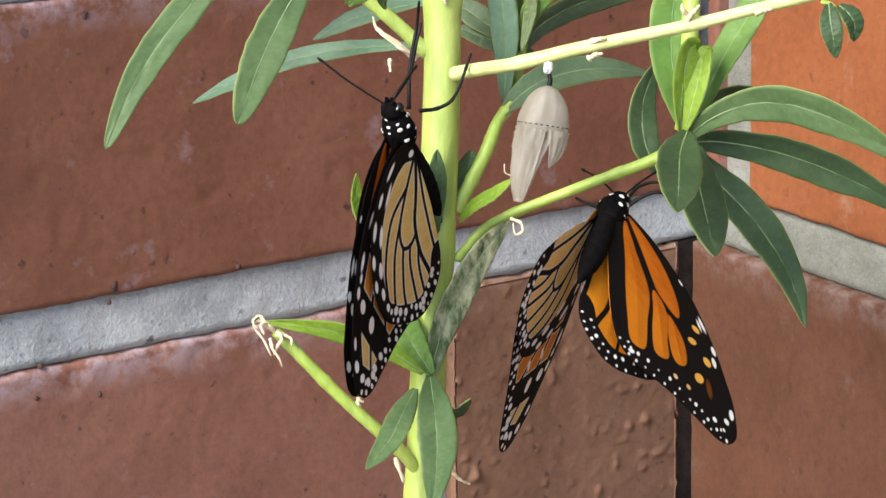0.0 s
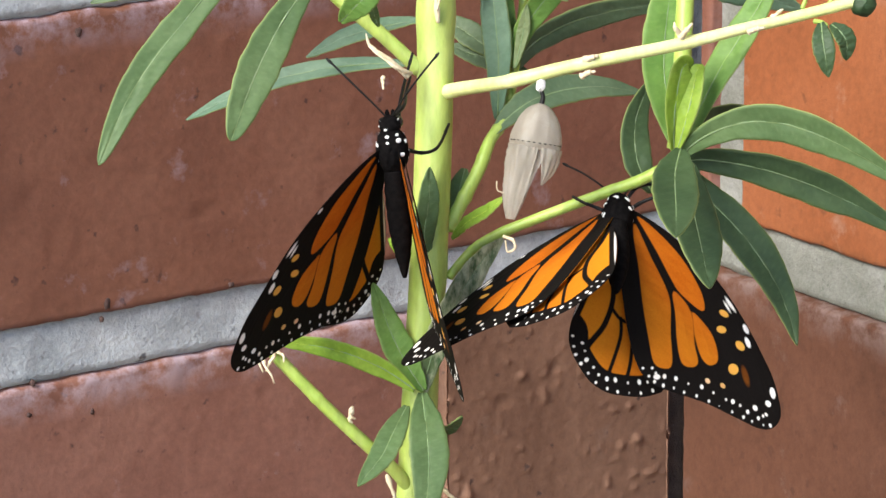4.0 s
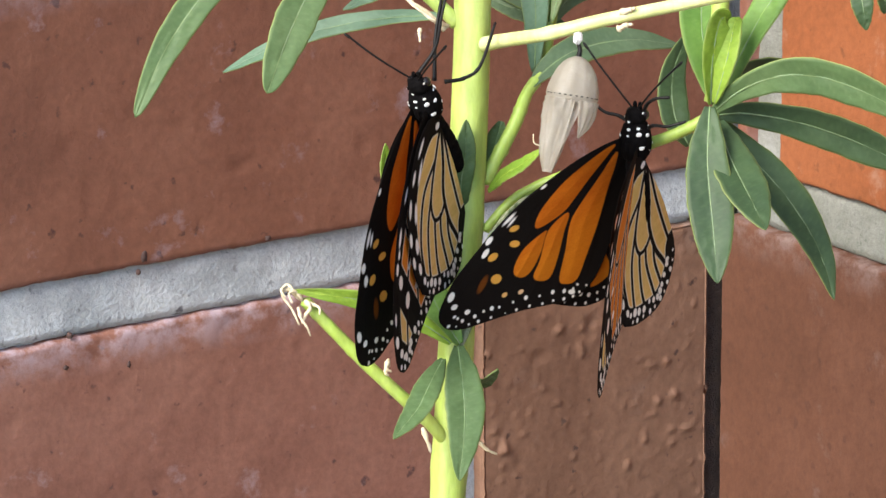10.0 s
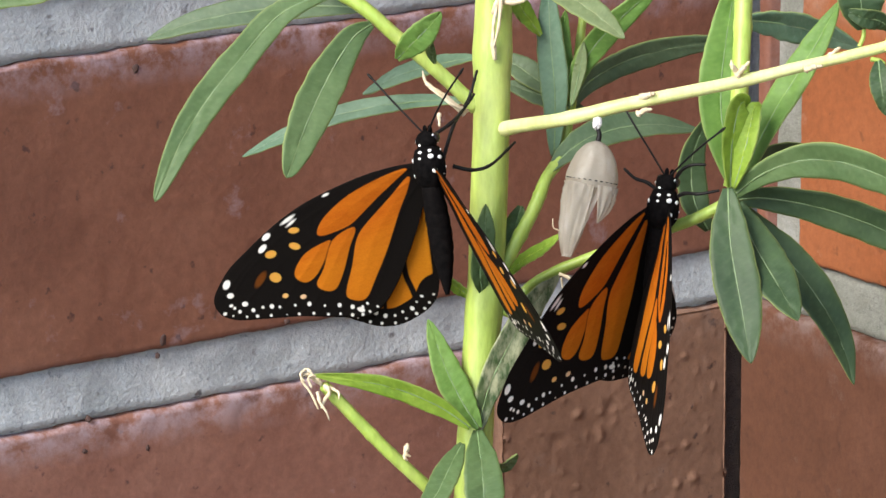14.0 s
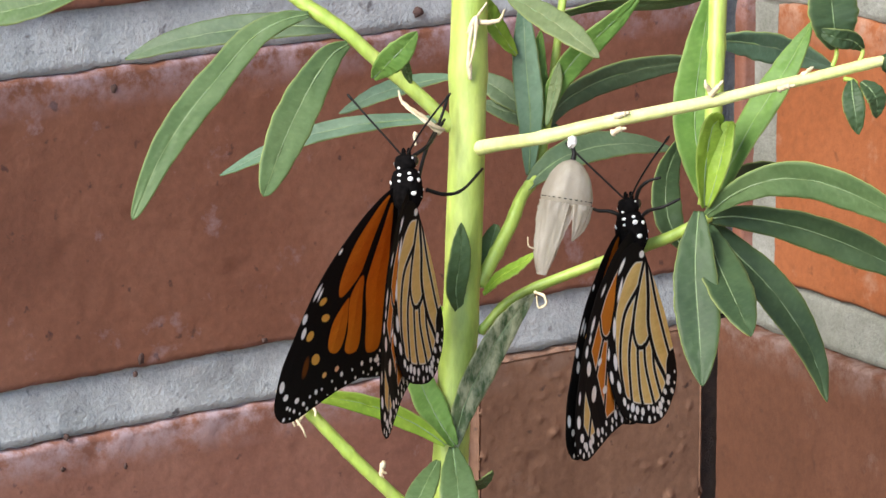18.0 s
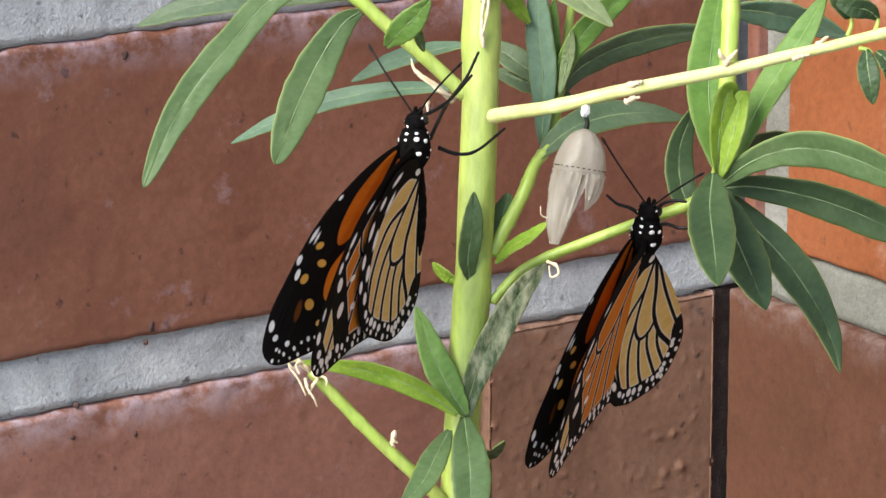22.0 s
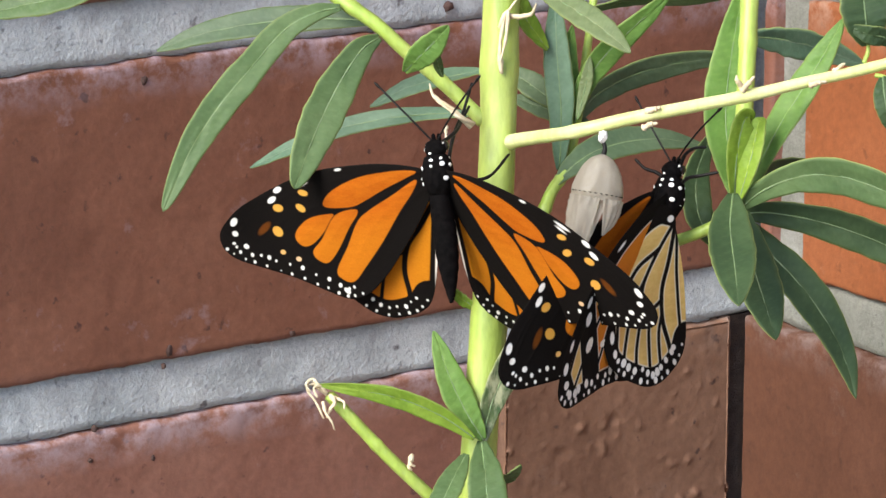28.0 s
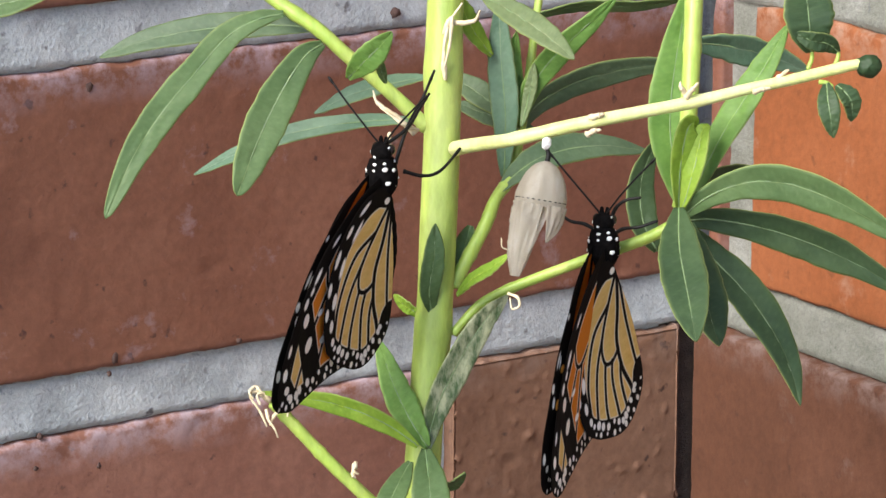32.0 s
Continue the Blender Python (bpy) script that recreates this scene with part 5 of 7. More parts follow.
        (25, pose(-0.0016, 0.0024, 0, 89.5, 55, 90.6)),
        (25.5, pose(-0.0016, 0.0024, 0, 79.9, 51.9, 83.4)),
        (26.5, pose(-0.0016, 0.0024, 0, 33.7, 36.9, 26.6)),
        (27, pose(-0.0016, 0.0024, 0, 27.3, 17.1, 12.3)),
        (27.5, pose(-0.0016, 0.0024, 0, 26.1, -3.5, 0.8)),
        (28, pose(-0.0016, 0.0024, 0, 18.2, -1.9, -0.3)),
        (28.5, pose(-0.0016, 0.0024, 0, 21.3, 11.8, 5.5)),
        (29, pose(-0.0016, 0.0024, 0, 27.1, 27.1, 18)),
        (29.5, pose(-0.0016, 0.0024, 0, 59.8, 43.5, 63.3)),
        (30, pose(-0.0016, 0.0024, 0, 88.8, 52.2, 90.1)),
        (30.5, pose(-0.0016, 0.0024, 0, 83.9, 53.1, 82.3)),
        (31, pose(-0.0016, 0.0024, 0, 89.1, 53.8, 90.3)),
        (31.5, pose(-0.0016, 0.0024, 0, 83.7, 61.6, 82.8)),
        (32, pose(-0.0016, 0.0024, 0, 89.5, 61.8, 90.6)),
    ])
    walk(wings_a[True, 1], [
        (0, pose(0.0016, 0.0024, 0, 88.4, -67.4, -89.8)),
        (0.5, pose(0.0016, 0.0024, 0, 88.6, -56.5, -89.9)),
        (1, pose(0.0016, 0.0024, 0, 89.7, -56.4, -90.8)),
        (1.5, pose(0.0016, 0.0024, 0, 88.9, -42.6, -90)),
        (1.75, pose(0.0016, 0.0024, 0, 87.3, -35.3, -88.9)),
        (2, pose(0.0016, 0.0024, 0, 86.1, -28, -88)),
        (2.5, pose(0.0016, 0.0024, 0, 72.1, -34, -75.7)),
        (3, pose(0.0016, 0.0024, 0, 55.1, -33.3, -62.5)),
        (3.5, pose(0.0016, 0.0024, 0, 55.7, -34, -55.4)),
        (4, pose(0.0016, 0.0024, 0, 62.3, -37.9, -64.4)),
        (4.5, pose(0.0016, 0.0024, 0, 70, -40.8, -74.3)),
        (5, pose(0.0016, 0.0024, 0, 63, -32.1, -50)),
        (5.5, pose(0.0016, 0.0024, 0, 60.9, -22, -28.9)),
        (6, pose(0.0016, 0.0024, 0, 88.2, -45.3, -89.7)),
        (6.5, pose(0.0016, 0.0024, 0, 88.7, -52.2, -90)),
        (7, pose(0.0016, 0.0024, 0, 89.9, -65.4, -91)),
        (7.5, pose(0.0016, 0.0024, 0, 88.5, -61.1, -89.8)),
        (8, pose(0.0016, 0.0024, 0, 89.3, -75, -90.6)),
        (8.5, pose(0.0016, 0.0024, 0, 88.5, -64.7, -89.8)),
        (9, pose(0.0016, 0.0024, 0, 90.3, -73.2, -91.4)),
        (9.5, pose(0.0016, 0.0024, 0, 75.2, -71.4, -77.5)),
        (10, pose(0.0016, 0.0024, 0, 71.8, -68.1, -76.6)),
        (10.5, pose(0.0016, 0.0024, 0, 41.5, -57.6, -46.5)),
        (10.75, pose(0.0016, 0.0024, 0, 32, -51.3, -36.2)),
        (11, pose(0.0016, 0.0024, 0, 25.3, -44.2, -28.7)),
        (11.25, pose(0.0016, 0.0024, 0, 28, -36.2, -29)),
        (11.5, pose(0.0016, 0.0024, 0, 30.4, -28.3, -28.8)),
        (11.75, pose(0.0016, 0.0024, 0, 31.6, -20.8, -24.6)),
        (12, pose(0.0016, 0.0024, 0, 33.3, -13.5, -20.5)),
        (12.5, pose(0.0016, 0.0024, 0, 32.5, -7.9, -16.6)),
        (13, pose(0.0016, 0.0024, 0, 30.7, -7.9, -17.6)),
        (13.5, pose(0.0016, 0.0024, 0, 34.4, -17.5, -26.1)),
        (14, pose(0.0016, 0.0024, 0, 38.8, -28.5, -32.1)),
        (14.5, pose(0.0016, 0.0024, 0, 45.1, -39, -40)),
        (15.5, pose(0.0016, 0.0024, 0, 88.5, -53.5, -89.9)),
        (16, pose(0.0016, 0.0024, 0, 89.1, -57, -90.4)),
        (16.25, pose(0.0016, 0.0024, 0, 88.7, -55.6, -89.7)),
        (16.5, pose(0.0016, 0.0024, 0, 88.3, -54.1, -89.2)),
        (17, pose(0.0016, 0.0024, 0, 88.9, -55.4, -90.2)),
        (17.5, pose(0.0016, 0.0024, 0, 88.6, -53.9, -89.9)),
        (18, pose(0.0016, 0.0024, 0, 71.1, -46.9, -77)),
        (18.5, pose(0.0016, 0.0024, 0, 55.4, -37.8, -60.9)),
        (19, pose(0.0016, 0.0024, 0, 40, -37, -46.8)),
        (19.5, pose(0.0016, 0.0024, 0, 40.3, -23.9, -39.9)),
        (20, pose(0.0016, 0.0024, 0, 36.1, -16, -26.3)),
        (20.5, pose(0.0016, 0.0024, 0, 34.4, -8.6, -20.1)),
        (21, pose(0.0016, 0.0024, 0, 31.8, -7.4, -16.3)),
        (21.5, pose(0.0016, 0.0024, 0, 38.3, -20.2, -23.4)),
        (22, pose(0.0016, 0.0024, 0, 70.3, -59.6, -76)),
        (22.5, pose(0.0016, 0.0024, 0, 83.9, -51.1, -86.4)),
        (23, pose(0.0016, 0.0024, 0, 89.3, -57.1, -90.5)),
        (23.5, pose(0.0016, 0.0024, 0, 88.8, -54.8, -89.9)),
        (24, pose(0.0016, 0.0024, 0, 89, -59, -90.3)),
        (24.5, pose(0.0016, 0.0024, 0, 88.5, -57.1, -89.8)),
        (24.75, pose(0.0016, 0.0024, 0, 88.8, -56.3, -90.1)),
        (25, pose(0.0016, 0.0024, 0, 89.1, -55.6, -90.4)),
        (25.5, pose(0.0016, 0.0024, 0, 88.5, -55.6, -89.8)),
        (26.5, pose(0.0016, 0.0024, 0, 45.3, -38.1, -43.4)),
        (27, pose(0.0016, 0.0024, 0, 39.1, -19.2, -32.1)),
        (27.5, pose(0.0016, 0.0024, 0, 37, 0.3, -23.4)),
        (28, pose(0.0016, 0.0024, 0, 28.7, -7.8, -22.6)),
        (28.5, pose(0.0016, 0.0024, 0, 30.5, -22.1, -27.1)),
        (29, pose(0.0016, 0.0024, 0, 36.7, -29.9, -38.5)),
        (29.5, pose(0.0016, 0.0024, 0, 61.5, -53.6, -67.9)),
        (30, pose(0.0016, 0.0024, 0, 88.6, -53.8, -89.9)),
        (30.5, pose(0.0016, 0.0024, 0, 88.5, -57.6, -89.8)),
        (31, pose(0.0016, 0.0024, 0, 88.7, -55.6, -90.1)),
        (31.5, pose(0.0016, 0.0024, 0, 88.5, -64.3, -89.8)),
        (32, pose(0.0016, 0.0024, 0, 89, -63.1, -90.3)),
    ])
    walk(wings_a[False, -1], [
        (0, pose(-0.00174, -0.0006, 0, -86.5, 82, -85.4)),
        (0.5, pose(-0.00188, -0.00059, -0.00001, 84.4, 78.2, 82.9)),
        (1, pose(-0.00175, -0.0006, 0, 89.7, 79.9, 90.7)),
        (1.5, pose(-0.00203, -0.00055, -0.00026, 38.4, 50.7, 36.6)),
        (1.75, pose(-0.00158, -0.00059, 0.00013, -4, 9, 16.5)),
        (2, pose(-0.00217, -0.00031, 0.00054, -38.4, -34.4, 28)),
        (2.5, pose(-0.00159, -0.0006, 0.00003, -1.8, 19.8, 2.8)),
        (3, pose(-0.00269, -0.00009, -0.00059, 46.3, 51.3, 27.2)),
        (3.5, pose(-0.00276, 0.00005, -0.00069, 46.7, 48.7, 24.6)),
        (4, pose(-0.00268, -0.00015, -0.00048, 49.9, 54, 32.5)),
        (4.5, pose(-0.00252, -0.00033, -0.0003, 54.8, 58.9, 42.1)),
        (5, pose(-0.00276, -0.00004, -0.00055, 44.1, 57.3, 22.7)),
        (5.5, pose(-0.00284, 0.00029, -0.00084, 35.4, 54, 5.3)),
        (6, pose(-0.0022, -0.00052, -0.0001, 68.7, 64.6, 62.7)),
        (6.5, pose(-0.00179, -0.0006, -0.00001, 82.8, 60.2, 83.9)),
        (7, pose(-0.00175, -0.0006, 0, 92.2, 86.1, 93.2)),
        (7.5, pose(-0.00185, -0.0006, -0.00001, 76.3, 79.8, 75.6)),
        (8, pose(-0.00175, -0.0006, 0, -90.1, 79.1, -89.1)),
        (8.5, pose(-0.00184, -0.0006, -0.00001, 73.3, 82.1, 72.8)),
        (9, pose(-0.00175, -0.0006, 0, -99.2, 88.1, -98.2)),
        (9.5, pose(-0.00173, -0.0006, 0, 70.5, 84.8, 72)),
        (10, pose(-0.00163, -0.0006, 0, -51.2, 80, -48.3)),
        (10.5, pose(-0.0021, -0.00055, -0.0001, 34.7, 75.6, 28.4)),
        (10.75, pose(-0.00226, -0.00049, -0.00016, 36.4, 70.8, 26.9)),
        (11, pose(-0.0024, -0.00041, -0.00024, 38.1, 66.1, 25.3)),
        (11.25, pose(-0.00246, -0.00032, -0.00048, 33.2, 54.6, 18.2)),
        (11.5, pose(-0.00245, -0.0002, -0.00075, 31.3, 42.8, 13.9)),
        (11.75, pose(-0.00231, 0, -0.0011, 29.1, 30.4, 5.4)),
        (12, pose(-0.002, 0.00015, -0.00136, 29.1, 17.8, -1.8)),
        (12.5, pose(-0.0017, 0.00014, -0.00141, 28.7, 9.3, -7.9)),
        (13, pose(-0.00155, 0.00002, -0.00133, 26.7, 4.7, -9.7)),
        (13.5, pose(-0.00194, 0.00001, -0.00127, 24.6, 19.4, -5.6)),
        (14, pose(-0.00225, -0.00009, -0.00106, 22.7, 33.4, -1)),
        (14.5, pose(-0.0024, -0.00024, -0.00074, 21.9, 47.5, 3.9)),
        (15.5, pose(-0.00173, -0.0006, -0.00002, 58.4, 76.5, 60.2)),
        (16, pose(-0.00175, -0.0006, 0, 85.3, 86, 86.3)),
        (16.25, pose(-0.00181, -0.0006, -0.00001, 75.7, 84, 75.5)),
        (16.5, pose(-0.00188, -0.00059, -0.00001, 71.4, 81.9, 70)),
        (17, pose(-0.00175, -0.0006, 0, 82, 86.3, 83)),
        (17.5, pose(-0.00187, -0.00059, -0.00002, 71, 75.1, 70.3)),
        (18, pose(-0.00226, -0.00049, -0.00016, 58, 64.3, 50.9)),
        (18.5, pose(-0.00265, -0.00022, -0.00036, 56.7, 50.9, 41.4)),
        (19, pose(-0.00292, 0.00024, -0.00063, 46, 48.8, 18.6)),
        (19.5, pose(-0.00265, 0.0004, -0.00112, 35.6, 36.5, 4.2)),
        (20, pose(-0.00231, 0.0002, -0.00126, 28.8, 28.3, 0.2)),
        (20.5, pose(-0.00197, 0.00013, -0.00136, 26.6, 17.7, -8.2)),
        (21, pose(-0.0017, -0.00005, -0.00127, 25.3, 8, -11.6)),
        (21.5, pose(-0.00216, 0.00009, -0.00126, 24.6, 27, -8.5)),
        (22, pose(-0.00165, -0.0006, -0.00001, 28.3, 80.1, 31.6)),
        (22.5, pose(-0.00175, -0.0006, -0.00001, 77, 73.8, 78.5)),
        (23, pose(-0.00175, -0.0006, 0, 88.3, 82.7, 89.3)),
        (23.5, pose(-0.00189, -0.00059, -0.00001, 76.4, 78.6, 74.9)),
        (24, pose(-0.00175, -0.0006, 0, 86.5, 85.2, 87.5)),
        (24.5, pose(-0.00176, -0.0006, -0.00002, 60.4, 78.5, 61.8)),
        (24.75, pose(-0.00175, -0.0006, -0.00001, 73.7, 79.4, 74.9)),
        (25, pose(-0.00175, -0.0006, 0, 88.4, 79.6, 89.4)),
        (25.5, pose(-0.00173, -0.0006, -0.00001, 67.3, 74.4, 68.9)),
        (26.5, pose(-0.00231, -0.00032, -0.00068, 18.8, 46.2, 1.8)),
        (27, pose(-0.00209, -0.00006, -0.00117, 22.4, 25.1, -6.4)),
        (27.5, pose(-0.00153, 0.00007, -0.00136, 28.7, 4.7, -15.2)),
        (28, pose(-0.00156, -0.00025, -0.00108, 21.3, 3.6, -16)),
        (28.5, pose(-0.00188, -0.00018, -0.00112, 20.9, 17.1, -10.2)),
        (29, pose(-0.00219, -0.00025, -0.00089, 22.6, 32.7, 1.2)),
        (29.5, pose(-0.002, -0.00057, -0.00016, 43.5, 60.8, 40.5)),
        (30, pose(-0.00175, -0.0006, 0, 85.5, 80.5, 86.6)),
        (30.5, pose(-0.00194, -0.00058, -0.00002, 68.5, 79.9, 66)),
        (31, pose(-0.00175, -0.0006, 0, 86.9, 80, 87.9)),
        (31.5, pose(-0.00189, -0.00059, -0.00001, 26.7, 86.7, 25.1)),
        (32, pose(-0.00175, -0.0006, 0, 73.2, 89.1, 74.3)),
    ])
    walk(wings_a[False, 1], [
        (0, pose(0.00173, -0.0006, 0, -90.5, -78.5, 90)),
        (0.5, pose(0.00174, -0.0006, 0, 131.4, -81.2, -128.4)),
        (1, pose(0.00175, -0.0006, 0, 135.7, -72.2, -129.8)),
        (1.5, pose(0.00176, -0.0006, 0, 108.3, -62.4, -105.5)),
        (1.75, pose(0.00178, -0.0006, -0.00001, 98.7, -56.2, -97.1)),
        (2, pose(0.00181, -0.0006, -0.00001, 91.8, -49.6, -91.6)),
        (2.5, pose(0.00199, -0.00057, -0.0001, 66.6, -57.4, -65.6)),
        (3, pose(0.00204, -0.00055, -0.00024, 37.2, -53.4, -36.5)),
        (3.5, pose(0.00231, -0.00042, -0.00039, 41.3, -54.6, -32.9)),
        (4, pose(0.00213, -0.00053, -0.00021, 52.6, -60.3, -47.8)),
        (4.5, pose(0.0019, -0.00059, -0.00008, 68.5, -63.9, -67.3)),
        (5, pose(0.00274, -0.00007, -0.00052, 63.9, -53.5, -43.5)),
        (5.5, pose(0.0029, 0.00091, -0.00101, 66.1, -42.9, -25.3)),
        (6, pose(0.00175, -0.0006, 0, 112.1, -62.7, -108.8)),
        (6.5, pose(0.00175, -0.0006, 0, 120.3, -68.2, -115.8)),
        (7, pose(0.00174, -0.0006, 0, 151.9, -77.5, -146)),
        (7.5, pose(0.00174, -0.0006, 0, 140.1, -80.8, -136.3)),
        (8, pose(0.00173, -0.0006, 0, -104.1, -76.5, 106.4)),
        (8.5, pose(0.00174, -0.0006, 0, 152.5, -81.4, -148.2)),
        (9, pose(0.00174, -0.0006, 0, 176.6, -78.3, -169.4)),
        (9.5, pose(0.00172, -0.0006, -0.00001, -113.7, -85.1, 117.8)),
        (10, pose(0.00161, -0.0006, 0, -65.9, -79.3, 65.2)),
        (10.5, pose(0.00177, -0.0006, -0.00008, -7.1, -69.4, 10.3)),
        (10.75, pose(0.00186, -0.00059, -0.00016, 0.1, -61.6, 5.3)),
        (11, pose(0.00191, -0.00057, -0.00027, 4.7, -53.5, 3)),
        (11.25, pose(0.00206, -0.00049, -0.00048, 16.6, -46, -7.3)),
        (11.5, pose(0.00217, -0.00037, -0.00072, 25.1, -37.5, -14.3)),
        (11.75, pose(0.00222, -0.00016, -0.001, 29.3, -28.3, -15)),
        (12, pose(0.00218, 0.00008, -0.00125, 33.1, -19.1, -14.9)),
        (12.5, pose(0.00204, 0.00019, -0.00137, 33.3, -14.5, -10.6)),
        (13, pose(0.00201, 0.0001, -0.00132, 31.9, -15.3, -10.8)),
        (13.5, pose(0.00226, -0.00004, -0.0011, 33.1, -27, -15.9)),
        (14, pose(0.00238, -0.0002, -0.00082, 32.3, -40.3, -17.4)),
        (14.5, pose(0.00237, -0.00035, -0.00053, 32, -53.7, -19)),
        (15.5, pose(0.00175, -0.0006, 0, 100.2, -80.9, -99.8)),
        (16, pose(0.00174, -0.0006, 0, 134.8, -87.6, -134.5)),
        (16.25, pose(0.00176, -0.0006, 0, 112.7, -87.3, -112.3)),
        (16.5, pose(0.00177, -0.0006, 0, 97.2, -86.7, -96.8)),
        (17, pose(0.00174, -0.0006, 0, 94.5, -89.2, -95.1)),
        (17.5, pose(0.00175, -0.0006, 0, 119.9, -83, -118.2)),
        (18, pose(0.00174, -0.0006, -0.00003, 75.6, -73.7, -73.9)),
        (18.5, pose(0.00204, -0.00055, -0.00022, 45.6, -57.7, -42.4)),
        (19, pose(0.002, -0.00055, -0.00031, 25, -47.9, -23.8)),
        (19.5, pose(0.00231, -0.00027, -0.00076, 36.4, -34, -28.3)),
        (20, pose(0.00229, 0.00004, -0.00116, 37.6, -22.7, -22.6)),
        (20.5, pose(0.00212, 0.00021, -0.00136, 36.1, -15.8, -15.4)),
        (21, pose(0.00201, 0.00017, -0.00137, 33.4, -14.9, -10.3)),
        (21.5, pose(0.00238, 0.00013, -0.00117, 34.6, -32.3, -9.7)),
        (22, pose(0.00163, -0.0006, -0.00001, 28.3, -81.5, -30.3)),
        (22.5, pose(0.00174, -0.0006, -0.00001, 88.8, -77.2, -88.4)),
        (23, pose(0.00174, -0.0006, 0, 123.7, -82.9, -122.1)),
        (23.5, pose(0.00175, -0.0006, 0, 116.3, -82, -114.6)),
        (24, pose(0.00174, -0.0006, 0, 149.3, -86.1, -147.9)),
        (24.5, pose(0.00174, -0.0006, 0, 126.3, -83.2, -124.3)),
        (24.75, pose(0.00174, -0.0006, 0, 124.2, -81.7, -122)),
        (25, pose(0.00174, -0.0006, 0, 122.8, -80.1, -120.5)),
        (25.5, pose(0.00174, -0.0006, 0, 112, -78.3, -110)),
        (26.5, pose(0.00229, -0.00041, -0.00047, 35.8, -52.7, -25.6)),
        (27, pose(0.00237, -0.00004, -0.00102, 35.7, -31.3, -18.9)),
        (27.5, pose(0.00204, 0.00043, -0.00149, 38.1, -10.1, -13.1)),
        (28, pose(0.00201, -0.00005, -0.00121, 28.1, -14.7, -12.8)),
        (28.5, pose(0.00218, -0.00026, -0.00089, 24.2, -29.3, -12)),
        (29, pose(0.00219, -0.00041, -0.0006, 24.4, -38.5, -17.9)),
        (29.5, pose(0.00172, -0.0006, -0.00004, 25, -71, -27.7)),
        (30, pose(0.00174, -0.0006, 0, 81.9, -84, -83.1)),
        (30.5, pose(0.00174, -0.0006, 0, 82.3, -86.6, -83.2)),
        (31, pose(0.00174, -0.0006, 0, 90.5, -83.4, -91.2)),
        (31.5, pose(0.00174, -0.0006, 0, -96.8, -87.3, 96.4)),
        (32, pose(0.00174, -0.0006, 0, -111.2, -87.7, 110.9)),
    ])
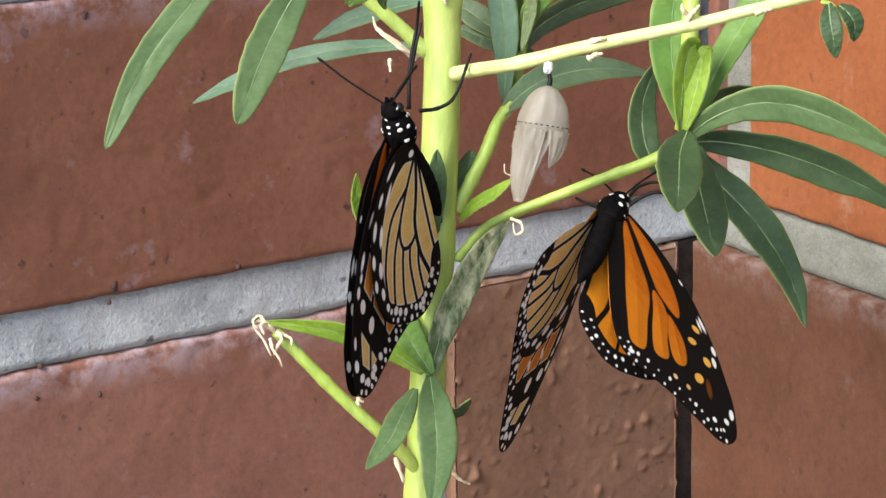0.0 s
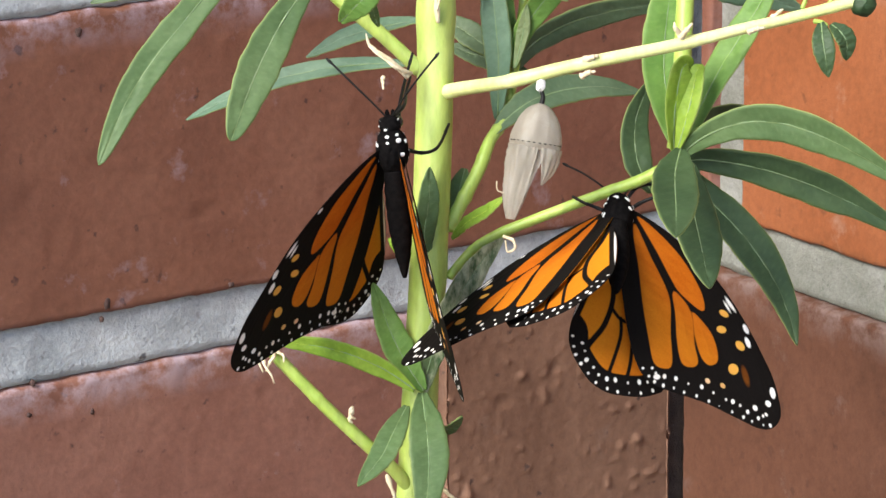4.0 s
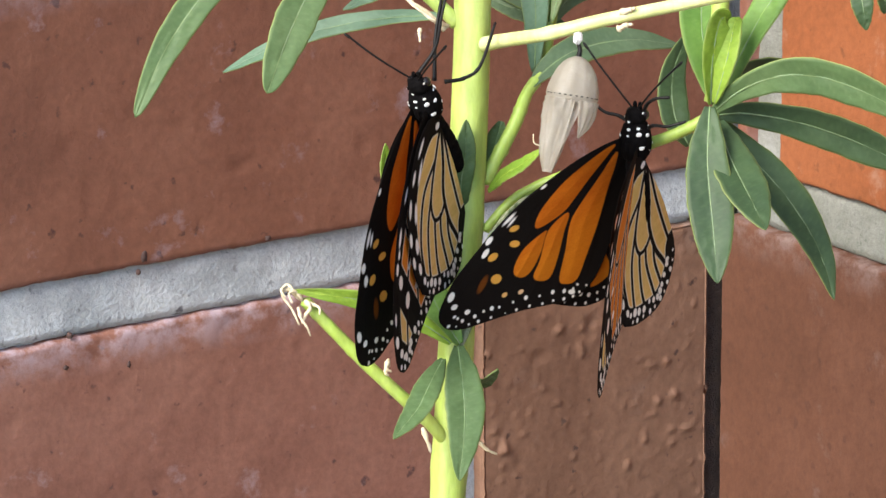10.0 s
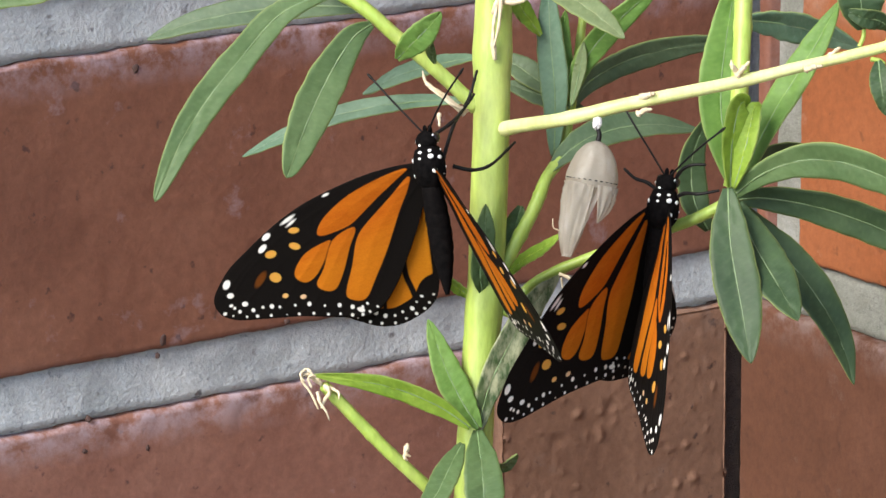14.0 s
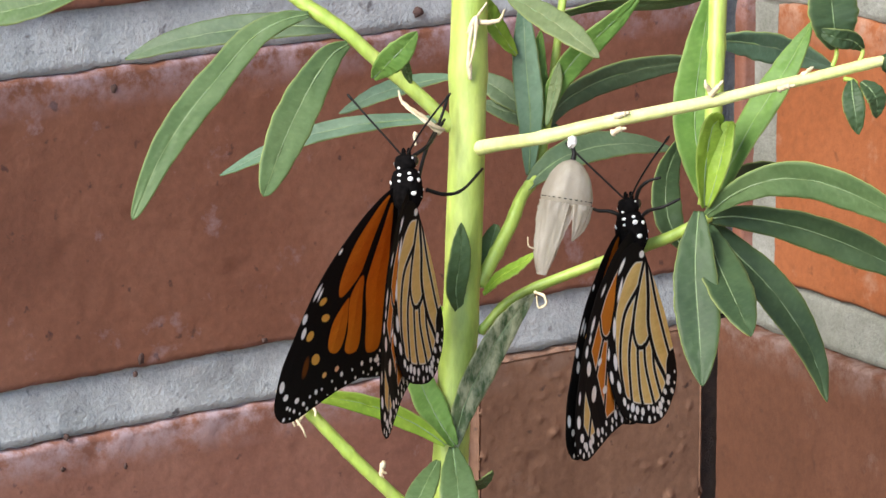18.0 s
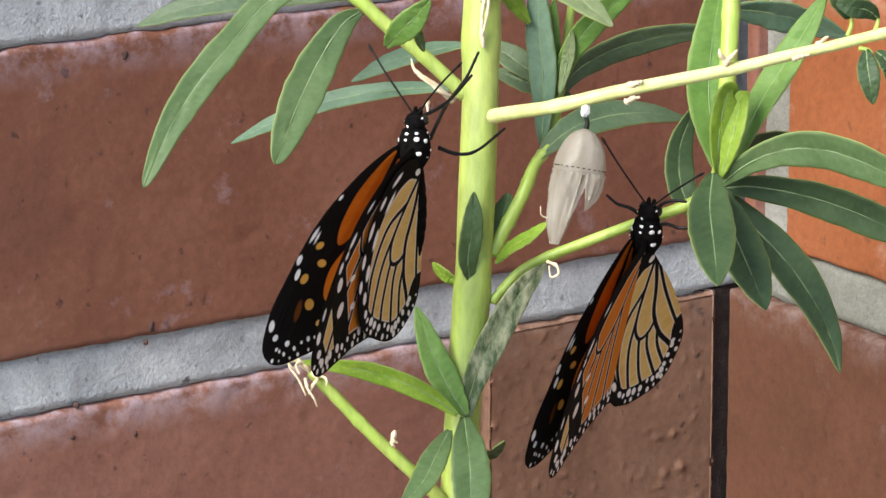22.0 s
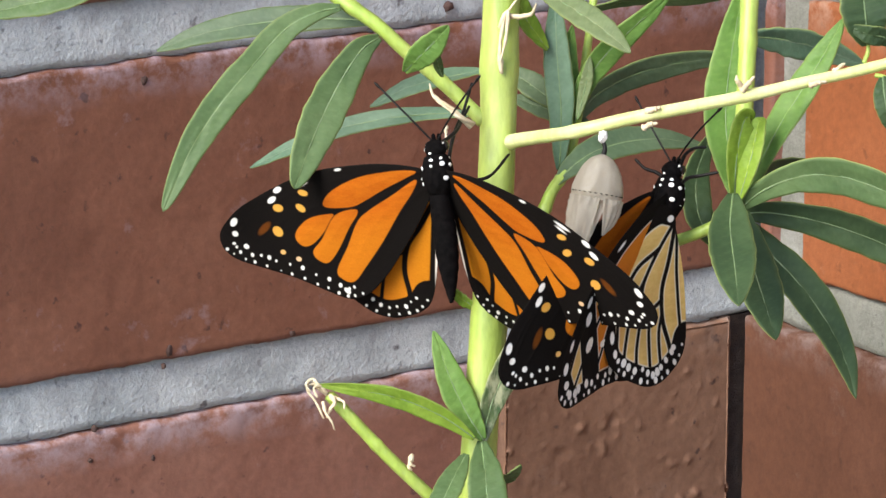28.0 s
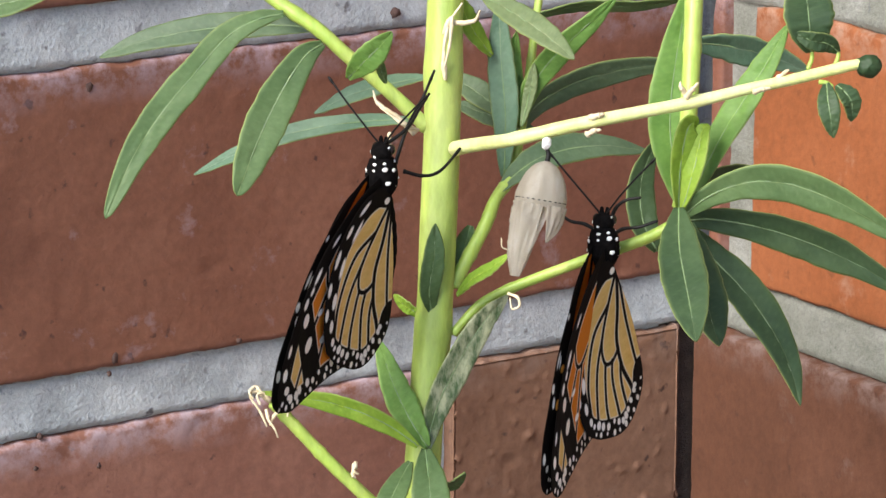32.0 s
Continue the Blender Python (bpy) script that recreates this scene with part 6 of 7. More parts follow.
    walk(fly_b, [
        (0, pose(-0.15157, -0.16292, 0.0507, 15.5, -10.9, -55)),
        (0.5, pose(-0.15002, -0.16309, 0.05111, 7.6, -3.1, -49.9)),
        (1, pose(-0.14888, -0.16266, 0.05158, 21.0, -3.0, -48.1)),
        (1.5, pose(-0.14725, -0.16387, 0.05228, 8.3, 1.3, -47.1)),
        (1.75, pose(-0.1469, -0.1641, 0.05233, 15.3, 0.5, -45.8)),
        (2, pose(-0.14654, -0.16433, 0.05237, 22.2, -0.4, -44.6)),
        (2.5, pose(-0.14637, -0.16395, 0.05272, 16.4, -8.1, -44.2)),
        (3, pose(-0.14687, -0.1635, 0.0528, 1.6, -13.2, -41.4)),
        (3.5, pose(-0.14723, -0.16363, 0.0528, 6.9, -4.8, -40)),
        (4, pose(-0.14782, -0.16385, 0.05328, 18.9, -3.2, -38.8)),
        (4.5, pose(-0.14841, -0.16407, 0.05377, 30.9, -1.8, -37.3)),
        (5, pose(-0.1495, -0.16437, 0.05327, 42.5, -6.2, -39.5)),
        (5.5, pose(-0.1506, -0.16468, 0.05278, 54.4, -10.1, -42.5)),
        (6, pose(-0.15061, -0.16451, 0.0545, 45.7, -16.9, -34.3)),
        (6.5, pose(-0.14995, -0.16456, 0.05425, 49.1, -15.8, -34.3)),
        (7, pose(-0.14882, -0.16491, 0.05345, 52.9, -18.6, -32.2)),
        (7.5, pose(-0.14952, -0.16508, 0.05385, 49.8, -13.5, -39.5)),
        (8, pose(-0.15052, -0.16503, 0.05435, 44.5, -10.1, -43.9)),
        (8.5, pose(-0.15067, -0.16067, 0.05425, 76.7, -6, -63.3)),
        (9, pose(-0.14918, -0.1567, 0.05527, 106.6, 3.9, -79.4)),
        (9.5, pose(-0.14854, -0.15791, 0.05494, 100.8, 3.1, -74.6)),
        (10, pose(-0.14866, -0.15787, 0.05624, 97, 3.1, -68)),
        (10.5, pose(-0.14827, -0.1602, 0.05361, 92.6, -8.5, -54.6)),
        (10.75, pose(-0.14752, -0.16093, 0.05468, 87.2, -4.4, -45.4)),
        (11, pose(-0.14676, -0.16166, 0.05575, 82.5, 0.5, -36.8)),
        (11.25, pose(-0.14678, -0.16086, 0.05675, 85.3, 7.2, -37.5)),
        (11.5, pose(-0.1468, -0.16006, 0.05775, 88, 14, -37.9)),
        (11.75, pose(-0.14727, -0.1588, 0.05811, 92.6, 9.8, -50.4)),
        (12, pose(-0.14774, -0.15754, 0.05847, 97.9, 6.6, -63.2)),
        (12.5, pose(-0.14769, -0.15791, 0.05821, 93.9, 10.5, -64.8)),
        (13, pose(-0.14756, -0.15791, 0.06031, 89.7, 10.5, -64)),
        (13.5, pose(-0.14711, -0.15864, 0.06013, 86.5, 10.5, -67.1)),
        (14, pose(-0.14775, -0.15882, 0.05989, 85.5, 5.8, -63.3)),
        (14.5, pose(-0.14838, -0.15901, 0.05965, 84.1, 1.1, -59.4)),
        (15.5, pose(-0.14873, -0.15957, 0.05983, 79.9, -1.6, -36.9)),
        (16, pose(-0.1479, -0.16037, 0.05946, 79.4, -7.8, -38.4)),
        (16.25, pose(-0.14785, -0.16015, 0.05927, 83.3, -9.8, -50.5)),
        (16.5, pose(-0.1478, -0.15993, 0.05908, 87.6, -10.8, -62.9)),
        (17, pose(-0.14835, -0.15812, 0.06169, 87.1, -0.6, -63.4)),
        (17.5, pose(-0.14758, -0.15898, 0.06094, 88.3, -4.3, -61.5)),
        (18, pose(-0.14858, -0.15897, 0.05894, 89.6, -8.8, -60.4)),
        (18.5, pose(-0.14918, -0.15827, 0.06058, 85.9, -3.1, -61.7)),
        (19, pose(-0.1482, -0.15863, 0.06253, 81.1, 3.4, -57.6)),
        (19.5, pose(-0.14642, -0.15994, 0.06301, 78.9, 8.3, -49.6)),
        (20, pose(-0.14556, -0.1612, 0.06172, 79, 5, -40.8)),
        (20.5, pose(-0.14616, -0.16101, 0.05895, 81.5, 9.4, -44.4)),
        (21, pose(-0.1489, -0.15948, 0.05511, 88.6, 1.1, -56.7)),
        (21.5, pose(-0.14847, -0.15852, 0.0545, 96.8, 5.1, -61.2)),
        (22, pose(-0.14806, -0.15811, 0.05181, 104.2, 11.9, -61.9)),
        (22.5, pose(-0.14839, -0.15835, 0.0517, 100.1, 12.4, -63.2)),
        (23, pose(-0.14817, -0.15873, 0.05217, 96.2, 14.1, -66.2)),
        (23.5, pose(-0.14673, -0.15963, 0.05139, 103.2, 6.4, -64.1)),
        (24, pose(-0.14603, -0.15989, 0.051, 108.8, 0.8, -62.6)),
        (24.5, pose(-0.1486, -0.16213, 0.053, 83.9, -14.6, -62.4)),
        (24.75, pose(-0.14837, -0.16389, 0.05533, 64.7, -12.5, -50.8)),
        (25, pose(-0.14814, -0.16565, 0.05765, 46.5, -6.9, -40.7)),
        (25.5, pose(-0.14909, -0.16433, 0.05724, 50.2, -7.7, -59.7)),
        (26.5, pose(-0.14887, -0.16218, 0.06012, 59.7, -7.3, -71.9)),
        (27, pose(-0.14864, -0.16096, 0.06149, 65.5, -5.7, -76.1)),
        (27.5, pose(-0.1484, -0.15974, 0.06286, 71.1, -3.7, -80)),
        (28, pose(-0.14767, -0.15875, 0.06555, 76.3, -2.8, -77.2)),
        (28.5, pose(-0.1458, -0.15906, 0.06757, 77.2, 1.4, -70.2)),
        (29, pose(-0.14482, -0.15979, 0.06853, 76.6, 2.9, -54.4)),
        (29.5, pose(-0.14737, -0.15771, 0.06939, 81.4, -6.6, -52.1)),
        (30, pose(-0.1473, -0.15714, 0.07079, 82.9, -6.3, -59.1)),
        (30.5, pose(-0.1465, -0.15778, 0.06964, 83.1, -3.6, -59.1)),
        (31, pose(-0.14532, -0.15988, 0.06453, 79.8, 7.9, -59.1)),
        (31.5, pose(-0.14809, -0.15875, 0.05936, 87.4, 3, -63.3)),
        (32, pose(-0.1493, -0.15886, 0.05623, 89.4, -1.2, -56.8)),
    ])
    walk(wings_b[True, -1], [
        (0, pose(-0.0016, 0.0024, 0, -50.4, -53.1, 44.1)),
        (0.5, pose(-0.0016, 0.0024, 0, -48.5, -44.5, 50.3)),
        (1, pose(-0.0016, 0.0024, 0., -40.2, -42.8, 36.2)),
        (1.5, pose(-0.0016, 0.0024, 0, -6.4, -49.9, 9.4)),
        (1.75, pose(-0.0016, 0.0024, 0, -11.9, -38.3, 14)),
        (2, pose(-0.0016, 0.0024, 0, -15.7, -26.4, 16.8)),
        (2.5, pose(-0.0016, 0.0024, 0, -12.4, -24.4, 12.7)),
        (3, pose(-0.0016, 0.0024, 0, -6.3, -26.3, 11.3)),
        (3.5, pose(-0.0016, 0.0024, 0, -15.6, -28.9, 21.3)),
        (4, pose(-0.0016, 0.0024, 0, -17.4, -22.1, 19.8)),
        (4.5, pose(-0.0016, 0.0024, 0, -19.3, -15.3, 18.1)),
        (5, pose(-0.0016, 0.0024, 0, -27.4, -7.9, 25.1)),
        (5.5, pose(-0.0016, 0.0024, 0, -34.4, 0.3, 30.9)),
        (6, pose(-0.0016, 0.0024, 0, -30.6, -3.2, 21.9)),
        (6.5, pose(-0.0016, 0.0024, 0, -36.6, -1.7, 23.3)),
        (7, pose(-0.0016, 0.0024, 0, -39.4, -0.5, 17.5)),
        (7.5, pose(-0.0016, 0.0024, 0, -35.5, 4, 33.2)),
        (8, pose(-0.0016, 0.0024, 0, -22.5, -0.3, 39.8)),
        (8.5, pose(-0.0016, 0.0024, 0, 36.1, 41.9, 53.5)),
        (9, pose(-0.0016, 0.0024, 0, 84.9, 71.4, 86.4)),
        (9.5, pose(-0.0016, 0.0024, 0, 64.6, 55.7, 67.1)),
        (10, pose(-0.0016, 0.0024, 0, 41.5, 47.6, 40.1)),
        (10.5, pose(-0.0016, 0.0024, 0, 38.9, 12.2, 17.1)),
        (10.75, pose(-0.0016, 0.0024, 0, 37.8, 15.7, 16.8)),
        (11, pose(-0.0016, 0.0024, 0, 36.7, 19.3, 16.4)),
        (11.25, pose(-0.0016, 0.0024, 0, 41.5, 22.5, 22.8)),
        (11.5, pose(-0.0016, 0.0024, 0, 46.7, 25.2, 29.5)),
        (11.75, pose(-0.0016, 0.0024, 0, 48.2, 45.6, 41.8)),
        (12, pose(-0.0016, 0.0024, 0, 60.6, 65, 63.6)),
        (12.5, pose(-0.0016, 0.0024, 0, 77.7, 52.2, 79.6)),
        (13, pose(-0.0016, 0.0024, 0, 89.1, 56, 90.3)),
        (13.5, pose(-0.0016, 0.0024, 0, 78.2, 39.2, 81)),
        (14, pose(-0.0016, 0.0024, 0, 62.8, 42.3, 62.6)),
        (14.5, pose(-0.0016, 0.0024, 0, 46.7, 41.5, 43.4)),
        (15.5, pose(-0.0016, 0.0024, 0, 38.8, 16.2, 29.7)),
        (16, pose(-0.0016, 0.0024, 0, 29.7, 14.4, 21.1)),
        (16.25, pose(-0.0016, 0.0024, 0, 34.7, 27.6, 23.9)),
        (16.5, pose(-0.0016, 0.0024, 0, 41.5, 40.4, 28.7)),
        (17, pose(-0.0016, 0.0024, 0, 89.5, 63, 81.1)),
        (17.5, pose(-0.0016, 0.0024, 0, 91.2, 59.2, 87.9)),
        (18, pose(-0.0016, 0.0024, 0, 89.7, 61.4, 90.7)),
        (18.5, pose(-0.0016, 0.0024, 0, 63, 56, 65.5)),
        (19, pose(-0.0016, 0.0024, 0, 39.1, 47.2, 40.4)),
        (19.5, pose(-0.0016, 0.0024, 0, 17.3, 20.3, 29.3)),
        (20, pose(-0.0016, 0.0024, 0, -29.1, 14, 15.1)),
        (20.5, pose(-0.0016, 0.0024, 0, -2.2, 25.4, 17.5)),
        (21, pose(-0.0016, 0.0024, 0, 29.6, 48.2, 31.8)),
        (21.5, pose(-0.0016, 0.0024, 0, 55.9, 47.5, 56.9)),
        (22, pose(-0.0016, 0.0024, 0, 85, 64.9, 87.1)),
        (22.5, pose(-0.0016, 0.0024, 0, 88.4, 58.1, 89.8)),
        (23, pose(-0.0016, 0.0024, 0, 88.6, 36.3, 89.9)),
        (23.5, pose(-0.0016, 0.0024, 0, 68.8, 45.6, 72.6)),
        (24, pose(-0.0016, 0.0024, 0, 33.1, 49.3, 37.2)),
        (24.5, pose(-0.0016, 0.0024, 0, 48.4, 32.4, 25.9)),
        (24.75, pose(-0.0016, 0.0024, 0, 60.7, 17.2, 30.2)),
        (25, pose(-0.0016, 0.0024, 0, 71.4, 1.6, 31)),
        (25.5, pose(-0.0016, 0.0024, 0, 68.1, 14.6, 42.6)),
        (26.5, pose(-0.0016, 0.0024, 0, 65.3, 27.4, 50.5)),
        (27, pose(-0.0016, 0.0024, 0, 65.6, 31.2, 56)),
        (27.5, pose(-0.0016, 0.0024, 0, 66.3, 35, 61.7)),
        (28, pose(-0.0016, 0.0024, 0, 70.8, 53.6, 75.2)),
        (28.5, pose(-0.0016, 0.0024, 0, 76.4, 52.9, 80.7)),
        (29, pose(-0.0016, 0.0024, 0, 70.7, 74.3, 75)),
        (29.5, pose(-0.0016, 0.0024, 0, 30.3, 45.1, 34.8)),
        (30, pose(-0.0016, 0.0024, 0, 13.1, 41.2, 25.4)),
        (30.5, pose(-0.0016, 0.0024, 0, 32.3, 34.7, 27.8)),
        (31, pose(-0.0016, 0.0024, 0, 67.4, 41.5, 67.5)),
        (31.5, pose(-0.0016, 0.0024, 0, 78.3, 36.8, 78.3)),
        (32, pose(-0.0016, 0.0024, 0, 89.4, 50.4, 90.5)),
    ])
    walk(wings_b[True, 1], [
        (0, pose(0.0016, 0.0024, 0, -22.5, 59.7, -30.5)),
        (0.5, pose(0.0016, 0.0024, 0, -19.8, 45.1, -27)),
        (1, pose(0.0016, 0.0024, 0., -20.2, 36.8, -19.5)),
        (1.5, pose(0.0016, 0.0024, 0, -10.7, 29.9, -15.9)),
        (1.75, pose(0.0016, 0.0024, 0, -15.5, 33.8, -19.6)),
        (2, pose(0.0016, 0.0024, 0, -20.7, 37.3, -23.7)),
        (2.5, pose(0.0016, 0.0024, 0, -15.4, 52.3, -15.8)),
        (3, pose(0.0016, 0.0024, 0, -1.4, 70.2, -2.6)),
        (3.5, pose(0.0016, 0.0024, 0, 12.1, 68.8, 5.9)),
        (4, pose(0.0016, 0.0024, 0, 19.1, 45.1, -15.1)),
        (4.5, pose(0.0016, 0.0024, 0, 33.2, 24.1, -33.9)),
        (5, pose(0.0016, 0.0024, 0, 53.9, 2.7, -55.1)),
        (5.5, pose(0.0016, 0.0024, 0, 81.1, -8.4, -82.6)),
        (6, pose(0.0016, 0.0024, 0, 80.9, 3.6, -80.8)),
        (6.5, pose(0.0016, 0.0024, 0, 79.7, -6.2, -80.9)),
        (7, pose(0.0016, 0.0024, 0, 79.2, 5.5, -78.3)),
        (7.5, pose(0.0016, 0.0024, 0, 85.7, 9.4, -85.8)),
        (8, pose(0.0016, 0.0024, 0, 90.8, 25.7, -90.5)),
        (8.5, pose(0.0016, 0.0024, 0, 89.1, -25.5, -87.6)),
        (9, pose(0.0016, 0.0024, 0, 87.4, -50.1, -89.1)),
        (9.5, pose(0.0016, 0.0024, 0, 68.6, -64, -74.4)),
        (10, pose(0.0016, 0.0024, 0, 56.8, -50.3, -66.6)),
        (10.5, pose(0.0016, 0.0024, 0, 26, -43, -44)),
        (10.75, pose(0.0016, 0.0024, 0, -19.6, -9.5, -33.1)),
        (11, pose(0.0016, 0.0024, 0, -61.9, 21.6, -49)),
        (11.25, pose(0.0016, 0.0024, 0, -26.7, 6.9, -30.2)),
        (11.5, pose(0.0016, 0.0024, 0, 3.2, -15.2, -22.7)),
        (11.75, pose(0.0016, 0.0024, 0, 21.6, -43.6, -33.6)),
        (12, pose(0.0016, 0.0024, 0, 66.7, -63.5, -72.7)),
        (12.5, pose(0.0016, 0.0024, 0, 100.1, -57.8, -93.8)),
        (13, pose(0.0016, 0.0024, 0, 88.8, -53.9, -90.2)),
        (13.5, pose(0.0016, 0.0024, 0, 88.5, -47.3, -89.8)),
        (14, pose(0.0016, 0.0024, 0, 34.5, -42, -52.7)),
        (14.5, pose(0.0016, 0.0024, 0, -1.9, -19.6, -35.6)),
        (15.5, pose(0.0016, 0.0024, 0, -35.9, 17.3, -34.2)),
        (16, pose(0.0016, 0.0024, 0, -58.9, 31.4, -52.9)),
        (16.25, pose(0.0016, 0.0024, 0, -23.4, 2.1, -36.9)),
        (16.5, pose(0.0016, 0.0024, 0, 8, -30.8, -40.2)),
        (17, pose(0.0016, 0.0024, 0, 62.5, -57.6, -70.4)),
        (17.5, pose(0.0016, 0.0024, 0, 84.2, -56.7, -86.6)),
        (18, pose(0.0016, 0.0024, 0, 89.5, -60.9, -90.6)),
        (18.5, pose(0.0016, 0.0024, 0, 74, -59.9, -78.8)),
        (19, pose(0.0016, 0.0024, 0, 37.6, -47.6, -40.9)),
        (19.5, pose(0.0016, 0.0024, 0, 33.9, -45.8, -34.8)),
        (20, pose(0.0016, 0.0024, 0, 37, -49.1, -45.1)),
        (20.5, pose(0.0016, 0.0024, 0, 39, -47.5, -36.6)),
        (21, pose(0.0016, 0.0024, 0, 64.9, -50.1, -66.8)),
        (21.5, pose(0.0016, 0.0024, 0, 72.8, -57.8, -75.8)),
        (22, pose(0.0016, 0.0024, 0, 81.8, -62.9, -84.8)),
        (22.5, pose(0.0016, 0.0024, 0, 79.6, -63.3, -79.8)),
        (23, pose(0.0016, 0.0024, 0, 88.4, -40, -89.8)),
        (23.5, pose(0.0016, 0.0024, 0, 86.9, -65.2, -88.6)),
        (24, pose(0.0016, 0.0024, 0, 47.3, -66.1, -57.1)),
        (24.5, pose(0.0016, 0.0024, 0, 48.8, -28.7, -60.9)),
        (24.75, pose(0.0016, 0.0024, 0, 7.6, 7.4, -28.7)),
        (25, pose(0.0016, 0.0024, 0, -23.9, 54.7, -22.9)),
        (25.5, pose(0.0016, 0.0024, 0, -35.9, 20.9, -45.2)),
        (26.5, pose(0.0016, 0.0024, 0, 9.5, -7.1, -24.8)),
        (27, pose(0.0016, 0.0024, 0, 39, -34.8, -46.6)),
        (27.5, pose(0.0016, 0.0024, 0, 88.5, -43.3, -89.8)),
        (28, pose(0.0016, 0.0024, 0, 73, -50.4, -78.3)),
        (28.5, pose(0.0016, 0.0024, 0, 88.6, -51.4, -89.9)),
        (29, pose(0.0016, 0.0024, 0, 73.7, -62.5, -78.4)),
        (29.5, pose(0.0016, 0.0024, 0, 45.2, -52.2, -45.6)),
        (30, pose(0.0016, 0.0024, 0, 45.8, -59.5, -55.6)),
        (30.5, pose(0.0016, 0.0024, 0, 56.6, -62.6, -63.7)),
        (31, pose(0.0016, 0.0024, 0, 74, -34.2, -78.8)),
        (31.5, pose(0.0016, 0.0024, 0, 88.7, -42.8, -90)),
        (32, pose(0.0016, 0.0024, 0, 89.3, -49, -90.5)),
    ])
    walk(wings_b[False, -1], [
        (0, pose(-0.00196, -0.00052, 0.00015, -34.7, -62.7, 26.3)),
        (0.5, pose(-0.00174, -0.00058, 0.00008, -33.4, -55.7, 30.8)),
        (1, pose(-0.0014, -0.00043, 0.00102, -22.1, -52.8, 12.1)),
        (1.5, pose(-0.00141, -0.0006, -0.00016, 10.3, -50.1, -12.6)),
        (1.75, pose(-0.00158, -0.0006, -0.00003, -2.7, -40.7, -0.7)),
        (2, pose(-0.0017, -0.00057, 0.00018, -11.6, -29.9, 7.1)),
        (2.5, pose(-0.00167, -0.00058, 0.00015, -8.6, -27.4, 2.9)),
        (3, pose(-0.00154, -0.0006, -0.00012, -2.1, -28.3, 1.1)),
        (3.5, pose(-0.00162, -0.0006, 0.00004, -8.9, -32.9, 7.3)),
        (4, pose(-0.00172, -0.00056, 0.00025, -12.6, -26.3, 7.2)),
        (4.5, pose(-0.00177, -0.00048, 0.00047, -16.2, -19.7, 6.6)),
        (5, pose(-0.00187, -0.00027, 0.00079, -24.6, -16.5, 9.7)),
        (5.5, pose(-0.00196, 0.00001, 0.00104, -32.6, -12.9, 12.2)),
        (6, pose(-0.00187, -0.00007, 0.001, -29.3, -10.7, 9.7)),
        (6.5, pose(-0.00197, 0.00016, 0.00113, -35.7, -11, 12)),
        (7, pose(-0.00192, 0.00037, 0.00124, -39.4, -7.8, 10.8)),
        (7.5, pose(-0.00196, 0.0001, 0.0011, -34.4, -11.7, 12)),
        (8, pose(-0.00177, -0.0004, 0.00062, -18.8, -12.7, 7.6)),
        (8.5, pose(-0.00156, -0.0006, 0.00003, 0.8, 53, 4.4)),
        (9, pose(-0.00174, -0.0006, 0, -65.7, 86.1, -64.5)),
        (9.5, pose(-0.00187, -0.00059, -0.00007, 38.9, 71.9, 38.8)),
        (10, pose(-0.00215, -0.0005, -0.00033, 21.3, 57.2, 14.9)),
        (10.5, pose(-0.00224, 0.00043, -0.00141, 39.8, 18, 13.4)),
        (10.75, pose(-0.00228, 0.00033, -0.00135, 41.1, 19, 18.6)),
        (11, pose(-0.00232, 0.00024, -0.00128, 42.4, 19.9, 23.7)),
        (11.25, pose(-0.00248, 0.00025, -0.00118, 46, 22.9, 28.1)),
        (11.5, pose(-0.00262, 0.00022, -0.00104, 50, 25.6, 32.7)),
        (11.75, pose(-0.00238, -0.00038, -0.00043, 50, 46.3, 43.2)),
        (12, pose(-0.00176, -0.0006, -0.00003, 59.3, 66.4, 61.5)),
        (12.5, pose(-0.00183, -0.0006, -0.00003, 76.3, 57.3, 77.6)),
        (13, pose(-0.00175, -0.0006, 0, 88.8, 64.7, 90)),
        (13.5, pose(-0.00187, -0.00059, -0.00004, 77.6, 47.4, 79.2)),
        (14, pose(-0.00217, -0.00052, -0.00021, 60.9, 49.7, 58.5)),
        (14.5, pose(-0.0023, -0.00042, -0.00043, 44.1, 47.9, 37.5)),
        (15.5, pose(-0.00235, 0.00006, -0.00113, 40, 23.3, 24.7)),
        (16, pose(-0.00211, -0.00008, -0.00114, 31.7, 20, 17.2)),
        (16.25, pose(-0.00235, -0.00012, -0.00095, 33, 34.5, 16.7)),
        (16.5, pose(-0.00252, -0.00017, -0.00071, 34.5, 49, 16.6)),
        (17, pose(-0.00224, -0.0005, 0, 88.7, 81, 80.2)),
        (17.5, pose(-0.00196, -0.00058, 0, 92.8, 77.9, 89.6)),
        (18, pose(-0.00175, -0.0006, 0, 89, 80.8, 90.1)),
        (18.5, pose(-0.00187, -0.00059, -0.00007, 54.7, 66.6, 54.9)),
        (19, pose(-0.00205, -0.00054, -0.00028, 39.1, 51.5, 38)),
        (19.5, pose(-0.00181, -0.00055, -0.00044, 13.6, 22.8, 9.4)),
        (20, pose(-0.00149, 0.00012, 0.00117, -28.2, -0.9, 3.8)),
        (20.5, pose(-0.00148, -0.00055, 0.00027, -7.8, 17.5, 0.8)),
        (21, pose(-0.00195, -0.00057, -0.00025, 10.2, 48.4, 7.5)),
        (21.5, pose(-0.00208, -0.00054, -0.0002, 46.1, 52.8, 44.9)),
        (22, pose(-0.00171, -0.0006, 0, 84.5, 67.4, 86.6)),
        (22.5, pose(-0.00174, -0.0006, 0, 87.9, 67.1, 89.1)),
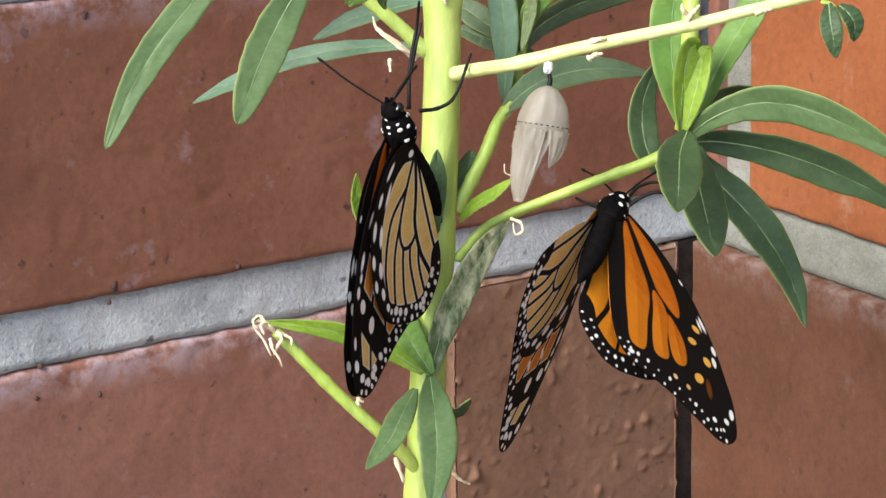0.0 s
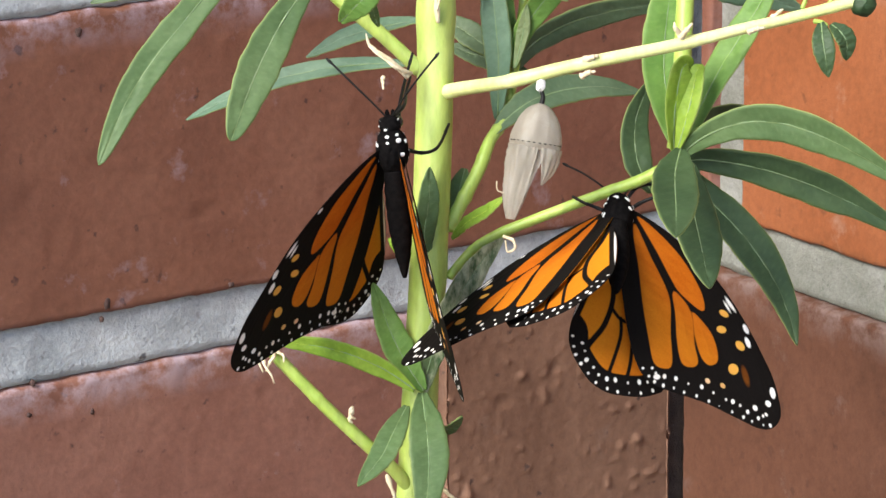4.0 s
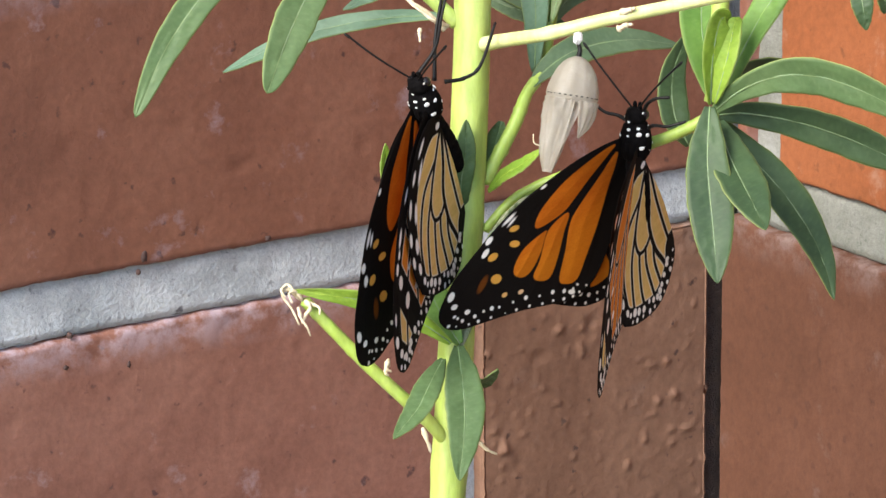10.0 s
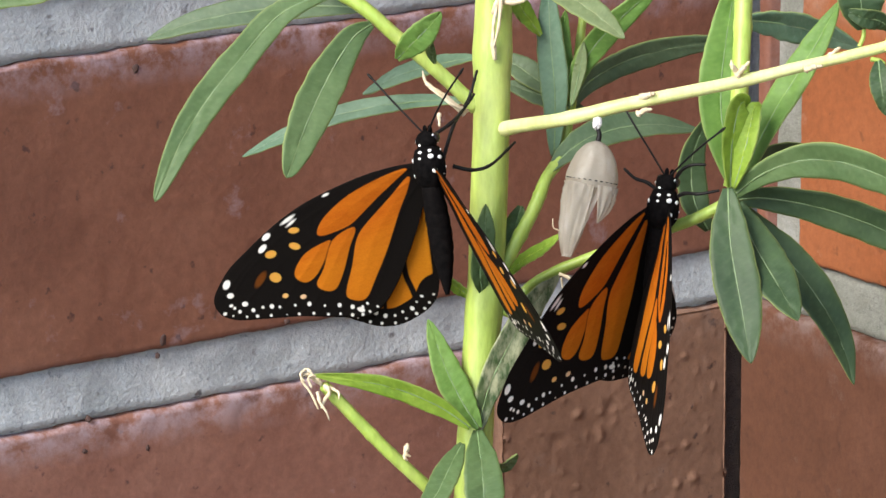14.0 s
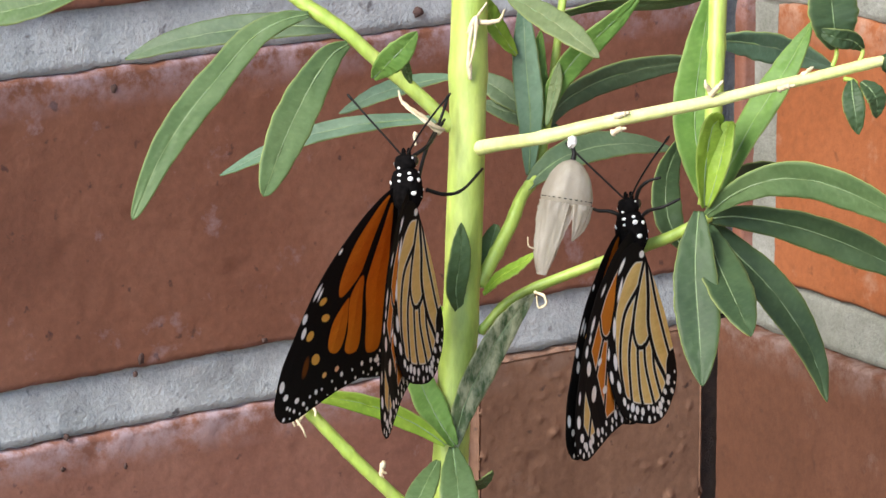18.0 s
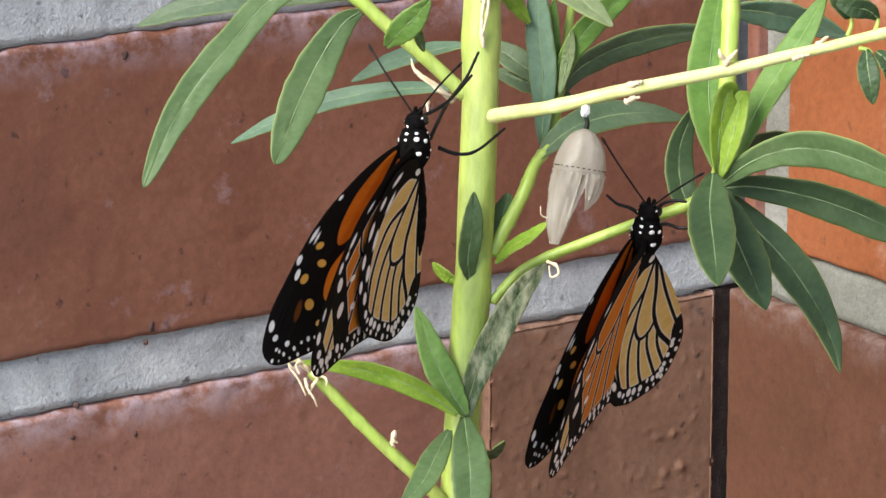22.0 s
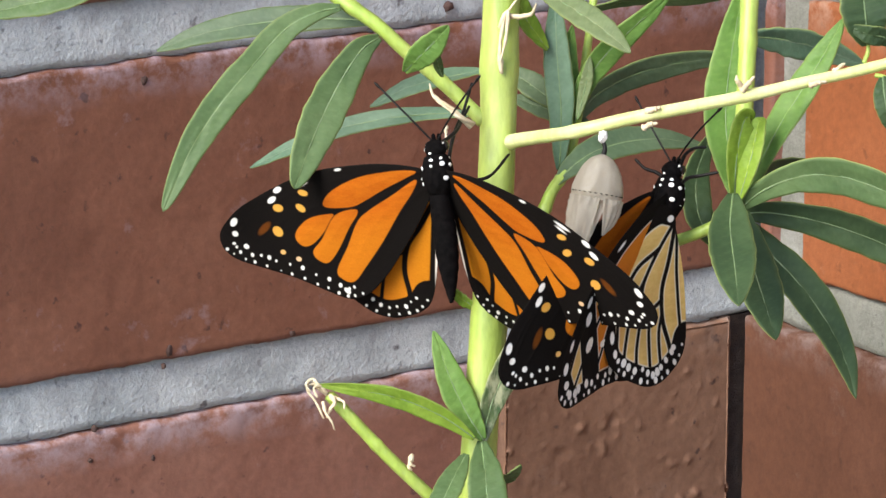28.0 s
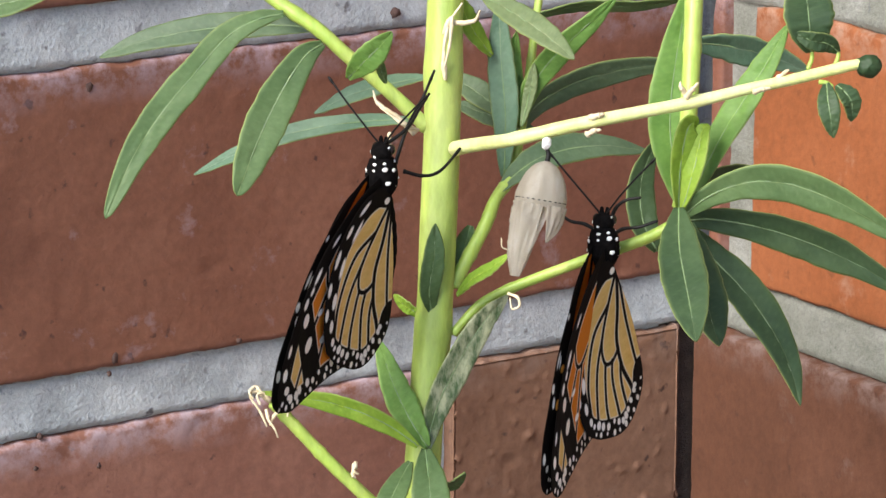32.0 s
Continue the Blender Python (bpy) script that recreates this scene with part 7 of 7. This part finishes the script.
        (23, pose(-0.00176, -0.0006, 0, 88.1, 51.8, 89.2)),
        (23.5, pose(-0.00189, -0.00059, -0.00007, 58.9, 60.8, 60.2)),
        (24, pose(-0.0019, -0.00058, -0.00019, 10.8, 56.2, 9.5)),
        (24.5, pose(-0.00273, 0.00031, -0.00098, 42.5, 40.5, 15.9)),
        (24.75, pose(-0.00286, 0.00093, -0.00105, 59, 24.1, 25.5)),
        (25, pose(-0.0029, 0.00152, -0.00084, 71.3, 6.1, 29.4)),
        (25.5, pose(-0.00304, 0.00067, -0.00074, 67.1, 21.8, 39.5)),
        (26.5, pose(-0.00283, 0.00004, -0.00055, 61.1, 39.9, 42.9)),
        (27, pose(-0.00265, -0.0002, -0.00042, 59, 46.3, 45.7)),
        (27.5, pose(-0.00242, -0.00039, -0.00029, 57, 52.8, 48.5)),
        (28, pose(-0.00175, -0.0006, -0.00003, 45.3, 73.8, 47.4)),
        (28.5, pose(-0.00172, -0.0006, -0.00002, 66.9, 69, 69.7)),
        (29, pose(-0.00161, -0.0006, 0, 40.4, 83.3, 44.1)),
        (29.5, pose(-0.00191, -0.00057, -0.00024, 13.8, 51.1, 12.7)),
        (30, pose(-0.00159, -0.0006, 0.00001, -6.1, 42.4, -3)),
        (30.5, pose(-0.00224, -0.00037, -0.00066, 17.8, 43.1, 4.9)),
        (31, pose(-0.00213, -0.00054, -0.00016, 57.6, 57.5, 54.7)),
        (31.5, pose(-0.00203, -0.00057, -0.00007, 73.4, 55.4, 71.6)),
        (32, pose(-0.00175, -0.0006, 0, 88.9, 70.6, 89.9)),
    ])
    walk(wings_b[False, 1], [
        (0, pose(0.00123, -0.00057, -0.0002, 23.7, 59.9, 19.4)),
        (0.5, pose(0.00145, -0.0006, -0.00014, 1.6, 48.3, -0.6)),
        (1, pose(0.00116, -0.00046, 0.00064, -11.3, 39.5, -8.7)),
        (1.5, pose(0.00157, -0.0006, -0.00006, -2.9, 32.1, -2.5)),
        (1.75, pose(0.00161, -0.0006, 0.00001, -6.1, 37.4, -4)),
        (2, pose(0.00166, -0.00059, 0.00006, -9.8, 42.6, -5.9)),
        (2.5, pose(0.00156, -0.0006, -0.00003, 0.5, 55.3, 4.5)),
        (3, pose(0.00136, -0.0006, -0.00009, 25.4, 69.4, 26.5)),
        (3.5, pose(0.00109, -0.00054, -0.00019, 37.9, 64.4, 34.2)),
        (4, pose(0.00066, 0.00022, -0.00111, 31.1, 41.8, -1.2)),
        (4.5, pose(0.00165, 0.00078, -0.00163, 40.2, 20.1, -26.3)),
        (5, pose(0.00267, 0.0002, -0.00097, 59.7, -3.3, -49.9)),
        (5.5, pose(0.00211, -0.00055, -0.00008, 88, -15.1, -81.1)),
        (6, pose(0.00229, -0.00048, -0.00011, 89.7, -2.6, -79.5)),
        (6.5, pose(0.00219, -0.00052, -0.00011, 88.9, -14, -79.1)),
        (7, pose(0.00242, -0.00041, -0.00016, 89.5, -4, -76.1)),
        (7.5, pose(0.00205, -0.00056, -0.00003, 93.8, -5, -88)),
        (8, pose(0.00176, -0.0006, 0, 94.6, 6.9, -97.2)),
        (8.5, pose(0.0019, -0.00059, 0, 100.9, -45.8, -96.9)),
        (9, pose(0.00174, -0.0006, 0, 112.3, -71.8, -109.4)),
        (9.5, pose(0.0016, -0.0006, 0, 108, -80, -105.2)),
        (10, pose(0.00163, -0.0006, -0.00001, 85.6, -63.1, -86.1)),
        (10.5, pose(0.0015, -0.00059, 0.00009, 14.5, -58.4, -16.2)),
        (10.75, pose(0.00165, -0.00027, 0.00084, -18.9, -9.5, -13.4)),
        (11, pose(0.00249, -0.00009, 0.0005, -56.3, 32.4, -39.8)),
        (11.25, pose(0.00186, -0.00033, 0.00071, -19.8, 7.7, -14.3)),
        (11.5, pose(0.00161, -0.0006, -0.00005, 6.3, -25.5, -6.4)),
        (11.75, pose(0.00164, -0.0006, -0.00004, 33.5, -57.9, -32.1)),
        (12, pose(0.00161, -0.0006, 0, 113.5, -62, -110.8)),
        (12.5, pose(0.00205, -0.00056, 0.00004, 130.6, -54.2, -117.7)),
        (13, pose(0.00174, -0.0006, 0, 114.4, -58.8, -110.6)),
        (13.5, pose(0.00175, -0.0006, 0, 110.2, -56.6, -106.5)),
        (14, pose(0.00153, -0.00059, 0.00005, 34.8, -55.4, -40.6)),
        (14.5, pose(0.00148, -0.0005, 0.00044, -0.9, -25, -15.6)),
        (15.5, pose(0.00205, -0.0003, 0.00066, -16.5, 26.1, -7.8)),
        (16, pose(0.00219, -0.00039, 0.00031, -28.5, 51.2, -22.8)),
        (16.25, pose(0.00178, -0.00039, 0.00064, -11, 6.6, -6.1)),
        (16.5, pose(0.00138, -0.0005, 0.00039, -3.8, -39.8, -0.9)),
        (17, pose(0.00159, -0.0006, 0, 92, -71.1, -91.1)),
        (17.5, pose(0.00173, -0.0006, -0.00001, 115.1, -70.4, -111.4)),
        (18, pose(0.00174, -0.0006, 0, 127.7, -78.3, -124.5)),
        (18.5, pose(0.00166, -0.0006, -0.00001, 80.5, -73.7, -81.3)),
        (19, pose(0.00197, -0.00057, -0.00023, 34.8, -53.7, -34.5)),
        (19.5, pose(0.00205, -0.00054, -0.00032, 19.1, -53.2, -14.6)),
        (20, pose(0.00176, -0.0006, -0.0001, 6.6, -56.8, -8.5)),
        (20.5, pose(0.00218, -0.00049, -0.00036, 42.8, -50.5, -38.5)),
        (21, pose(0.00196, -0.00058, -0.0001, 84, -33.2, -87.3)),
        (21.5, pose(0.00177, -0.0006, -0.00003, 97, -48.5, -96.5)),
        (22, pose(0.00169, -0.0006, -0.00001, 116, -60.4, -112.4)),
        (22.5, pose(0.00184, -0.0006, -0.00002, 118.2, -68.8, -111.1)),
        (23, pose(0.00175, -0.0006, 0, 112, -53, -108.4)),
        (23.5, pose(0.00173, -0.0006, 0, 126.4, -70.2, -121.4)),
        (24, pose(0.00144, -0.00058, 0.00004, 79.1, -72.2, -82.3)),
        (24.5, pose(0.00198, -0.00056, -0.00027, 44.9, -44.8, -40.4)),
        (24.75, pose(0.00156, -0.00047, -0.00072, 16.9, 9.3, -4.1)),
        (25, pose(0.00164, -0.0006, 0.00003, 26, 68.7, 29)),
        (25.5, pose(0.00186, -0.00051, 0.00032, -15.1, 43.7, -13.3)),
        (26.5, pose(0.00169, -0.00055, -0.00048, 12.5, -9.6, -0.6)),
        (27, pose(0.002, -0.00054, -0.00034, 28.9, -49.7, -20.9)),
        (27.5, pose(0.00175, -0.0006, 0, 110.2, -66.4, -105.2)),
        (28, pose(0.00172, -0.0006, -0.00002, 95.6, -75.4, -92)),
        (28.5, pose(0.00175, -0.0006, 0, 106.9, -67.3, -104)),
        (29, pose(0.00165, -0.0006, -0.00001, 73.5, -71.8, -76.4)),
        (29.5, pose(0.00205, -0.00055, -0.00022, 44.1, -62.5, -39.1)),
        (30, pose(0.00153, -0.00059, 0.00003, 50.3, -72.5, -52.9)),
        (30.5, pose(0.00159, -0.0006, 0, 9.6, -79.6, -10.7)),
        (31, pose(0.0019, -0.00059, -0.00007, 56.6, -66.7, -56.6)),
        (31.5, pose(0.00175, -0.0006, 0, 105.3, -69.5, -103.4)),
        (32, pose(0.00175, -0.0006, 0, 120, -67.2, -115.6)),
    ])
    walk(swing_leaf, [
        (0, pose(0.04587, -0.01268, 0.006, -63.4, 0, -16.9)),
        (1, pose(0.04631, -0.01221, 0.006, -62.5, 0, -15)),
        (2, pose(0.04677, -0.01214, 0.006, -61.6, 0, -16.5)),
        (3, pose(0.04635, -0.01204, 0.006, -62.1, 0, -15.6)),
        (5.5, pose(0.04522, -0.01361, 0.006, -49.6, 0, -0.7)),
        (6, pose(0.04362, -0.0133, 0.006, -32.7, 0, 2.9)),
        (7, pose(0.04424, -0.01339, 0.006, -23, 0, 7.8)),
        (8, pose(0.04476, -0.01356, 0.006, -33.9, 0, 5.4)),
        (9, pose(0.04444, -0.01472, 0.006, -24.1, 0, -0.8)),
        (10, pose(0.04447, -0.01336, 0.006, -16.6, 0, 1.2)),
        (11, pose(0.04429, -0.01307, 0.006, -20.2, 0, 10.7)),
        (12, pose(0.04402, -0.01306, 0.006, -21.7, 0, 4)),
        (13, pose(0.04446, -0.01323, 0.006, -17.7, 0, 3.3)),
        (13.5, pose(0.04429, -0.01267, 0.006, -16.8, 0, 6.5)),
        (15.5, pose(0.04413, -0.01314, 0.006, -20.8, 0, 1.1)),
        (16, pose(0.04399, -0.01333, 0.006, -14.2, 0, -0.9)),
        (17, pose(0.04436, -0.01309, 0.006, -27.1, 0, -3.2)),
        (18, pose(0.04357, -0.01362, 0.006, -17.5, 0, -0.2)),
        (19, pose(0.04447, -0.01338, 0.006, -34.5, 0, -0.8)),
        (20, pose(0.04371, -0.01323, 0.006, -31.3, 0, 15.6)),
        (21, pose(0.0443, -0.01285, 0.006, -43.7, 0, 11.1)),
        (22, pose(0.04369, -0.01221, 0.006, -53, 0, -3.2)),
        (23, pose(0.04346, -0.01305, 0.006, -55.7, 0, -2.9)),
        (24, pose(0.04308, -0.01239, 0.006, -54.3, 0, -1.1)),
        (25, pose(0.04316, -0.01229, 0.006, -56.2, 0, -2.6)),
        (25.5, pose(0.04326, -0.01236, 0.006, -55.2, 0, -1.8)),
        (27.5, pose(0.04438, -0.01181, 0.006, -58.2, 0, -8.9)),
        (28, pose(0.04434, -0.01104, 0.006, -52.8, 0, -2.6)),
        (29, pose(0.04325, -0.01243, 0.006, -56.8, 0, -0.3)),
        (30, pose(0.04376, -0.01103, 0.006, -54, 0, -4.1)),
        (31, pose(0.0447, -0.01206, 0.006, -41.9, 0, -1)),
        (32, pose(0.04476, -0.01248, 0.006, -43.9, 0, 3.6)),
    ])
    walk(swing_leaf_low, [
        (0, pose(0.0482, -0.01564, 0, -44.5, 0, 4.4)),
        (1, pose(0.04863, -0.01517, -0, -42.9, 0, 4.6)),
        (2, pose(0.04909, -0.01509, -0, -40.8, 0, 4)),
        (3, pose(0.04867, -0.015, -0, -41.2, 0, 4.4)),
        (5.5, pose(0.04754, -0.01657, -0, -19.9, 0, 7)),
        (6, pose(0.04593, -0.01626, 0, -16.1, 0, 8.6)),
        (7, pose(0.04655, -0.01634, -0, -14.1, 0, 17.1)),
        (8, pose(0.04707, -0.01652, 0, -34.9, 0, 13.4)),
        (9, pose(0.04675, -0.01769, -0, -45, 0, 17.6)),
        (10, pose(0.04678, -0.01631, 0, -41.9, 0, 19.3)),
        (11, pose(0.0466, -0.01602, 0, -29.6, 0, 29.6)),
        (12, pose(0.04633, -0.01602, 0, -35.6, 0, 19.6)),
        (13, pose(0.04677, -0.0162, -0, -36.8, 0, 21)),
        (13.5, pose(0.0466, -0.01562, 0, -31.9, 0, 25.3)),
        (15.5, pose(0.04644, -0.0161, 0, -39.2, 0, 20.1)),
        (16, pose(0.0463, -0.01629, 0, -37.9, 0, 19.4)),
        (17, pose(0.04667, -0.01604, -0, -38.8, 0, 14.6)),
        (18, pose(0.04587, -0.01658, 0, -41.2, 0, 17.4)),
        (19, pose(0.04678, -0.01634, -0, -40.7, 0, 14.4)),
        (20, pose(0.04601, -0.01618, 0, -26.4, 0, 26.9)),
        (21, pose(0.04661, -0.0158, -0, -38.6, 0, 16.4)),
        (22, pose(0.046, -0.01516, 0, -34.7, 0, 17.1)),
        (23, pose(0.04577, -0.016, -0, -31.6, 0, 18.2)),
        (24, pose(0.04538, -0.01534, 0, -9.9, 0, 18.5)),
        (25, pose(0.04546, -0.01524, -0, -9.9, 0, 24)),
        (25.5, pose(0.04556, -0.01531, 0, -9.9, 0, 23.9)),
        (27.5, pose(0.04669, -0.01475, 0, -31.3, 0, 12.7)),
        (28, pose(0.04665, -0.01398, -0, -28.9, 0, 12.3)),
        (29, pose(0.04555, -0.01538, -0, -39.4, 0, 21.1)),
        (30, pose(0.04607, -0.01396, -0, -26.8, 0, 18.1)),
        (31, pose(0.047, -0.01499, 0, -31, 0, 14.1)),
        (32, pose(0.04705, -0.01543, -0, -35.1, 0, 11.4)),
    ])


motions()
